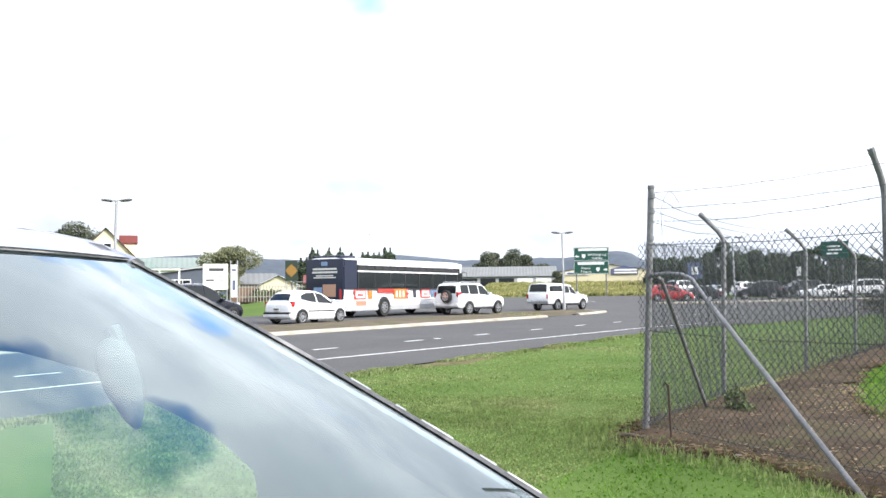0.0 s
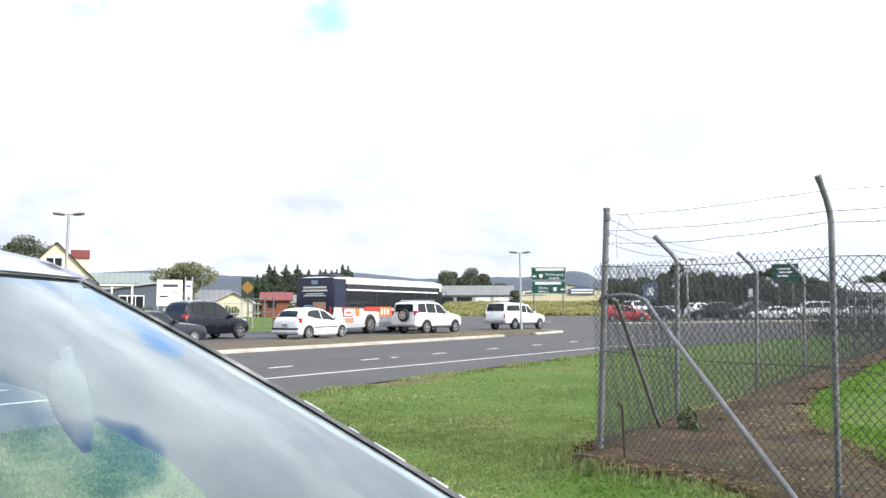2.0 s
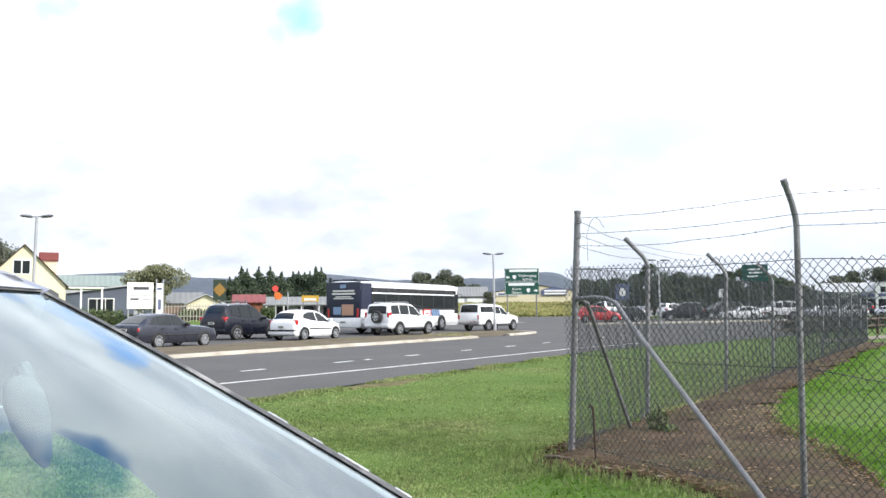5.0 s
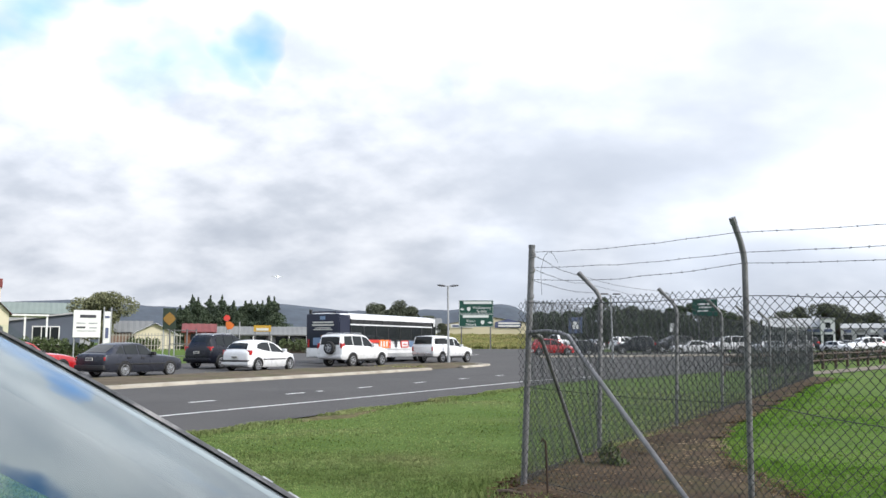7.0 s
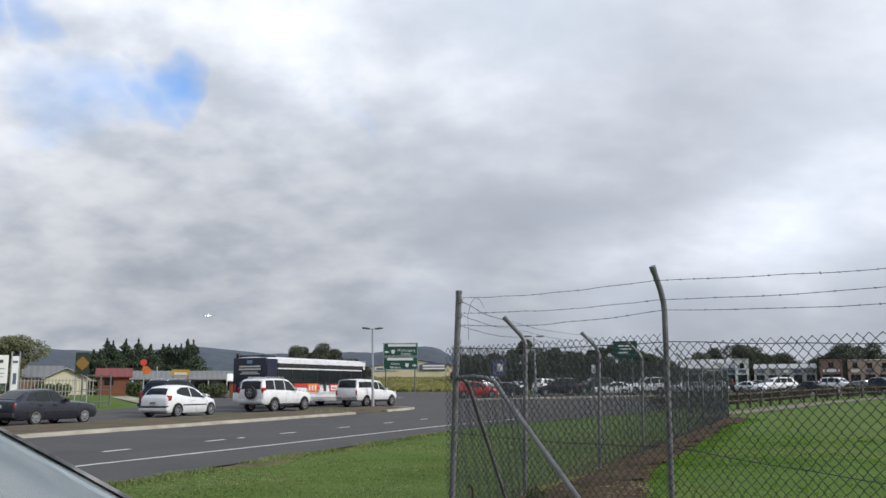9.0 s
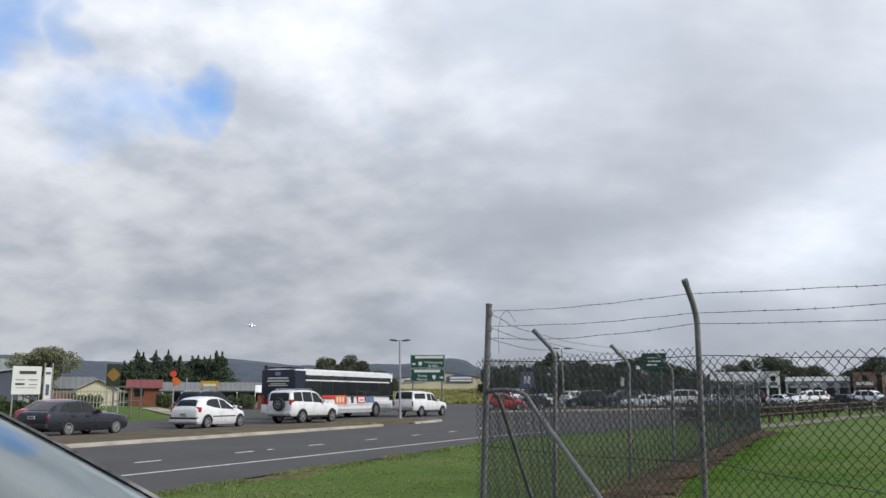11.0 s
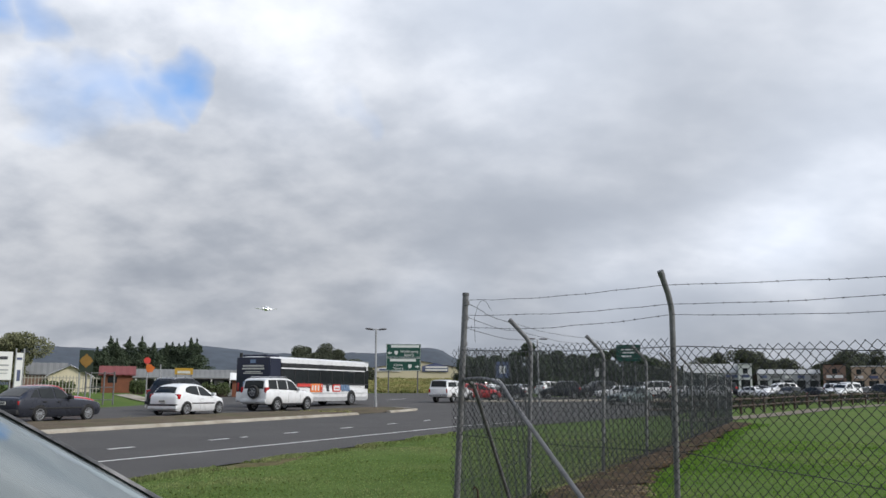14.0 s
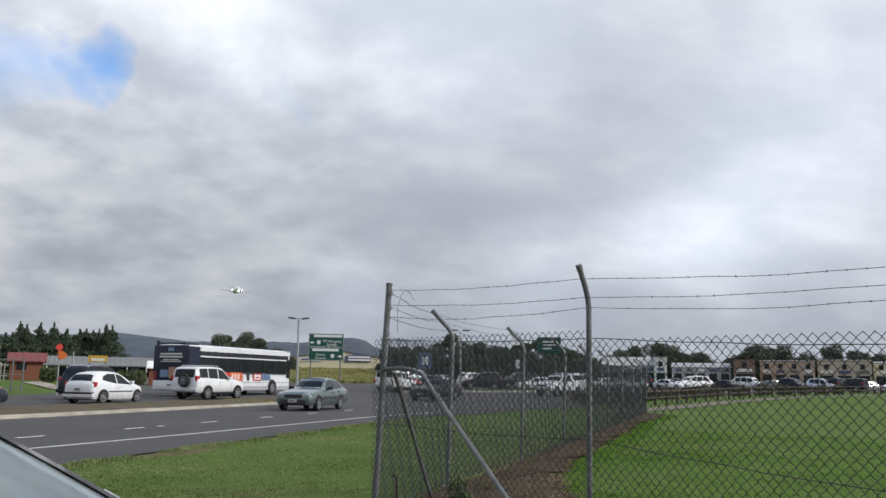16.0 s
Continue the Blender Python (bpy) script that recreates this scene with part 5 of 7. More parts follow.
def build_fence():
    th = thing("security_fence", Matrix(), "galvanised chain-link fence with barbed wire and a braced corner", "fence")
    # corner post, straight and tall, leaning a little
    top = CORNER + Vector((0.103, -0.022, 2.355))
    corner = part("corner_post", tube(bmesh.new(), [CORNER - Vector((0, 0, 0.2)), top], 0.031, 12), GALV, th, "tall weathered corner post", smooth=50)
    part("cap", tube(bmesh.new(), [top - Vector((0, 0, 0.01)), top + Vector((0.001, 0, 0.02))], 0.034, 12), GALV, corner)
    for z in (2.27, 2.12, 1.86, 1.5):
        part("clamp", tube(bmesh.new(), [CORNER + Vector((0.046 * z, -0.0125 * z, z - 0.02)), CORNER + Vector((0.046 * z, -0.0125 * z, z + 0.02))], 0.036, 12), GALV, corner)
    c3 = [CORNER + Vector((0.09, -0.02, z)) for z in (2.03, 2.15, 2.3)]
    # the far run beside the road
    arm_dir = (-0.83, 0.55)
    rails = [[p] for p in c3]
    feet, tops = [CORNER], [1.86]
    for s in (11.13, 14.9, 18.6, 22.3, 26.0, 29.7, 33.4, 36.6, 39.3):
        n = 3.138 if s < 12 else (2.872 if s < 15 else 3.02 - (s - 8.05) * 0.034)
        f = Vector((*road(s, n), 0))
        f.z = land(f.x, f.y)
        spots, bend = cranked_post(th, f, (0.025, -0.008), arm_dir, 2.03, 0.4, 0.03, rise=1.05)
        for k in range(3):
            rails[k].append(spots[k])
        feet.append(f)
        tops.append(1.97)
        part("footing", lathe(bmesh.new(), ((0.11, -0.05), (0.1, 0.015), (0.06, 0.035)), 10), FOOTING, th, at=pose(f.x, f.y, f.z))
    for i in range(len(feet) - 1):
        near = i < 4
        part("chain_link", mesh_panel(feet[i], feet[i + 1], 1.86 if i == 0 else 1.95, cell=0.037 if near else 0.074, wire=0.0028 if near else 0.0052), WIRE, th)
    for k in range(3):
        part("barbed_wire", wire_run(rails[k], 0.0025, 0.04, 0.12, k), WIRE, th)
    for z in (0.97, 0.52, 0.1):
        part("line_wire", wire_run([f + Vector((0.025 * z, 0, z * h / 1.95)) for f, h in zip(feet, tops)], 0.0035, 0.015), WIRE, th)
    part("line_wire", wire_run([f + Vector((0.05, 0, h - 0.06)) for f, h in zip(feet, tops)], 0.0042, 0.01), WIRE, th)
    # the near run, back past the camera
    posts = [CORNER + Vector((0.388, -0.9217, 0)) * d for d in (0, 2.742, 5.5, 8.25, 11.0)]
    rails = [[p] for p in c3]
    for i, f in enumerate(posts[1:]):
        spots, bend = cranked_post(th, f, (0.004, -0.004), (-0.919, -0.394), 2.05 - 0.04 * i, 0.245, 0.0215, rise=2.1)
        for k, z in enumerate((1.975, 2.05, 2.19) if i == 0 else (1.92, 1.985, 2.075)):
            p = spots[k].copy()
            p.z = z - 0.05 * max(0, i - 1)
            rails[k].append(p)
        part("footing", lathe(bmesh.new(), ((0.11, -0.05), (0.1, 0.01), (0.06, 0.025)), 10), FOOTING, th, at=pose(f.x, f.y, -0.01))
    for i, (a, b) in enumerate(zip(posts, posts[1:])):
        part("chain_link", mesh_panel(a, b, 1.83 - 0.085 * min(i, 1), cell=0.037, wire=0.0025), WIRE, th)
    for k in range(3):
        part("barbed_wire", wire_run(rails[k], 0.0025, (0.05, 0.03, 0.03)[k], 0.12, k + 5), WIRE, th)
    for zs in ((1.8, 1.74, 1.65, 1.65, 1.65), (0.97, 0.97, 0.8, 0.9, 0.9), (0.1, 0.1, 0.1, 0.1, 0.1)):
        part("line_wire", wire_run([f + Vector((0.03 * z, 0, z)) for f, z in zip(posts, zs)], 0.0042, 0.025), WIRE, th)
    # braces from the corner down each run
    j = CORNER + Vector((0.075, -0.02, 1.5))
    foot = Vector((2.73, 5.83, 0.05))
    a = Vector((2.24, 7.82, 1.48))
    part("brace", tube(bmesh.new(), [j, mid(j, a) + Vector((0, 0, 0.02)), a + Vector((-0.03, 0.08, 0.012)), a + Vector((0.02, -0.05, -0.03)), mid(a, foot, 0.1), foot + (foot - a) * 0.07], 0.021, 10), GALV, th, "bent pipe brace", smooth=50)
    f2 = Vector((3.05, 9.88, 0))
    k = CORNER + Vector((0.26, 0.28, 1.46))
    part("brace", tube(bmesh.new(), [j + Vector((0.02, 0.04, 0)), mid(j, k) + Vector((0, 0, 0.012)), k, mid(k, f2, 0.08), f2 - Vector((0, 0, 0.1))], 0.022, 10), GALV, th, "bent pipe brace", smooth=50)
    q = CORNER + Vector((0.13, -0.3, 0))
    part("tie_wire", wire_run([q + Vector((0, 0, 1.86)), q + Vector((-0.005, 0.01, 2.1)), q + Vector((0.02, -0.02, 2.22)), q + Vector((0.05, -0.06, 2.275)), q + Vector((0.085, -0.11, 2.25)), q + Vector((0.12, -0.16, 2.16))], 0.0022, 0.0), WIRE, th)
    solid("steel_stake", tube(bmesh.new(), [(2.05, 7.78, -0.1), (2.03, 7.78, 0.5), (2.0, 7.78, 0.53), (1.99, 7.78, 0.5)], 0.01, 6), mat("rusty_steel", (0.06, 0.035, 0.025), 0.8, 0.3, 0.2), "short rusty steel stake in bare soil", "stake", smooth=50)
    solid("wooden_stick", tube(bmesh.new(), [(1.62, 7.98, 0.035), (1.71, 7.94, 0.045), (1.83, 7.87, 0.03)], 0.02, 7, 0.014), BARK, "grey weathered stick lying on bare soil", "stick", smooth=50)
    rnd = random.Random(8)
    th2 = thing("weed_bush", pose(3.2, 9.5, 0), "small dark green weed bush by a fence post", "bush")
    part("stem", tube(bmesh.new(), [(0, 0, -0.05), (0.03, 0.02, 0.3)], 0.015, 5), BARK, th2)
    part("leaves", leafy(rnd, [((0, 0, 0.14), (0.13, 0.13, 0.14), 420), ((0.1, -0.05, 0.06), (0.12, 0.12, 0.06), 200)], 0.026, HEDGE, "leaves"), HEDGE, th2)

# ---- street furniture, buildings, trees ----
SIGN_GREEN = mat("green_sign_sheeting", (0.005, 0.065, 0.045), 0.5, 0, 0.06, 1.5, 40)
SIGN_WHITE = mat("white_sign_sheeting", (0.72, 0.74, 0.72), 0.5, 0, 0.05)
CREAM = mat("cream_painted_wall", (0.66, 0.6, 0.44), 0.8, 0, 0.06, 1, 30, 0.1, 40)
RED_ROOF = mat("red_corrugated_roof", (0.2, 0.05, 0.045), 0.6, 0.1, 0.1, 2, 40)
BLUE_WALL = mat("slate_blue_cladding", (0.085, 0.1, 0.135), 0.7, 0, 0.1, 1, 30)
GREEN_ROOF = mat("pale_green_roof", (0.21, 0.25, 0.225), 0.7, 0.0, 0.1, 0.5, 10, spec=0.2)
YELLOW_WALL = mat("pale_yellow_shed_cladding", (0.66, 0.6, 0.42), 0.7, 0, 0.06, 0.5, 20)
GREY_WALL = mat("grey_shed_cladding", (0.38, 0.39, 0.4), 0.7, 0, 0.1, 0.6, 20)
BROWN_WALL = mat("red_brown_timber", (0.23, 0.085, 0.045), 0.8, 0, 0.15, 2, 30)
BRICK = mat("brown_brickwork", (0.25, 0.16, 0.12), 0.9, 0, 0.15, 2, 40)
GREY_ROOF = mat("grey_sheet_roof", (0.2, 0.205, 0.2), 0.7, 0.0, 0.15, 0.5, 10, spec=0.2)
WHITE_WALL = mat("white_painted_wall", (0.76, 0.76, 0.74), 0.7, 0, 0.05, 1, 20)
YELLOW_SIGN = mat("yellow_sign_paint", (0.5, 0.3, 0.03), 0.5)
ORANGE_SIGN = mat("orange_flag_cloth", (0.6, 0.15, 0.025), 0.8)
BLUE_SIGN = mat("blue_sign_paint", (0.1, 0.12, 0.22), 0.5)
BARK = mat("grey_brown_bark", (0.1, 0.075, 0.055), 0.95, 0, 0.2, 4, 30, 0.6, 20)
PINE = mat("dark_cypress_foliage", (0.075, 0.105, 0.06), 0.9, 0, 0.25, 0.8, 12)
GUM = mat("dark_gum_foliage", (0.11, 0.125, 0.08), 0.9, 0, 0.25, 0.8, 12)
WILLOW = mat("pale_green_foliage", (0.2, 0.21, 0.11), 0.9, 0, 0.2, 0.8, 12)
HEDGE = mat("green_hedge_foliage", (0.1, 0.135, 0.05), 0.9, 0, 0.25, 2, 20)
# the blue of distance haze is mixed into the hills' own colour
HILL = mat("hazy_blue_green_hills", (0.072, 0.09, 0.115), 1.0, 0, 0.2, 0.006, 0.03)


def pole_lamp(s, n, lean=-0.024, h=5.7, off=0.62):
    x, y = road(s, n)
    th = thing("street_lamp", pose(x, y, land(x, y) + 0.15, 0, 0, 0), "grey steel street lamp with two flat heads on a median", "street lamp", "median lamps")
    part("pole", tube(bmesh.new(), [(0, 0, -0.3), (lean * h, 0, h)], 0.085, 10, 0.06), POLE, th, smooth=50)
    part("base_collar", tube(bmesh.new(), [(0, 0, -0.1), (-0.005, 0, 0.3)], 0.12, 10), POLE, th, smooth=50)
    arm = part("cross_arm", tube(bmesh.new(), [(lean * h - 0.3, 0, h), (lean * h + 0.3, 0, h + 0.02)], 0.035, 8), POLE, th)
    for sg in (-1, 1):
        bm = lathe(bmesh.new(), ((0.02, -0.07), (0.21, -0.06), (0.27, 0.0), (0.21, 0.05), (0.05, 0.07)), 14)
        bmesh.ops.scale(bm, vec=(1.15, 0.75, 1), verts=bm.verts)
        part("lamp_head", bm, GALV, th, "flat grey lamp head", smooth=40, at=pose(lean * h + sg * off, 0, h + 0.03, 0, sg * -6, 0))
    return th


def text_ob(name, words, size, material, parent, m):
    cu = bpy.data.curves.new(name, "FONT")
    cu.body, cu.size, cu.align_x, cu.align_y, cu.extrude = words, size, "CENTER", "CENTER", 0.004
    cu.materials.append(material)
    ob = new(name, cu)
    ob.parent = parent
    ob.matrix_basis = m
    return ob


def build_sign():
    x, y = 17.05, 97.93
    th = thing("direction_sign", pose(x, y, land(x, y), 0, 0, -12), "green road direction sign with two panels on steel posts", "road sign")
    W, H, z0 = 3.98, 3.08, 2.47
    for px in (-1.7, 1.65):
        part("post", tube(bmesh.new(), [(px, 0.1, -0.4), (px, 0.1, z0 + H - 0.3)], 0.08, 8), GALV, th)
    for k, (za, zb) in enumerate(((z0 + H * 0.5, z0 + H), (z0, z0 + H * 0.485))):
        p = part("sign_panel", boxed(-W / 2, W / 2, -0.03, 0.03, za, zb, 0.02), SIGN_GREEN, th, "green sign panel with white border")
        part("heading_bar", boxed(-W / 2 + 0.55 - 0.1 * k, W / 2 - 0.2 - 0.35 * k, -0.045, -0.02, zb - 0.42, zb - 0.13), SIGN_WHITE, p)
        for q in ((-W / 2 + 0.04, W / 2 - 0.04, zb - 0.07, zb - 0.04), (-W / 2 + 0.04, W / 2 - 0.04, za + 0.04, za + 0.07), (-W / 2 + 0.04, -W / 2 + 0.07, za + 0.05, zb - 0.05), (W / 2 - 0.07, W / 2 - 0.04, za + 0.05, zb - 0.05)):
            part("border", boxed(q[0], q[1], -0.04, -0.02, q[2], q[3]), SIGN_WHITE, p)
        sg = -1 if k == 0 else 1
        sx = -0.85 if k == 0 else 0.75
        part("route_shield", prism(bmesh.new(), [(-0.2, 0.25), (0.2, 0.25), (0.2, -0.05), (0, -0.25), (-0.2, -0.05)], 0, 0.03), SIGN_WHITE, p, at=Matrix.Translation((sx, -0.02, za + 0.5)) @ Matrix.Rotation(math.pi / 2, 4, "X"))
        ax = sg * 1.6
        part("arrow", prism(bmesh.new(), [(sg * 0.25, 0), (0, 0.18), (0, 0.07), (-sg * 0.22, 0.07), (-sg * 0.22, -0.07), (0, -0.07), (0, -0.18)], 0, 0.03), SIGN_WHITE, p, at=Matrix.Translation((ax, -0.02, za + 0.5)) @ Matrix.Rotation(math.pi / 2, 4, "X"))
        up = Matrix.Rotation(math.pi / 2, 4, "X")
        for j, words in enumerate((("Wollongong", "Sydney"), ("Kiama", "Nowra"))[k]):
            text_ob("lettering", words, 0.42, SIGN_WHITE, p, Matrix.Translation(((0.65 if k == 0 else -0.6), -0.05, za + 0.68 - 0.4 * j)) @ up)


def gable(name, x, y, rz, w, d, h, ridge, wall, roof, label, eave=0.25, along="x", door=None, windows=(), cat="building"):
    """A shed or house: walls, two roof slopes, windows and doors. Front faces -y of its own space."""
    th = thing(name, pose(x, y, land(x, y) - 0.05, 0, 0, rz), label, cat)
    bm = bmesh.new()
    if along == "x":
        out = [(-d / 2, 0), (d / 2, 0), (d / 2, h), (0, ridge), (-d / 2, h)]
        a = [bm.verts.new((-w / 2, q[0], q[1])) for q in out]
        b = [bm.verts.new((w / 2, q[0], q[1])) for q in out]
    else:
        out = [(-w / 2, 0), (w / 2, 0), (w / 2, h), (0, ridge), (-w / 2, h)]
        a = [bm.verts.new((q[0], -d / 2, q[1])) for q in out]
        b = [bm.verts.new((q[0], d / 2, q[1])) for q in out]
    bm.faces.new(a)
    bm.faces.new(b[::-1])
    for i in range(5):
        j = (i + 1) % 5
        bm.faces.new((a[i], a[j], b[j], b[i]))
    part("wall", bm, wall, th)
    half = (d if along == "x" else w) / 2
    run = (w if along == "x" else d) / 2 + eave
    sl = (ridge - h) / half
    for sg in (-1, 1):
        bm = bmesh.new()
        rib = max(0.25, run / 40)
        cols = int(2 * run / rib)
        rows = []
        for e in (half + eave, 0):
            z = ridge - sl * e + 0.06
            rows.append([((-run + 2 * run * i / cols), sg * e, z + (0.03 if i % 2 else 0)) for i in range(cols + 1)])
        lo = [[(p[0], p[1], p[2] - 0.07) for p in r] for r in rows]
        sheet(bm, rows)
        sheet(bm, lo)
        if along != "x":
            for v in bm.verts:
                v.co.x, v.co.y = v.co.y, v.co.x
        part("roof", bm, roof, th)
    for wx, wz, ww, wh in windows:
        p = part("window", boxed(wx - ww / 2, wx + ww / 2, -d / 2 - 0.05, -d / 2 + 0.05, wz, wz + wh), WHITE_WALL, th, "white framed window")
        part("pane", boxed(wx - ww / 2 + 0.08, wx - 0.04, -d / 2 - 0.06, -d / 2, wz + 0.08, wz + wh - 0.08), DARKGLASS, p)
        part("pane", boxed(wx + 0.04, wx + ww / 2 - 0.08, -d / 2 - 0.06, -d / 2, wz + 0.08, wz + wh - 0.08), DARKGLASS, p)
    for dx, dw, dh, m in (door or ()):
        part("door", boxed(dx - dw / 2, dx + dw / 2, -d / 2 - 0.04, -d / 2 + 0.05, 0, dh), m, th)
    return th


def leafy(rnd, spots, size, material, name="crown"):
    """Clumps of small leaf blades round given centres (place, radii, count)."""
    verts, faces = [], []
    for c, rad, count in spots:
        for _ in range(count):
            v = Vector((rnd.gauss(0, 1), rnd.gauss(0, 1), rnd.gauss(0, 1))).normalized() * (0.55 + 0.5 * rnd.random())
            p = Vector((c[0] + v.x * rad[0], c[1] + v.y * rad[1], c[2] + v.z * rad[2]))
            a = Vector((rnd.gauss(0, 1), rnd.gauss(0, 1), rnd.gauss(0, 1))).normalized() * size * rnd.uniform(0.6, 1.3)
            b = a.orthogonal().normalized() * size * rnd.uniform(0.3, 0.6)
            b.rotate(Matrix.Rotation(rnd.uniform(0, 6.28), 3, a.normalized()))
            k = len(verts)
            verts += [tuple(p - a), tuple(p + b), tuple(p + a), tuple(p - b * 0.8)]
            faces.append((k, k + 1, k + 2, k + 3))
    me = bpy.data.meshes.new(name)
    me.from_pydata(verts, [], faces)
    me.materials.append(material)
    return me


def tree(x, y, h, w, material, label, kind="round", seed=0, dens=1.0, leaf=0.35, trunk_h=0.3, name="tree"):
    rnd = random.Random(seed)
    th = thing(name, pose(x, y, land(x, y)), label, "tree")
    bm = tube(bmesh.new(), [(0, 0, -0.3), (rnd.uniform(-.2, .2), 0, h * trunk_h), (rnd.uniform(-.3, .3), rnd.uniform(-.3, .3), h * 0.8)], w * 0.045 + 0.06, 8, 0.05)
    spots = []
    if kind == "cone":
        for i in range(18):
            f = i / 17
            r = w / 2 * (1 - f) ** 0.8 * rnd.uniform(0.55, 1.25) + 0.05
            spots.append(((rnd.uniform(-.35, .35) * r, rnd.uniform(-.35, .35) * r, h * (0.06 + 0.92 * f)), (r, r, h * rnd.uniform(0.04, 0.09)), int(dens * 420 * (1 - f * 0.85))))
    else:
        for i in range(int(16)):
            a, rr, f = rnd.uniform(0, 6.28), rnd.uniform(0.1, 0.95), rnd.uniform(0, 1)
            cx, cy = math.cos(a) * rr * w * 0.36, math.sin(a) * rr * w * 0.36
            cz = h * (trunk_h + (0.9 - trunk_h) * f * (1 - 0.35 * rr * rr))
            s = w * rnd.uniform(0.13, 0.24)
            spots.append(((cx, cy, cz), (s, s, s * 0.75), int(dens * 420)))
            tube(bm, [(0, 0, h * trunk_h * rnd.uniform(0.6, 1.2)), (cx * 0.5, cy * 0.5, cz * 0.75), (cx, cy, cz)], w * 0.016 + 0.02, 5, 0.015)
    part("trunk", bm, BARK, th)
    part("crown", leafy(rnd, spots, leaf, material), material, th)
    return th


def far_at(px, dist):
    """Plan place by bearing (degrees right of +y) and distance."""
    return dist * math.sin(radians(px)), dist * math.cos(radians(px))

# ---- the parked car beside the camera ----
NEAR_PAINT = paint("silver_car_body_paint", (0.19, 0.195, 0.225), 0.4, 0.34)
CLEAR = glass("greenish_windscreen_glass", (0.78, 0.95, 0.88), 0.0, 1.36)
DOORGLASS = glass("clear_door_glass", (0.9, 0.96, 0.93), 0.0, 1.04)
LINING = mat("grey_roof_lining", (0.3, 0.3, 0.31), 0.9, 0, 0.08, 8, 80)
MIRROR_GREY = mat("mid_grey_mirror_plastic", (0.085, 0.088, 0.1), 0.7, spec=0.2)
DASH = mat("dark_grey_dashboard", (0.06, 0.06, 0.065), 0.7, 0, 0.1, 8, 80)
RUBBER = mat("weathered_grey_rubber", (0.1, 0.1, 0.1), 0.6, 0, 0.35, 14, 70, 0.3, 60, dirt=(0.27, 0.26, 0.25))
CHROME = mat("bright_chrome_strip", (0.5, 0.5, 0.5), 0.35, 0.9, 0.2, 25, 60)


def screen_point(u, v, out=0.0):
    """Windscreen surface: u across from -1 to 1, v up from cowl to roof. x forward, y left."""
    w = 0.706 - 0.125 * v
    bow = 1 - u * u
    x = 0.02 - 0.908 * v + 0.13 * bow * (1 - 0.3 * v) - 0.045 * v * (1 - v)
    z = 0.932 + 0.487 * v + 0.004 * bow * v + 0.05 * v * (1 - v) * 1.6
    return x + out * 0.46, u * w, z + out * 0.88


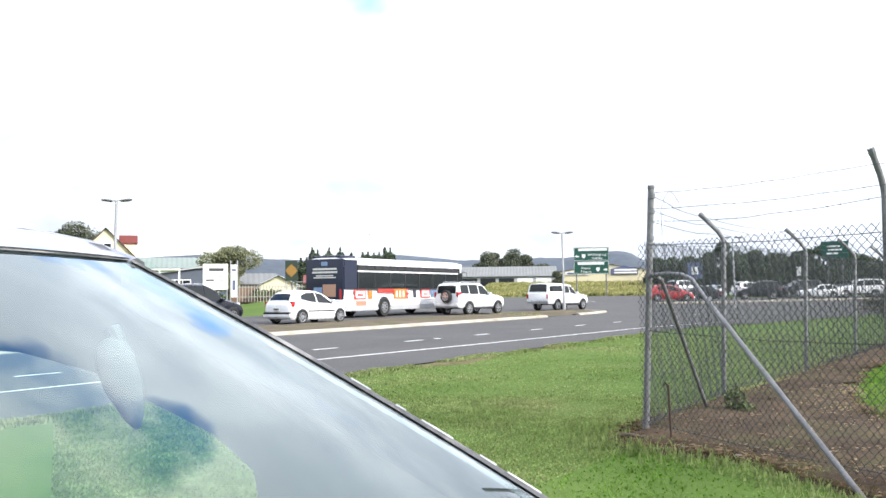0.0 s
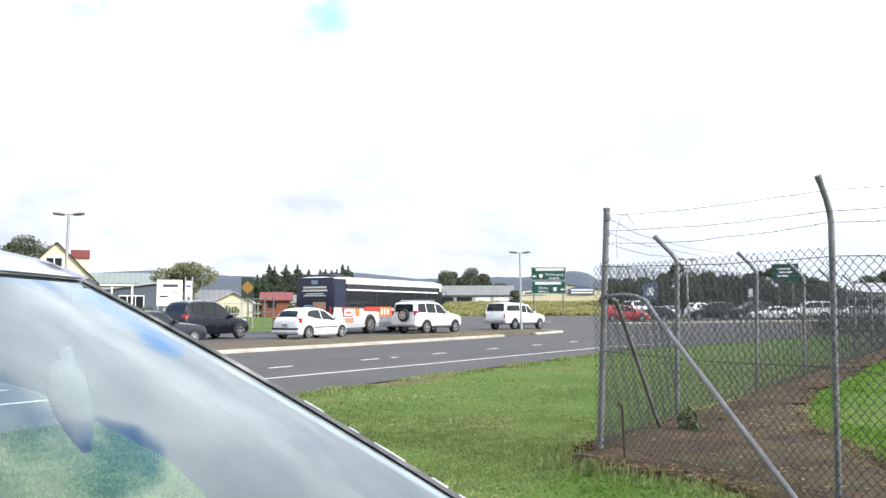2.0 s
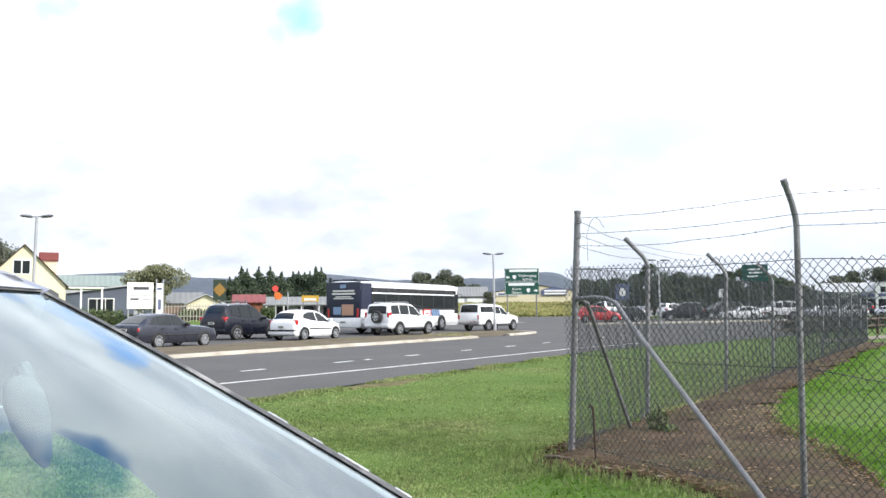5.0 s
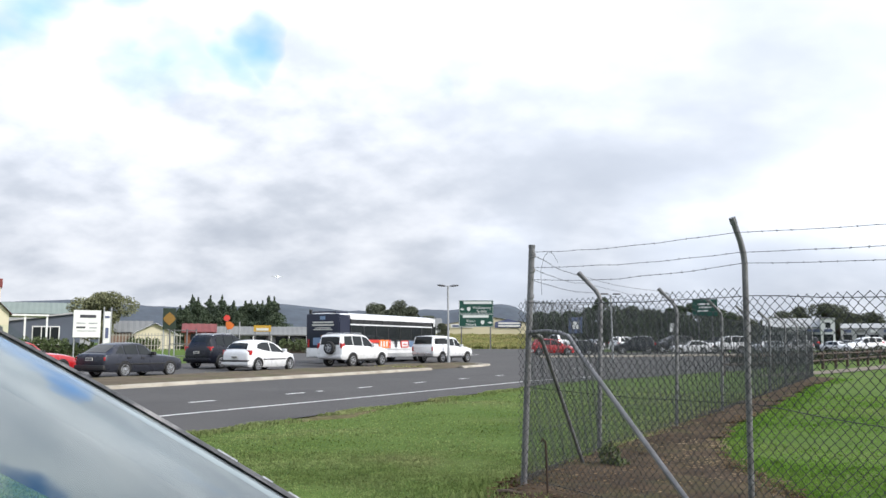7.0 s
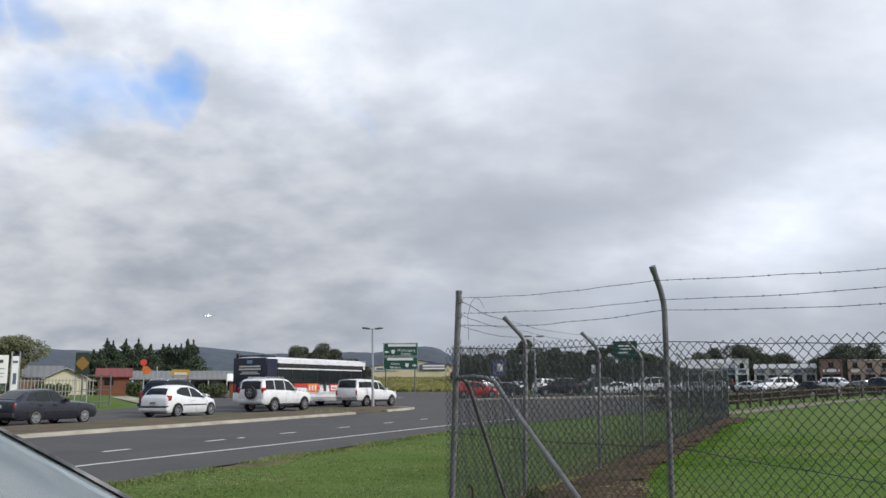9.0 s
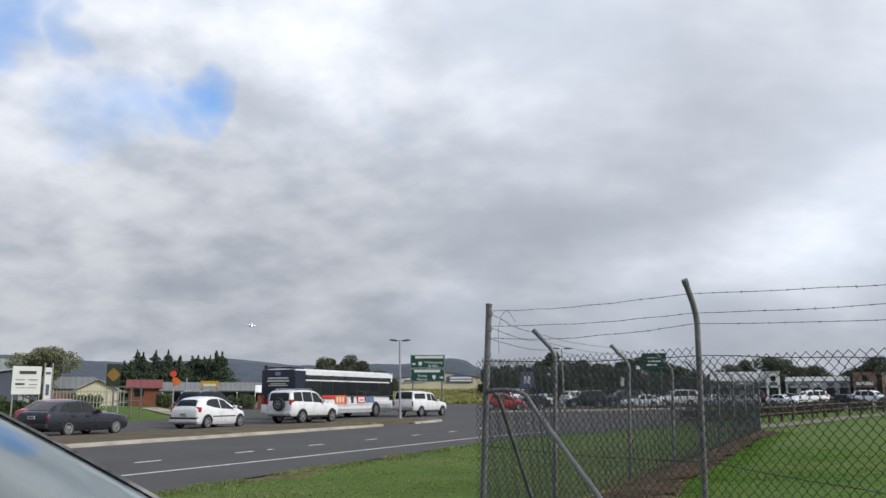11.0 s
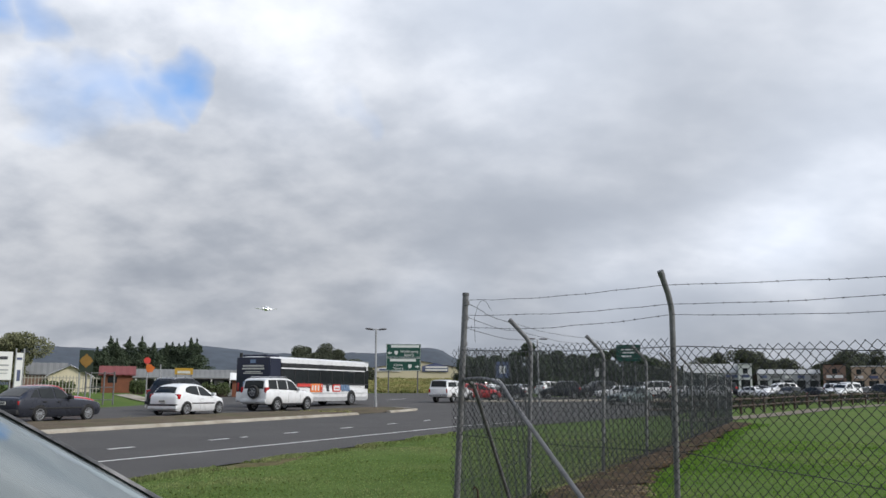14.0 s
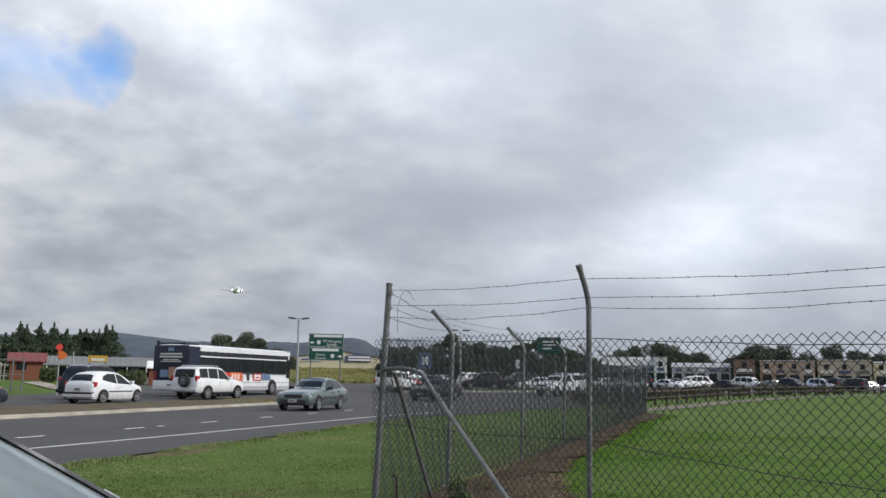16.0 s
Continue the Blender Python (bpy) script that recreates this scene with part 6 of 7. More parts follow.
def build_near_car():
    th = thing("parked_car", pose(0.026, 0.835, 0, 0, 0, -21.8), "silver parked car with a sky-reflecting windscreen", "car")
    us = [i / 12 - 1 for i in range(25)]
    vs = [i / 12 for i in range(13)]
    ws = part("windscreen", sheet(bmesh.new(), [[screen_point(u, v) for u in us] for v in vs]), CLEAR, th, "raked greenish windscreen", smooth=60)
    # black surround along each edge, and chrome pieces shaped as its broken glints
    for sg in (-1, 1):
        bm = sheet(bmesh.new(), [[screen_point(sg * (1 - 0.0) + sg * o, v, h) for o, h in ((-0.006 - 0.022 * (1 - v), 0.002), (0.0, 0.006), (0.008 + 0.014 * (1 - v), 0.005), (0.014 + 0.018 * (1 - v), -0.012))] for v in vs])
        part("screen_trim", bm, RUBBER, th, "weathered grey screen rubber", smooth=50)
        rnd = random.Random(3)
        for v0, v1 in ((0.03, 0.06), (0.08, 0.11), (0.14, 0.2), (0.22, 0.25), (0.3, 0.36), (0.39, 0.41), (0.46, 0.5)):
            bm = sheet(bmesh.new(), [[screen_point(sg * (1 + o + 0.006 * (1 - v)), v, h) for o, h in ((-0.003, 0.006), (0.0, 0.0085), (0.004, 0.006))] for v in np.linspace(v0, v1, 4)])
            part("chrome_glint", bm, CHROME, th, "thin worn chrome strip piece shaped as a glint", smooth=50)
        bm = sheet(bmesh.new(), [[screen_point(sg * (1 + o), v, h) for o, h in ((0.0, -0.05), (0.006, -0.018), (0.018 + 0.09 * (1 - v) ** 1.5, -0.012), (0.03 + 0.16 * (1 - v) ** 1.5, -0.024), (0.028 + 0.14 * (1 - v) ** 1.5, -0.06), (0.01, -0.09), (0.0, -0.05))] for v in vs])
        part("roof_pillar", bm, NEAR_PAINT, th, "painted windscreen pillar", smooth=50)
    bm = sheet(bmesh.new(), [[screen_point(u, 1 + o, h) for u in us] for o, h in ((-0.006, 0.002), (-0.002, 0.004), (0.002, 0.003))])
    part("screen_trim", bm, RUBBER, th, "weathered grey screen rubber", smooth=50)
    # roof with thickness
    def roof(x, u, z=0.0):
        f = (-0.86 - x) / 2.2
        e = screen_point(u, 1.0)
        return (e[0] + 0.005 + (x + 0.87), e[1] * (1 + 0.05 * math.sin(math.pi * min(1, f))), e[2] + 0.062 * (1 - math.exp(-f * 2.2 / 0.16)) + 0.05 * math.sin(math.pi * min(1, f * 0.85)) + z * min(1, f * 10))
    xs = [-0.87 - 0.11 * i for i in range(14)]
    bm = sheet(bmesh.new(), [[roof(x, u) for u in us] for x in xs])
    part("roof", bm, NEAR_PAINT, th, smooth=60)
    part("roof_lining", sheet(bmesh.new(), [[roof(x, u, -0.035) for u in us] for x in xs]), LINING, th, smooth=60)
    # lower body: bonnet, wings, doors, tail
    st = [(-3.1, 0.72, 0.3, 0.8, 0.66, 0.86, 0.02), (-2.95, 0.8, 0.24, 0.9, 0.7, 0.96, 0.03), (-2.4, 0.84, 0.2, 0.84, 0.72, 0.86, -0.3), (-0.25, 0.85, 0.19, 0.83, 0.74, 0.85, -0.3), (0.04, 0.85, 0.19, 0.89, 0.72, 0.925, 0.03), (0.5, 0.84, 0.2, 0.85, 0.7, 0.88, 0.05), (0.95, 0.81, 0.2, 0.76, 0.66, 0.79, 0.05), (1.15, 0.74, 0.22, 0.64, 0.6, 0.68, 0.04), (1.25, 0.62, 0.28, 0.55, 0.5, 0.58, 0.02)]
    sh = Shell(st)
    part("body", sh.mesh(), NEAR_PAINT, th, "silver bonnet, wings and doors", smooth=40)
    for x in (-2.2, 0.45):
        arch(th, sh, x, 0.3)
    wheels(th, [(-2.2, -0.74), (-2.2, 0.74), (0.45, -0.74), (0.45, 0.74)], 0.3, 0.2)
    # cabin
    part("dashboard", boxed(-0.4, 0.02, -0.68, 0.68, 0.62, 0.86, 0.05), DASH, th, smooth=40)
    part("steering_wheel", lathe(bmesh.new(), ((0.17, -0.015), (0.19, -0.015), (0.19, 0.015), (0.17, 0.015)), 20), DASH, th, at=pose(-0.55, -0.33, 0.85, 0, -65, 0), smooth=50)
    bm = lathe(bmesh.new(), ((0.006, -0.1), (0.02, -0.08), (0.04, -0.02), (0.042, 0.03), (0.03, 0.06), (0.012, 0.07)), 14)
    bmesh.ops.scale(bm, vec=(0.36, 0.66, 0.8), verts=bm.verts)
    part("interior_mirror", bm, MIRROR_GREY, th, "grey interior mirror on a stem", at=pose(-0.6, 0.25, 1.238, 18, 0, -40), smooth=40)
    part("mirror_stem", tube(bmesh.new(), [(-0.6, 0.25, 1.27), (-0.605, 0.25, 1.29), (-0.615, 0.25, 1.305)], 0.009, 8, 0.011), MIRROR_GREY, th)
    for y in (-0.35, 0.35):
        part("seat_back", boxed(-1.35, -1.2, y - 0.24, y + 0.24, 0.4, 0.92, 0.06), DASH, th, smooth=40, at=None)
        part("headrest", boxed(-1.36, -1.28, y - 0.12, y + 0.12, 0.94, 1.08, 0.04), DASH, th, smooth=40)
    # inner trim of the pillars and door frames
    for sg in (-1, 1):
        arc = [(-1.75, 1.235), (-1.4, 1.245), (-1.2, 1.235), (-1.02, 1.2), (-0.85, 1.13), (-0.74, 1.085), (-0.66, 1.02), (-0.645, 0.86)]
        upper = [(-1.75, 1.5), (-1.4, 1.5), (-1.15, 1.49), (-0.95, 1.45), (-0.72, 1.32), (-0.5, 1.2), (-0.25, 1.06), (-0.02, 0.9)]
        bm = sheet(bmesh.new(), [[(x, sg * (0.69 - 0.1 * max(0, z - 0.9) / 0.5), z) for x, z in arc], [(x, sg * (0.715 - 0.12 * max(0, z - 0.9) / 0.5), z) for x, z in upper]])
        part("pillar_trim", bm, LINING, th, "grey inner pillar trim", smooth=60)
    # roof rails over the doors, middle and rear pillars
    for sg in (-1, 1):
        rail = [(*roof(x, sg)[:2], roof(x, sg)[2] - 0.03) for x in xs]
        part("roof_rail", tube(bmesh.new(), [(p[0], p[1] + sg * 0.01, p[2]) for p in rail], 0.032, 8), NEAR_PAINT, th, smooth=50)
        part("middle_pillar", tube(bmesh.new(), [(-1.75, sg * 0.77, 0.9), (-1.85, sg * 0.64, 1.45)], 0.04, 8), TRIM, th)
        part("rear_pillar", tube(bmesh.new(), [(-2.65, sg * 0.74, 0.92), (-2.2, sg * 0.64, 1.44)], 0.07, 8), NEAR_PAINT, th)
        bm = sheet(bmesh.new(), [[(-1.72, sg * 0.77, 0.84), (-0.1, sg * 0.77, 0.84)], [(-1.82, sg * 0.66, 1.42), (-0.9, sg * 0.66, 1.42)]])
        part("door_glass", bm, DOORGLASS, th)
    rear = [roof(xs[-1], u) for u in us]
    part("rear_window", sheet(bmesh.new(), [rear, [(-2.7, u * 0.7, 0.9) for u in us]]), DOORGLASS, th, "sloping rear window")
    # wipers parked on the cowl
    for y0, y1 in ((-0.3, 0.28), (0.05, 0.64)):
        a = [screen_point(y0 / 0.72 + (y1 - y0) / 0.72 * f, 0.03 + 0.02 * f, 0.012) for f in (0, 0.33, 0.66, 1)]
        part("wiper", tube(bmesh.new(), a, 0.008, 6), TRIM, th)

build_ground()
build_roads()
build_marks()
build_median()
build_soil()

# ---- queue and traffic ----
hatch, hatch_wheels = car("hatchback", "hatch", WHITE_PAINT, on_road(33, 27.0), "white three-door hatchback with dark windows waiting in the queue")
suv, suv_wheels = car("off_road_wagon", "wagon4x4", WHITE_PAINT, on_road(42, 27.1), "white off-road wagon with a spare wheel on its back door")
ute, ute_wheels = car("pickup_truck", "ute", WHITE_PAINT, on_road(53, 27.1), "white crew-cab pickup with a white canopy", cat="pickup")
grey, grey_wheels = car("liftback_car", "sedan", GREY_PAINT, on_road(24.5, 26.8), "dark grey older liftback car with silver wheels")
black, black_wheels = car("crossover_car", "crossover", BLACK_PAINT, on_road(37, 30.6), "dark blue-black crossover with red tail lamps")
red, red_wheels = car("red_car", "sedan", RED_PAINT, on_road(28, 30.4), "red sedan behind the waiting cars")
green, green_wheels = car("green_sedan", "sedan", GREEN_PAINT, on_road(33, 16.5, 180), "grey-green older sedan driving along the near lane")
dark, dark_wheels = car("dark_sedan", "sedan", BLACK_PAINT, on_road(50, 16.5, 180), "dark sedan coming round the junction")
van, van_wheels = car("white_pickup", "ute", WHITE_PAINT, on_road(60, 16.5, 180), "white pickup coming round the junction", cat="pickup")
bus, bus_wheels = build_bus()

# spare wheel on the wagon, roof rails
SPARE = wheel_meshes(0.36, 0.22, 6, 0.64)
sp = part("spare_wheel", SPARE[0], TYRE, suv, at=pose(-1.12, -0.12, 1.06, 0, 0, 90))
part("rim", SPARE[1], RIM, sp)
for y in (-0.62, 0.62):
    part("roof_rail", tube(bmesh.new(), [(-0.5, y, 1.84), (-0.4, y, 1.9), (1.1, y, 1.9), (1.2, y, 1.82)], 0.02, 6), RIM, suv)

build_near_car()
build_grass()
build_fence()
pole_lamp(51.54, 24.74, -0.012, 4.97, 0.43)
pole_lamp(25.57, 36.13, 0.022, 5.72, 0.46)
build_sign()

# ---- buildings ----
def deg_place(az, d, turn=0.0):
    x, y = far_at(az, d)
    return pose(x, y, land(x, y), 0, 0, -az + turn)


x, y = far_at(-21.45, 70)
house = gable("gable_house", x, y, 21, 5.3, 9, 3.2, 5.95, CREAM, RED_ROOF, "cream gabled house with a red dormer roof", along="y", windows=((-0.15, 3.9, 1.15, 1.05),), cat="house", eave=0.2)
part("dormer", boxed(1.0, 2.1, -2.6, -0.4, 3.2, 5.05), CREAM, house)
part("dormer_roof", boxed(0.9, 2.2, -2.75, -0.3, 5.0, 5.6, 0.05), RED_ROOF, house, "red corrugated dormer roof")
part("finial", tube(bmesh.new(), [(0, -4.6, 5.9), (0, -4.6, 6.5)], 0.03, 6), WHITE_WALL, house)
ver = part("verandah_roof", boxed(2.6, 5.2, -3.6, 1.0, 3.0, 3.12), WHITE_WALL, house, "white verandah roof")
for px_ in (3.7, 5.1):
    part("verandah_post", boxed(px_ - 0.06, px_ + 0.06, -3.55, -3.43, 0, 3.0), WHITE_WALL, ver)
x, y = far_at(-17.3, 79)
shed = thing("slate_shed", pose(x, y, land(x, y) - 0.05, 0, 0, 17), "slate blue clad workshop with a sloping roof and white framed window", "building")
bm = bmesh.new()
front_ = [bm.verts.new(p) for p in ((-2.7, -4, 0), (2.75, -4, 0), (2.75, -4, 3.5), (-2.7, -4, 2.75))]
back_ = [bm.verts.new(p) for p in ((-2.7, 4, 0), (2.75, 4, 0), (2.75, 4, 3.5), (-2.7, 4, 2.75))]
bm.faces.new(front_)
bm.faces.new(back_[::-1])
for i in range(4):
    bm.faces.new((front_[i], back_[i], back_[(i + 1) % 4], front_[(i + 1) % 4]))
part("wall", bm, BLUE_WALL, shed)
part("roof", sheet(bmesh.new(), [[(-2.95 + 0.11 * k, e, 2.76 + 0.015 * k + (0.025 if k % 2 else 0.0)) for k in range(54)] for e in (-4.2, 4.2)]), GREY_ROOF, shed)
part("fascia", boxed(-2.95, 2.95, -4.24, -4.2, -0.1, 0.03, m=Matrix.Translation((0, 0, 3.14)) @ Matrix.Rotation(-0.136, 4, "Y")), GREY_WALL, shed)
frame_ = part("window", boxed(-0.75, 1.25, -4.05, -3.95, 0.85, 2.35), WHITE_WALL, shed, "white framed window")
for q in range(3):
    part("pane", boxed(-0.68 + 0.64 * q, -0.11 + 0.64 * q, -4.07, -4.0, 0.93, 2.27), DARKGLASS, frame_)
x, y = far_at(-17.3, 96)
gable("green_roofed_hall", x, y, 17, 8.6, 9, 3.7, 4.9, GREY_WALL, GREEN_ROOF, "long hall with a pale green roof", along="x")
x, y = far_at(-10.9, 84)
wh = gable("white_gabled_house", x, y, 12, 3.4, 7, 1.85, 2.7, CREAM, WHITE_WALL, "small cream house with a white gabled roof", along="y", cat="house")
x, y = far_at(-12.6, 87)
gable("brick_cottage", x, y, 12, 4.4, 5, 2.0, 3.0, BRICK, GREY_ROOF, "low brown brick cottage with a grey roof", along="x", cat="house", windows=((1.0, 0.8, 1.0, 0.9),))
x, y = far_at(-8.15, 76)
hut = gable("timber_hut", x, y, 8, 2.35, 2.6, 1.5, 2.1, BROWN_WALL, RED_ROOF, "small red-brown timber hut with a dark red roof", along="x", cat="hut")
part("window", boxed(-0.7, 0.0, -1.36, -1.25, 0.8, 1.3), DARKGLASS, hut, "dark hut window")
for zz in np.arange(0.1, 1.3, 0.24):
    part("weatherboard", boxed(-1.17, 1.17, -1.325, -1.29, zz, zz + 0.215), BROWN_WALL, hut)
x, y = far_at(-3.6, 94)
low = gable("low_shopfront", x, y, 4, 11.6, 6, 1.75, 2.65, GREY_WALL, GREY_ROOF, "low grey roofed building with an open verandah", along="x")
for k in range(7):
    part("verandah_post", boxed(-5.5 + k * 1.8, -5.4 + k * 1.8, -3.9, -3.8, 0, 1.8), WHITE_WALL, low)
part("verandah_beam", boxed(-5.7, 5.7, -3.95, -2.9, 1.74, 1.84), GREY_ROOF, low)
for k in range(4):
    part("window", boxed(-4.8 + k * 2.6, -3.2 + k * 2.6, -3.05, -2.95, 0.7, 1.6), DARKGLASS, low)
x, y = far_at(-0.55, 88)
gable("brick_kiosk", x, y, 1, 1.9, 3, 1.7, 2.3, BROWN_WALL, WHITE_WALL, "small red brick kiosk with a pale roof", along="x")
board = thing("shop_sign", deg_place(-4.2, 88), "yellow and white shop sign board on posts", "sign")
part("board", boxed(-0.85, 0.85, -0.04, 0.04, 2.1, 2.72), YELLOW_SIGN, board)
part("lettering_bar", boxed(-0.6, 0.6, -0.06, -0.03, 2.2, 2.45), PLATE, board)
for px_ in (-0.7, 0.7):
    part("post", boxed(px_ - 0.05, px_ + 0.05, 0, 0.1, 0, 2.2), GALV, board)
# roadside boards
bb = thing("sign_board", deg_place(-14.75, 62, 6), "white two-sided business sign board on posts", "sign")
part("board", boxed(-0.95, 0.75, -0.05, 0.05, 1.55, 3.35, 0.01), WHITE_WALL, bb)
for z0, z1, x0, x1, m in ((2.85, 3.05, -0.55, 0.45, BAR), (2.45, 2.53, -0.75, -0.2, POLE), (2.45, 2.53, 0.0, 0.55, POLE), (2.15, 2.27, -0.75, -0.2, BAR), (2.15, 2.23, 0.05, 0.55, POLE), (1.95, 2.0, -0.7, 0.5, POLE)):
    part("lettering_bar", boxed(x0, x1, -0.065, -0.04, z0, z1), m, bb)
part("side_board", boxed(0.92, 1.45, 0.1, 0.2, 1.0, 3.3, 0.01), WHITE_WALL, bb)
part("lettering_bar", boxed(1.02, 1.32, 0.08, 0.11, 2.85, 3.0), BLUE_SIGN, bb)
part("lettering_bar", boxed(1.08, 1.28, 0.08, 0.11, 1.5, 2.2), BLUE_SIGN, bb)
for px_ in (-0.85, 0.7, 0.95, 1.42):
    part("post", tube(bmesh.new(), [(px_, 0.12, -0.3), (px_, 0.12, 3.3 if px_ < 0.9 else 3.6)], 0.045, 8), POLE, bb)
club = thing("club_sign", deg_place(-10.0, 60) @ pose(0, 0, -0.28), "dark board with an orange-yellow emblem on a post", "sign")
part("board", boxed(-0.42, 0.42, -0.04, 0.04, 2.35, 3.75, 0.01), mat("dark_green_board", (0.02, 0.035, 0.02), 0.5), club)
part("emblem", prism(bmesh.new(), [(0.34 * math.cos(a) * (1 + 0.2 * (k % 4 == 0)), 0.34 * math.sin(a) * (1 + 0.35 * (k % 4 == 0))) for k, a in enumerate(2 * math.pi * j / 16 for j in range(16))], 0, 0.03), mat("faded_orange_emblem", (0.26, 0.14, 0.025), 0.7), club, "orange-yellow round emblem", at=Matrix.Translation((0, -0.04, 3.05)) @ Matrix.Rotation(math.pi / 2, 4, "X"))
for px_ in (-0.36, 0.36):
    part("post", tube(bmesh.new(), [(px_, 0.06, -0.3), (px_, 0.06, 3.7)], 0.04, 8), POLE, club)
flag = thing("flag_sign", deg_place(-6.4, 56), "orange and red roadside arrow sign on a post", "sign")
part("post", tube(bmesh.new(), [(0, 0, -0.3), (-0.03, 0, 3.0)], 0.04, 8), POLE, flag)
part("post", tube(bmesh.new(), [(0.75, 0.3, -0.3), (0.75, 0.3, 2.6)], 0.04, 8), POLE, flag)
part("disc", lathe(bmesh.new(), ((0.01, -0.03), (0.2, -0.03), (0.2, 0.03), (0.01, 0.03)), 16, "y"), AD_RED, flag, "red round sign", at=pose(-0.05, -0.06, 2.82))
part("arrow", prism(bmesh.new(), [(-0.14, 0.24), (0.1, 0.26), (0.38, 0.04), (0.22, -0.22), (-0.03, -0.25), (-0.16, -0.08)], 0, 0.04), ORANGE_SIGN, flag, "orange arrow panel", at=Matrix.Translation((0.05, -0.05, 2.35)) @ Matrix.Rotation(math.pi / 2, 4, "X"))
# picket fence before the cottages
PICKET = mat("weathered_white_picket", (0.42, 0.4, 0.35), 0.9, 0, 0.15, 3, 30)
pick = thing("picket_fence", deg_place(-11.6, 72), "white picket fence before the cottages", "fence")
for k in range(22):
    part("picket", boxed(-2.2 + k * 0.24, -2.14 + k * 0.24, -0.02, 0.02, -0.1, 1.3), PICKET, pick)
for zz in (0.4, 1.2):
    part("rail", boxed(-2.3, 3.1, 0.02, 0.06, zz - 0.1, zz - 0.04), PICKET, pick)
gate = thing("gate_posts", deg_place(-8.9, 60), "grey pipe gate frame beside the drive", "gate")
for px_ in (-1.1, 0.0, 0.6):
    part("post", tube(bmesh.new(), [(px_, 0, -0.2), (px_, 0, 2.1)], 0.05, 8), GALV, gate)
for zz in (0.3, 1.1, 2.0):
    part("rail", tube(bmesh.new(), [(-1.1, 0, zz), (0.6, 0, zz)], 0.03, 6), GALV, gate)
x, y = far_at(4.3, 140)
sheds = gable("grey_sheds", x, y, -5, 15.5, 10, 3.0, 4.6, GREY_WALL, GREY_ROOF, "row of grey industrial sheds with open bays", along="x")
# the first three bays are flat dark panels standing for the shade inside
for k in range(5):
    part("bay_opening", boxed(-7.0 + k * 2.9, -4.6 + k * 2.9, -5.06, -4.9, 0.1, 2.7), DARKGLASS if k < 3 else WHITE_WALL, sheds)
x, y = far_at(10.9, 132)
ysh = gable("yellow_shed", x, y, -11, 13.5, 12, 3.4, 4.45, YELLOW_WALL, GREY_ROOF, "pale yellow clad industrial shed with a blue sign", along="y", eave=0.15)
part("blue_sign", prism(bmesh.new(), [(-1.9, -0.55), (1.9, -0.55), (1.9, 0.25), (0, 0.75), (-1.9, 0.25)], 0, 0.1), BLUE_SIGN, ysh, "blue gabled sign with white lettering", at=Matrix.Translation((2.4, -6.05, 3.45)) @ Matrix.Rotation(math.pi / 2, 4, "X"))
for zz in (3.05, 3.45):
    part("lettering_bar", boxed(1.0, 4.2, -6.22, -6.14, zz, zz + 0.24), WHITE_WALL, ysh)
part("name_board", boxed(1.9, 3.3, -6.12, -6.0, 1.4, 1.85), mat("ochre_board", (0.5, 0.3, 0.06), 0.6), ysh)
for k in range(28):
    part("cladding_rib", boxed(-6.7 + k * 0.48, -6.68 + k * 0.48, -6.012, -5.98, 0.1, 3.3), YELLOW_WALL, ysh)
part("second_sign", boxed(-6.0, -2.6, -6.12, -6.0, 2.9, 3.4), WHITE_WALL, ysh, "white sign with blue lettering")
part("lettering_bar", boxed(-5.7, -2.9, -6.16, -6.1, 3.03, 3.27), BLUE_SIGN, ysh)
PALE_ROOF = mat("pale_grey_sheet_roof", (0.33, 0.34, 0.34), 0.7, 0.0, 0.12, 0.5, 10)
TAN_BRICK = mat("tan_brickwork", (0.48, 0.38, 0.28), 0.9, 0, 0.15, 2, 40)
BRICK_PALE = mat("pale_tan_brickwork", (0.54, 0.46, 0.36), 0.9, 0, 0.15, 2, 40)
for az, d, w, h, m, ridge, lab, nb in ((29.8, 150, 8.6, 3.6, GREY_WALL, 5.1, "grey gabled shed beyond the car park", 3), (31.8, 148, 2.0, 4.9, WHITE_WALL, 5.1, "narrow white walled unit beyond the car park", 1), (34.3, 155, 9.4, 3.5, GREY_WALL, 4.3, "long low grey shed beyond the car park", 5), (36.9, 151, 3.2, 4.9, BRICK, 5.0, "dark brick unit beyond the car park", 1), (39.4, 158, 8.4, 4.7, TAN_BRICK, 4.9, "tan brick shop row beyond the car park", 4), (42.6, 160, 8.0, 4.9, BRICK_PALE, 5.1, "pale tan brick shop row beyond the car park", 3), (45.8, 163, 9.0, 4.6, CREAM, 4.9, "cream shop row beyond the car park", 4), (49.6, 165, 11, 4.4, GREY_WALL, 4.9, "grey shop row beyond the car park", 5)):
    x, y = far_at(az, d)
    st_ = gable("far_store", x, y, -az, w, 10, h, ridge, m, PALE_ROOF, lab, along="x", eave=0.12)
    for k in range(nb):
        x0_, x1_ = -w / 2 + 0.35 + k * w / nb, -w / 2 - 0.3 + (k + 1) * w / nb
        part("shop_window", boxed(x0_, x1_, -5.06, -4.95, 0.3, 2.5), DARKGLASS, st_)
        part("shop_sign", boxed(x0_ + 0.1, x1_ - 0.1, -5.1, -4.98, 2.85, 3.3), (WHITE_WALL, BLUE_SIGN, GREY_ROOF)[(k + int(az)) % 3], st_)
        if h > 4.3:
            part("upper_window", boxed((x0_ + x1_) / 2 - 0.35, (x0_ + x1_) / 2 + 0.35, -5.06, -4.95, 3.5, 4.3), DARKGLASS, st_)

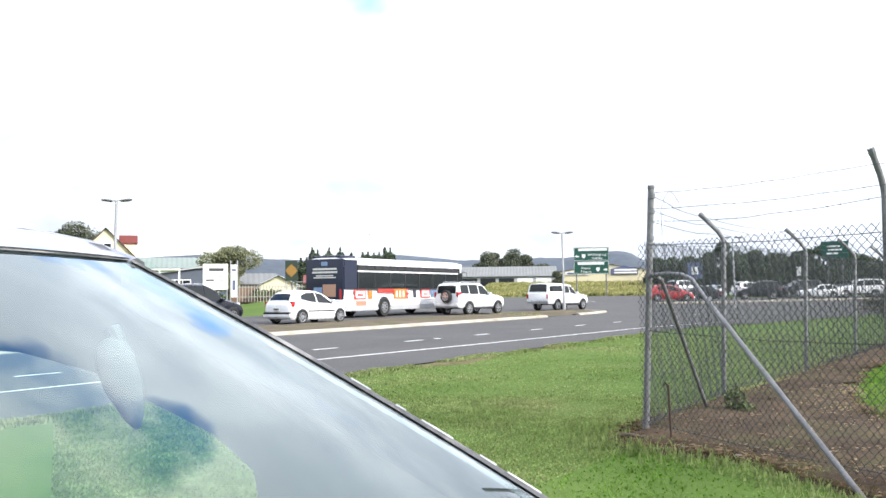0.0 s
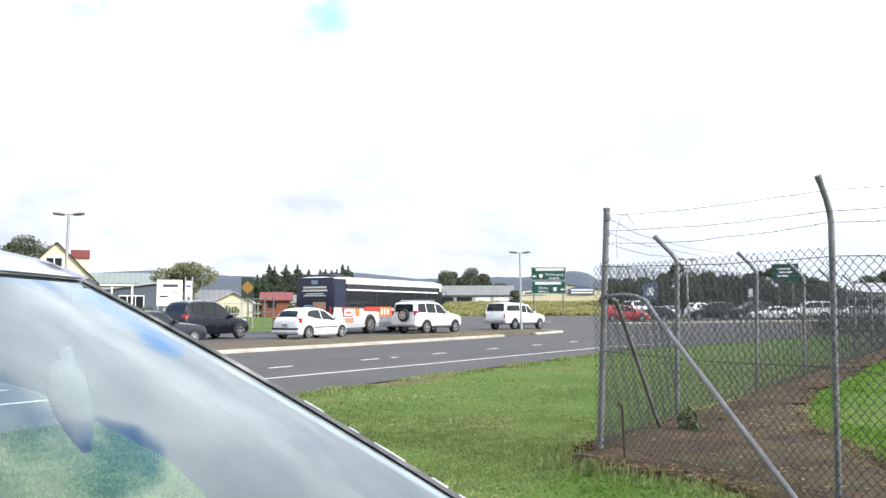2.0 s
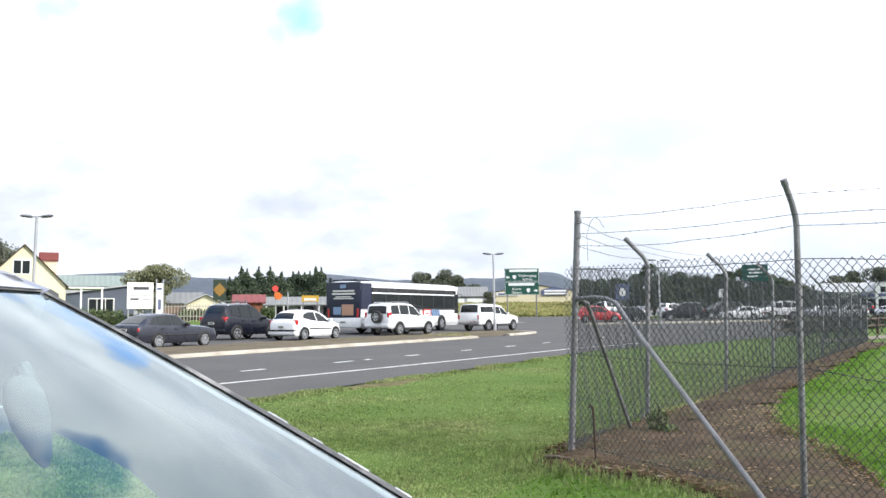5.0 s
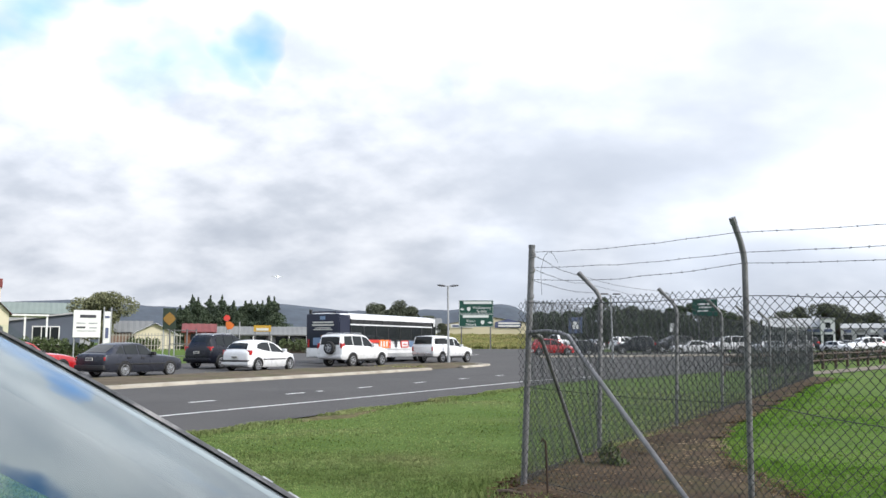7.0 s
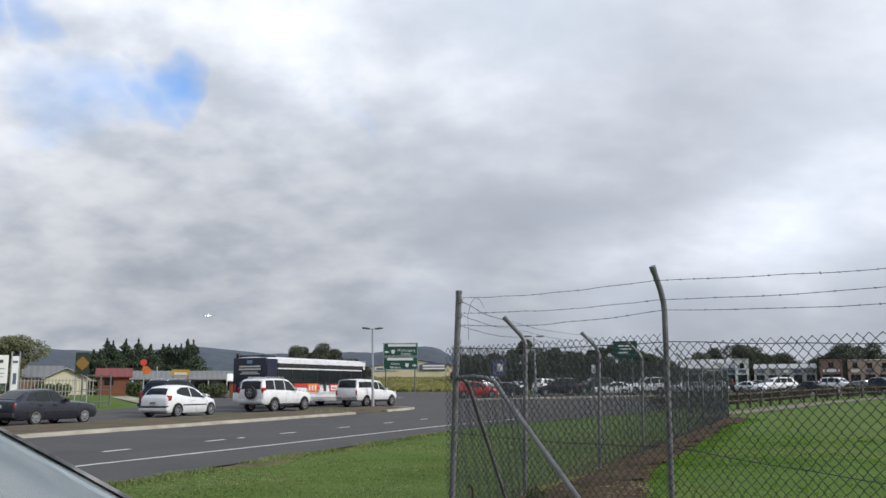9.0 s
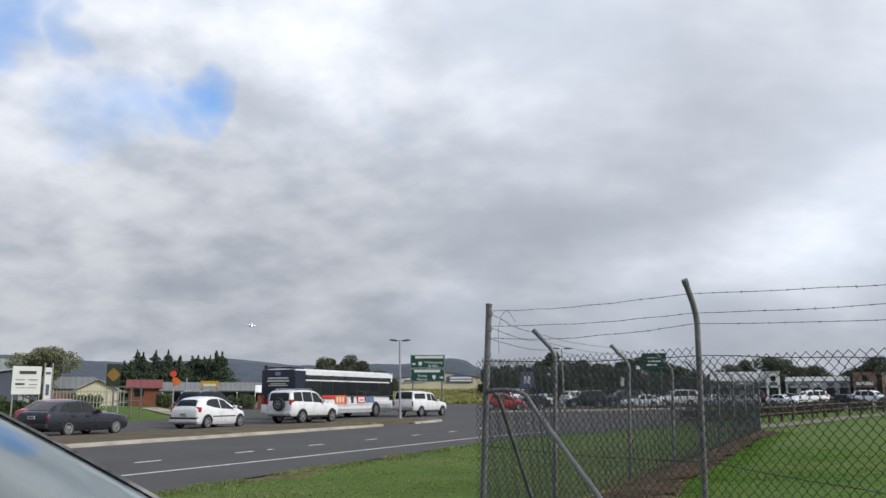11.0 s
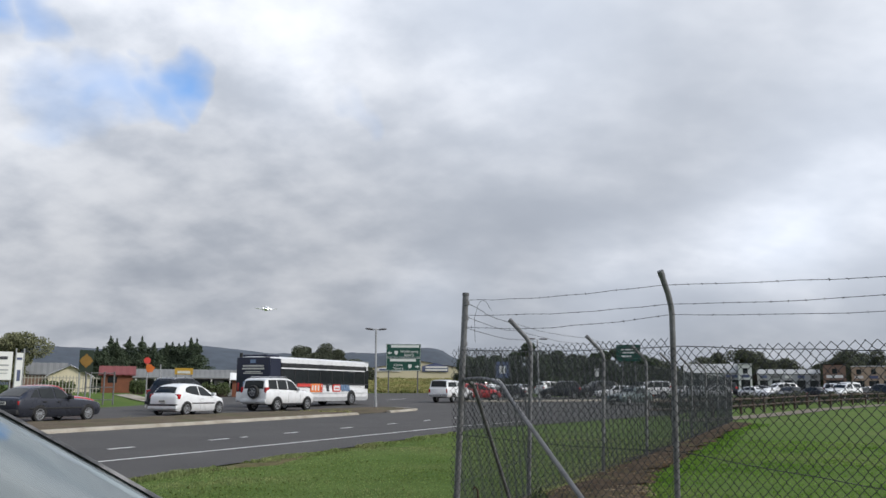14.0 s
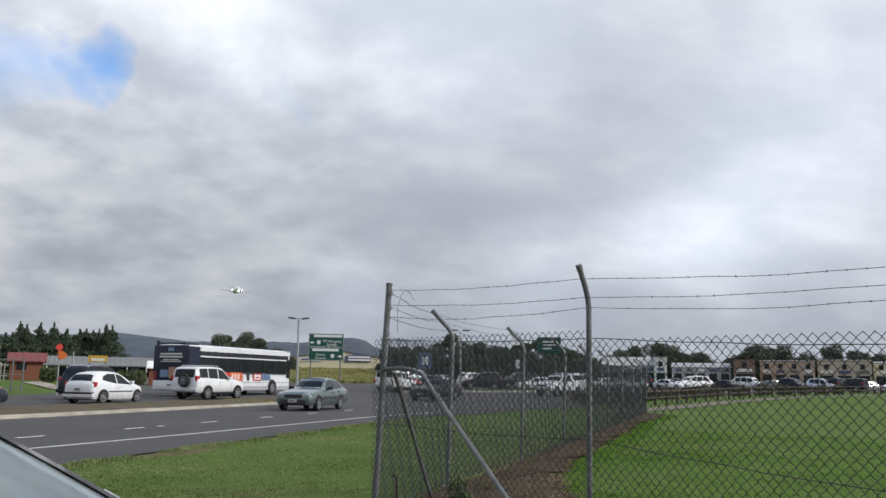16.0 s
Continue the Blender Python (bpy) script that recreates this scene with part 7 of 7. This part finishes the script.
# ---- right-hand side: second sign, lamp, rail fence, path ----
s2 = thing("direction_sign", deg_place(24.66, 96, -8), "green road direction sign on posts behind the parked cars", "road sign")
part("sign_panel", boxed(-1.3, 1.3, -0.04, 0.04, 3.95, 5.75, 0.02), SIGN_GREEN, s2)
for zz, a, b in ((5.15, -0.75, 0.5), (4.8, -0.6, 0.7), (4.42, -0.75, 0.3)):
    part("lettering_bar", boxed(a, b, -0.06, -0.03, zz, zz + 0.16), SIGN_WHITE, s2)
for px_ in (-0.7, 0.7):
    part("post", tube(bmesh.new(), [(px_, 0.08, -0.3), (px_, 0.08, 5.3)], 0.07, 8), GALV, s2)
x, y = far_at(18.85, 62)
lamp2 = thing("street_lamp", pose(x, y, land(x, y)), "grey steel street lamp with two flat heads", "street lamp", "median lamps")
part("pole", tube(bmesh.new(), [(0, 0, -0.3), (-0.1, 0, 4.75)], 0.075, 8, 0.055), POLE, lamp2, smooth=50)
for sg in (-1, 1):
    bm = lathe(bmesh.new(), ((0.02, -0.06), (0.26, -0.05), (0.3, 0.0), (0.24, 0.05), (0.05, 0.06)), 14)
    bmesh.ops.scale(bm, vec=(1.1, 0.7, 1), verts=bm.verts)
    part("lamp_head", bm, GALV, lamp2, "flat grey lamp head", smooth=40, at=pose(-0.1 + sg * 0.45, 0, 4.8))
bs = thing("blue_sign", deg_place(16.45, 70), "blue service sign on a post", "sign")
part("panel", boxed(-0.55, 0.55, -0.03, 0.03, 2.0, 3.3, 0.02), mat("mid_blue_sign", (0.1, 0.135, 0.24), 0.6), bs)
part("symbol", boxed(-0.25, 0.25, -0.05, -0.02, 2.35, 2.95), SIGN_WHITE, bs)
part("post", tube(bmesh.new(), [(0, 0.06, -0.3), (0, 0.06, 3.2)], 0.05, 8), GALV, bs)
sm = thing("small_sign", deg_place(22.6, 84), "small grey sign on a pole", "sign")
part("post", tube(bmesh.new(), [(0, 0.03, -0.3), (0, 0.03, 3.0)], 0.04, 8), GALV, sm)
part("panel", boxed(-0.2, 0.2, -0.02, 0.02, 2.2, 3.0), SIGN_WHITE, sm)
PATH_EDGE = [(19.2, 34.6), (24, 38.2), (30, 43.6), (37, 50.2), (47.8, 58), (62, 66), (90, 82)]
strip("footpath", FOOTING, "pale concrete footpath beside the field", "path", PATH_EDGE, [(x_ - 0.9, y_ + 1.3) for x_, y_ in PATH_EDGE], 0.012, 40, 2)
TIMBER = mat("dark_weathered_timber", (0.085, 0.06, 0.048), 0.9, 0, 0.2, 3, 30, 0.4, 30)
rf = thing("rail_fence", Matrix(), "dark timber post and rail barrier beside the footpath", "fence")
spots_ = [along([(x_ - 1.5, y_ + 2.2) for x_, y_ in PATH_EDGE], k / 34) for k in range(35)]
for k, (x_, y_) in enumerate(spots_):
    part("post", boxed(-0.07, 0.07, -0.07, 0.07, -0.2, 0.95, 0.01), TIMBER, rf, at=pose(x_, y_, land(x_, y_), 0, 0, 40))
for (ax, ay), (bx, by) in zip(spots_, spots_[1:]):
    for zz in (0.82, 0.45):
        part("rail", tube(bmesh.new(), [(ax, ay, land(ax, ay) + zz), (bx, by, land(bx, by) + zz)], 0.05, 6), TIMBER, rf)
kf = thing("far_kerb", Matrix(), "pale concrete kerb along the car park", "kerb", kind="structure")
FK = [(17.6, 70.0), (21, 70.6), (27, 71.5), (35, 74), (45, 80), (60, 92), (80, 106), (110, 126)]
for k in range(30):
    part("kerb_stone", kerb_run([along(FK, k / 30), along(FK, (k + 0.5) / 30), along(FK, (k + 1) / 30)], 0.4, 0.14), CONCRETE, kf)
# hedges by the slate shed
for az, d, w, h in ((-18.6, 66, 3.2, 1.6), (-16.6, 66, 1.8, 1.5), (-15.2, 63, 2.2, 1.2), (-11.5, 75, 2.4, 0.9), (-6.9, 72, 1.2, 1.0), (-2.2, 86, 2.6, 1.4), (0.4, 90, 2.2, 1.3)):
    hd = thing("hedge", deg_place(az, d), "clipped green hedge by the buildings", "hedge")
    part("stem", boxed(-w / 2 + 0.2, w / 2 - 0.2, -0.2, 0.2, -0.1, h * 0.6), BARK, hd)
    part("leaves", leafy(random.Random(int(az * 10)), [((-w / 2 + w * (k + 0.5) / 4, 0, h * 0.5), (w / 6, 0.6, h * 0.5), 420) for k in range(4)], 0.11, HEDGE, "leaves"), HEDGE, hd)
SCRUB = mat("dull_scrub_foliage", (0.06, 0.07, 0.035), 0.9, 0, 0.25, 2, 20)
for k in range(12):
    x_, y_ = along([(a_ - 3.2, b_ + 5.0) for a_, b_ in PATH_EDGE], 0.12 + 0.06 * k)
    sc = thing("scrub", pose(x_, y_, land(x_, y_), 0, 0, 40), "low dull green scrub behind the rail barrier", "shrub", "scrub row")
    part("stem", tube(bmesh.new(), [(-1.6, 0, -0.1), (0, 0, 0.3), (1.6, 0, -0.1)], 0.04, 5), BARK, sc)
    part("leaves", leafy(random.Random(k + 70), [((-1.8 + 0.9 * q, 0, 0.42), (0.75, 0.5, 0.42 + 0.1 * ((k + q) % 3)), 260) for q in range(5)], 0.1, SCRUB, "leaves"), SCRUB, sc)
# pale path on the lawn by the hut
strip("lawn_path", CONCRETE, "pale concrete path across the lawn", "path", [far_at(-8.3, 69), far_at(-7.0, 64), far_at(-5.4, 60)], [far_at(-7.3, 70), far_at(-6.4, 66), far_at(-5.0, 62)], 0.012, 12, 2)

# ---- trees and hills ----
rnd = random.Random(4)
for i in range(17):
    az = -9.4 + 0.37 * i
    x, y = far_at(az, 112 + rnd.uniform(-3, 3))
    tree(x, y, rnd.uniform(5.0, 7.1), rnd.uniform(4.8, 6.6), PINE, "dark green cypress in a windbreak row", "cone", i, 1.9, 0.15, name="cypress_tree")
for az, d, h, w, m, lab in ((-14.0, 82, 6.5, 5.6, WILLOW, "pale green willow-like tree"), (-23.3, 75, 7.4, 7.2, GUM, "rounded dark green tree behind the house"), (3.2, 150, 8.2, 6, GUM, "dark gum tree beyond the sheds"), (4.7, 152, 8.3, 6.5, GUM, "dark gum tree beyond the sheds"), (5.8, 155, 7, 5, GUM, "dark gum tree beyond the sheds"), (2.5, 158, 6.6, 5, GUM, "dark gum tree beyond the sheds"), (3.9, 156, 7.4, 6.5, GUM, "dark gum tree beyond the sheds"), (5.3, 149, 7.2, 5, GUM, "dark gum tree beyond the sheds"), (6.7, 160, 5.8, 6, GUM, "dark gum tree beyond the sheds"), (7.6, 120, 3.4, 2.6, GUM, "small round dark bush by the sheds"), (31.8, 172, 10, 7, GUM, "tall gum tree behind the shops"), (37.8, 172, 8.8, 8, GUM, "broad gum tree behind the shops"), (29.4, 160, 8.2, 6, GUM, "dark gum tree beyond the sheds"), (33.2, 175, 7, 5, GUM, "dark gum tree beyond the sheds")):
    x, y = far_at(az, d)
    tree(x, y, h, w, m, lab, "round", int(az * 7 + d), 2.2, 0.125 if d < 100 else 0.16)
for i in range(13):
    az = 14.3 + i * 0.95
    x, y = far_at(az, 116 + rnd.uniform(-5, 5))
    tree(x, y, rnd.uniform(6.0, 7.6) * min(1.0, 0.72 + 0.09 * i), rnd.uniform(4.6, 6.0), PINE, "dark dense tree in a belt behind the parked cars", "round", 50 + i, 1.6, 0.17, 0.12)
for i in range(20):
    x, y = far_at(26.3 + i * 1.05 + rnd.uniform(-0.4, 0.4), 180 + rnd.uniform(-6, 6))
    tree(x, y, rnd.uniform(5.6, 9.6), rnd.uniform(6, 9), GUM, "dark gum tree beyond the shops", "round", 90 + i, 1.1, 0.24, 0.12)


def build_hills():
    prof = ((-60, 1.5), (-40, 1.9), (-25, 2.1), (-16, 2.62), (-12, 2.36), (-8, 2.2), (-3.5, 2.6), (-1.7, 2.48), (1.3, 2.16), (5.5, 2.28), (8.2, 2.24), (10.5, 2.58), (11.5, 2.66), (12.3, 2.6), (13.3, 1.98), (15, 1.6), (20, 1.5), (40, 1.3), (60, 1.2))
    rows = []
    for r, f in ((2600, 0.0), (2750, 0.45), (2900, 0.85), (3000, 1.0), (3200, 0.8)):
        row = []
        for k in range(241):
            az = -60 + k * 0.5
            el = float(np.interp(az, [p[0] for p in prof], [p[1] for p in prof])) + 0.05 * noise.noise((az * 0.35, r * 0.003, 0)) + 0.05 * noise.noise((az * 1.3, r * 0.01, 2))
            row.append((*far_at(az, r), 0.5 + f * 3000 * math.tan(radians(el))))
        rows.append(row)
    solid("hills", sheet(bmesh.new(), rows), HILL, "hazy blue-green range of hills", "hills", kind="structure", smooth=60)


build_hills()

# ---- parked cars beyond the junction ----
for i, (az, d, kind, m, turn, lab) in enumerate(((14.0, 79, "hatch", RED_PAINT, -8, "red hatchback parked"), (17.2, 81, "sedan", BLACK_PAINT, 175, "dark sedan parked"), (21.0, 90, "crossover", BLACK_PAINT, 170, "black crossover parked"), (23.2, 97, "wagon4x4", BLACK_PAINT, 185, "dark off-road wagon parked"), (24.4, 93, "sedan", WHITE_PAINT, 170, "white sedan parked"), (26.6, 95, "wagon4x4", WHITE_PAINT, 175, "white off-road wagon parked"), (29.0, 110, "sedan", SILVER_PAINT, 170, "silver sedan parked"), (30.6, 112, "hatch", WHITE_PAINT, 160, "white hatchback parked"), (32.4, 118, "sedan", SILVER_PAINT, 200, "silver sedan parked"), (34.2, 116, "wagon4x4", WHITE_PAINT, 180, "white wagon parked"), (36.5, 125, "sedan", WHITE_PAINT, 170, "white sedan parked"), (39.0, 130, "hatch", SILVER_PAINT, 190, "silver hatchback parked"))):
    x, y = far_at(az, d)
    car("parked_car", kind, m, pose(x, y, land(x, y), 0, 0, turn), lab + " in a row beyond the junction", "parked cars", False)

# mostly white and silver: pale paint stands for sun glints on the cars
MIX = ((WHITE_PAINT, "white"), (BLACK_PAINT, "black"), (WHITE_PAINT, "white"), (SILVER_PAINT, "silver"), (WHITE_PAINT, "white"), (SILVER_PAINT, "silver"), (GREY_PAINT, "dark grey"))
rnd = random.Random(21)
for i in range(26):
    az = 15.6 + 1.25 * i + rnd.uniform(-0.3, 0.3)
    x, y = far_at(az, 101 + 1.15 * i + rnd.uniform(-3, 3))
    m, word = MIX[rnd.randrange(7)]
    kind = ("hatch", "sedan", "wagon4x4", "crossover")[rnd.randrange(4)]
    car("parked_car", kind, m, pose(x, y, land(x, y), 0, 0, rnd.choice((-70, 110, 175, 20)) + rnd.uniform(-8, 8)), word + " car parked in the car park beyond the junction", "parked cars", False)

# ---- aeroplane ----
LANDING_LIGHT = mat("glowing_landing_light", (1, 1, 1), 0.3, emit=((1, 1, 1), 50))
PLANE_WHITE = paint("white_aircraft_paint", (0.75, 0.76, 0.78))


def build_plane():
    th = thing("aeroplane", pose(0, 1500, 100), "small white twin-engine aeroplane on approach with gear down", "aeroplane")
    bm = bmesh.new()
    rows = []
    for x, r, z in ((7, 0.15, -0.1), (6.4, 0.9, 0), (5, 1.4, 0.2), (2, 1.65, 0.35), (-2, 1.65, 0.35), (-5, 1.1, 0.6), (-7, 0.3, 0.9)):
        rows.append([(x, r * math.cos(a), z + r * math.sin(a)) for a in (2 * math.pi * k / 14 for k in range(15))])
    part("fuselage", sheet(bm, rows), PLANE_WHITE, th, smooth=50)
    for sg in (-1, 1):
        bm = bmesh.new()
        a = [bm.verts.new(p) for p in ((1.9, sg * 0.7, -0.35), (-0.9, sg * 0.7, -0.45), (-0.2, sg * 8.5, 0.35), (0.8, sg * 8.5, 0.4))]
        b = [bm.verts.new(p) for p in ((1.6, sg * 0.7, 0.05), (-0.6, sg * 0.7, -0.25), (-0.2, sg * 8.5, 0.4), (0.8, sg * 8.5, 0.5))]
        bm.faces.new(a)
        bm.faces.new(b[::-1])
        for i in range(4):
            bm.faces.new((a[i], a[(i + 1) % 4], b[(i + 1) % 4], b[i]))
        part("wing", bm, PLANE_WHITE, th)
        part("engine", tube(bmesh.new(), [(3.0, sg * 2.6, 0.1), (2.6, sg * 2.6, 0.1), (0.2, sg * 2.6, 0.05), (-1.4, sg * 2.6, 0.1)], 0.6, 12, 0.35), PLANE_WHITE, th, smooth=50)
        part("tailplane", boxed(-7.6, -6.5, *sorted((sg * 0.05, sg * 2.8)), 3.0, 3.1), PLANE_WHITE, th)
        part("landing_light", boxed(2.95, 3.1, sg * 2.6 - 0.13, sg * 2.6 + 0.13, -0.1, 0.16, 0.04), LANDING_LIGHT, th)
        part("landing_gear", tube(bmesh.new(), [(0.2, sg * 2.6, 0), (0.2, sg * 2.6, -1.2)], 0.12, 6), TRIM, th)
    part("fin", prism(bmesh.new(), [(-5, 0), (-7.6, 2.6), (-6.6, 2.6), (-4.2, 0)], -0.08, 0.08), PLANE_WHITE, th, at=Matrix.Translation((0, 0, 0.5)) @ Matrix.Rotation(math.pi / 2, 4, "X"))
    part("landing_light", boxed(6.6, 7.05, -0.28, 0.28, -1.1, -0.65, 0.05), LANDING_LIGHT, th)
    part("nose_gear", tube(bmesh.new(), [(5.2, 0, -0.4), (5.2, 0, -1.5)], 0.1, 6), TRIM, th)
    return th


plane = build_plane()


# ---- motions ----
def smooth_path(rows, t):
    """Monotone cubic through (t, values...)."""
    ts = [r[0] for r in rows]
    i = max(0, min(len(ts) - 2, int(np.searchsorted(ts, t)) - 1))
    out = []
    for c in range(1, len(rows[0])):
        v = [r[c] for r in rows]
        d = [(v[k + 1] - v[k]) / (ts[k + 1] - ts[k]) for k in range(len(v) - 1)]
        m = [d[0]] + [0.0 if d[k - 1] * d[k] <= 0 else 2 * d[k - 1] * d[k] / (d[k - 1] + d[k]) for k in range(1, len(d))] + [d[-1]]
        h = ts[i + 1] - ts[i]
        f = min(1.0, max(0.0, (t - ts[i]) / h))
        out.append((2 * f ** 3 - 3 * f * f + 1) * v[i] + (f ** 3 - 2 * f * f + f) * h * m[i] + (-2 * f ** 3 + 3 * f * f) * v[i + 1] + (f ** 3 - f * f) * h * m[i + 1])
    return out


def drive(th, whs, r, spots, rows, step=0.1):
    """Key a vehicle along (t, s, n, turn) rows, and roll its wheels by the way it goes."""
    keys, gone, last, rolls = [], 0.0, None, []
    for k in range(round(16 / step) + 1):
        t = k * step
        s, n, turn = smooth_path(rows, t)
        p = road(s, n)
        if last is not None:
            gone += math.hypot(p[0] - last[0], p[1] - last[1])
        last = p
        keys.append((t, on_road(s, n, turn)))
        rolls.append((t, gone / r))
    walk(th, keys)
    for w in whs:
        x, y = w.matrix_basis.translation[:2]
        walk(w, [(t, pose(x, y, r) @ Matrix.Rotation(a, 4, "Y")) for t, a in rolls])


def motions():
    drive(hatch, hatch_wheels, 0.305, 0, ((0, 28.07, 27, 0), (0.5, 29.15, 27, 0), (1, 30.1, 27, 0), (1.5, 30.87, 27, 0), (2, 31.5, 27, 0), (3, 32.55, 27, 0), (4, 33.05, 27, 0), (5.5, 33.25, 27, 0), (9, 33.5, 27, 0), (12.5, 33.55, 27, 0), (14.5, 34.0, 27, 0), (16, 34.1, 27, 0)))
    drive(suv, suv_wheels, 0.375, 0, ((0, 41.9, 26.95, -6), (14.2, 41.75, 26.95, -6), (15, 42.05, 26.95, -6), (16, 43.0, 26.95, -6)))
    drive(ute, ute_wheels, 0.36, 0, ((0, 51.55, 26.0, -8), (9.2, 51.6, 26.0, -8), (10.5, 54.8, 26.2, -7), (12, 61.0, 26.5, -6), (12.5, 62.9, 26.4, -6), (13, 64.4, 26.15, -6), (14, 65.8, 25.4, -6), (15, 66.6, 24.5, -6), (16, 67.4, 24.0, -6)))
    drive(grey, grey_wheels, 0.3, 0, ((0, 19.4, 26.8, 0), (1, 20.7, 26.8, 0), (2, 21.8, 26.8, 0), (3, 22.64, 26.8, 0), (5.5, 24.2, 26.8, 0), (7, 24.9, 26.8, 0), (8.5, 25.0, 26.8, 0), (16, 25.0, 26.8, 0)))
    drive(black, black_wheels, 0.34, 0, ((0, 24.4, 30.25, 0), (1, 26.2, 30.25, 0), (2, 27.7, 30.25, 0), (3, 29.3, 30.25, 0), (5.5, 32.6, 30.25, 0), (6, 33.15, 30.25, 0), (7, 34.5, 30.25, 0), (8, 36.0, 30.25, 0), (9, 37.4, 30.25, 0), (10, 37.7, 30.25, 0), (16, 37.7, 30.25, 0)))
    drive(red, red_wheels, 0.3, 0, ((0, 13.0, 30.2, 0), (3, 18.0, 30.2, 0), (5.5, 21.0, 30.2, 0), (7, 22.4, 30.2, 0), (7.5, 22.8, 30.2, 0), (9, 25.2, 30.2, 0), (11.5, 28.2, 30.2, 0), (12, 28.35, 30.2, 0), (16, 28.35, 30.2, 0)))
    drive(bus, bus_wheels, 0.5, 0, ((0, 37.35, 30.05, 3), (1, 38.7, 30.05, 3), (2, 40.05, 30.05, 3), (3, 41.55, 30.05, 2.5), (5.5, 46.3, 30.05, 0), (6, 47.1, 30.05, -1), (7, 48.4, 30.05, -2), (8.5, 49.1, 30.05, -3), (16, 49.1, 30.05, -3)))
    way = ((-2.5, 230, 195), (8.5, 74, 86), (11, 48, 71.5), (11.75, 33.5, 65), (12.5, 22, 57.3), (13.0, 15.0, 50.8), (13.5, 10.4, 44.6), (14.0, 6.6, 38.4), (14.5, 3.6, 33.6), (18, -14, 6))

    def follow(th, whs, r, delay):
        keys, rolls, gone, last = [], [], 0.0, None
        for k in range(641):
            t = k * 0.025
            q = max(-2.5, t - 2 - delay)
            x, y = smooth_path(way, q)
            x2, y2 = smooth_path(way, q + 0.05)
            if last is not None:
                gone += math.hypot(x - last[0], y - last[1])
            last = (x, y)
            keys.append((t, pose(x, y, land(x, y), 0, 0, math.degrees(math.atan2(y2 - y, x2 - x)))))
            rolls.append((t, gone / r))
        walk(th, keys[::4])
        for w in whs:
            a, b = w.matrix_basis.translation[:2]
            walk(w, [(t, pose(a, b, r) @ Matrix.Rotation(g, 4, "Y")) for t, g in rolls])

    follow(green, green_wheels, 0.3, 0.0)
    follow(dark, dark_wheels, 0.3, 1.15)
    follow(van, van_wheels, 0.36, 2.1)
    air = ((0, -4.85, 3.93), (2, -4.55, 3.99), (5.5, -3.75, 4.18), (7, -3.35, 4.35), (9, -2.7, 4.55), (12, -1.1, 4.78), (12.5, -0.7, 4.83), (14, 0.79, 5.02), (15, 2.18, 5.22), (16, 3.91, 5.5))

    def sky_place(t):
        az, el = smooth_path(air, t)
        d = 470 + 80 * (16 - t)
        return Vector((d * math.sin(radians(az)), d * math.cos(radians(az)), 1.4 + d * math.tan(radians(el))))

    keys = []
    for k in range(33):
        t = k * 0.5
        p, v = sky_place(t), sky_place(min(16, t + 0.3)) - sky_place(max(0, t - 0.3))
        keys.append((t, pose(*p, 0, -2, math.degrees(math.atan2(v.y, v.x)))))
    walk(plane, keys)


motions()
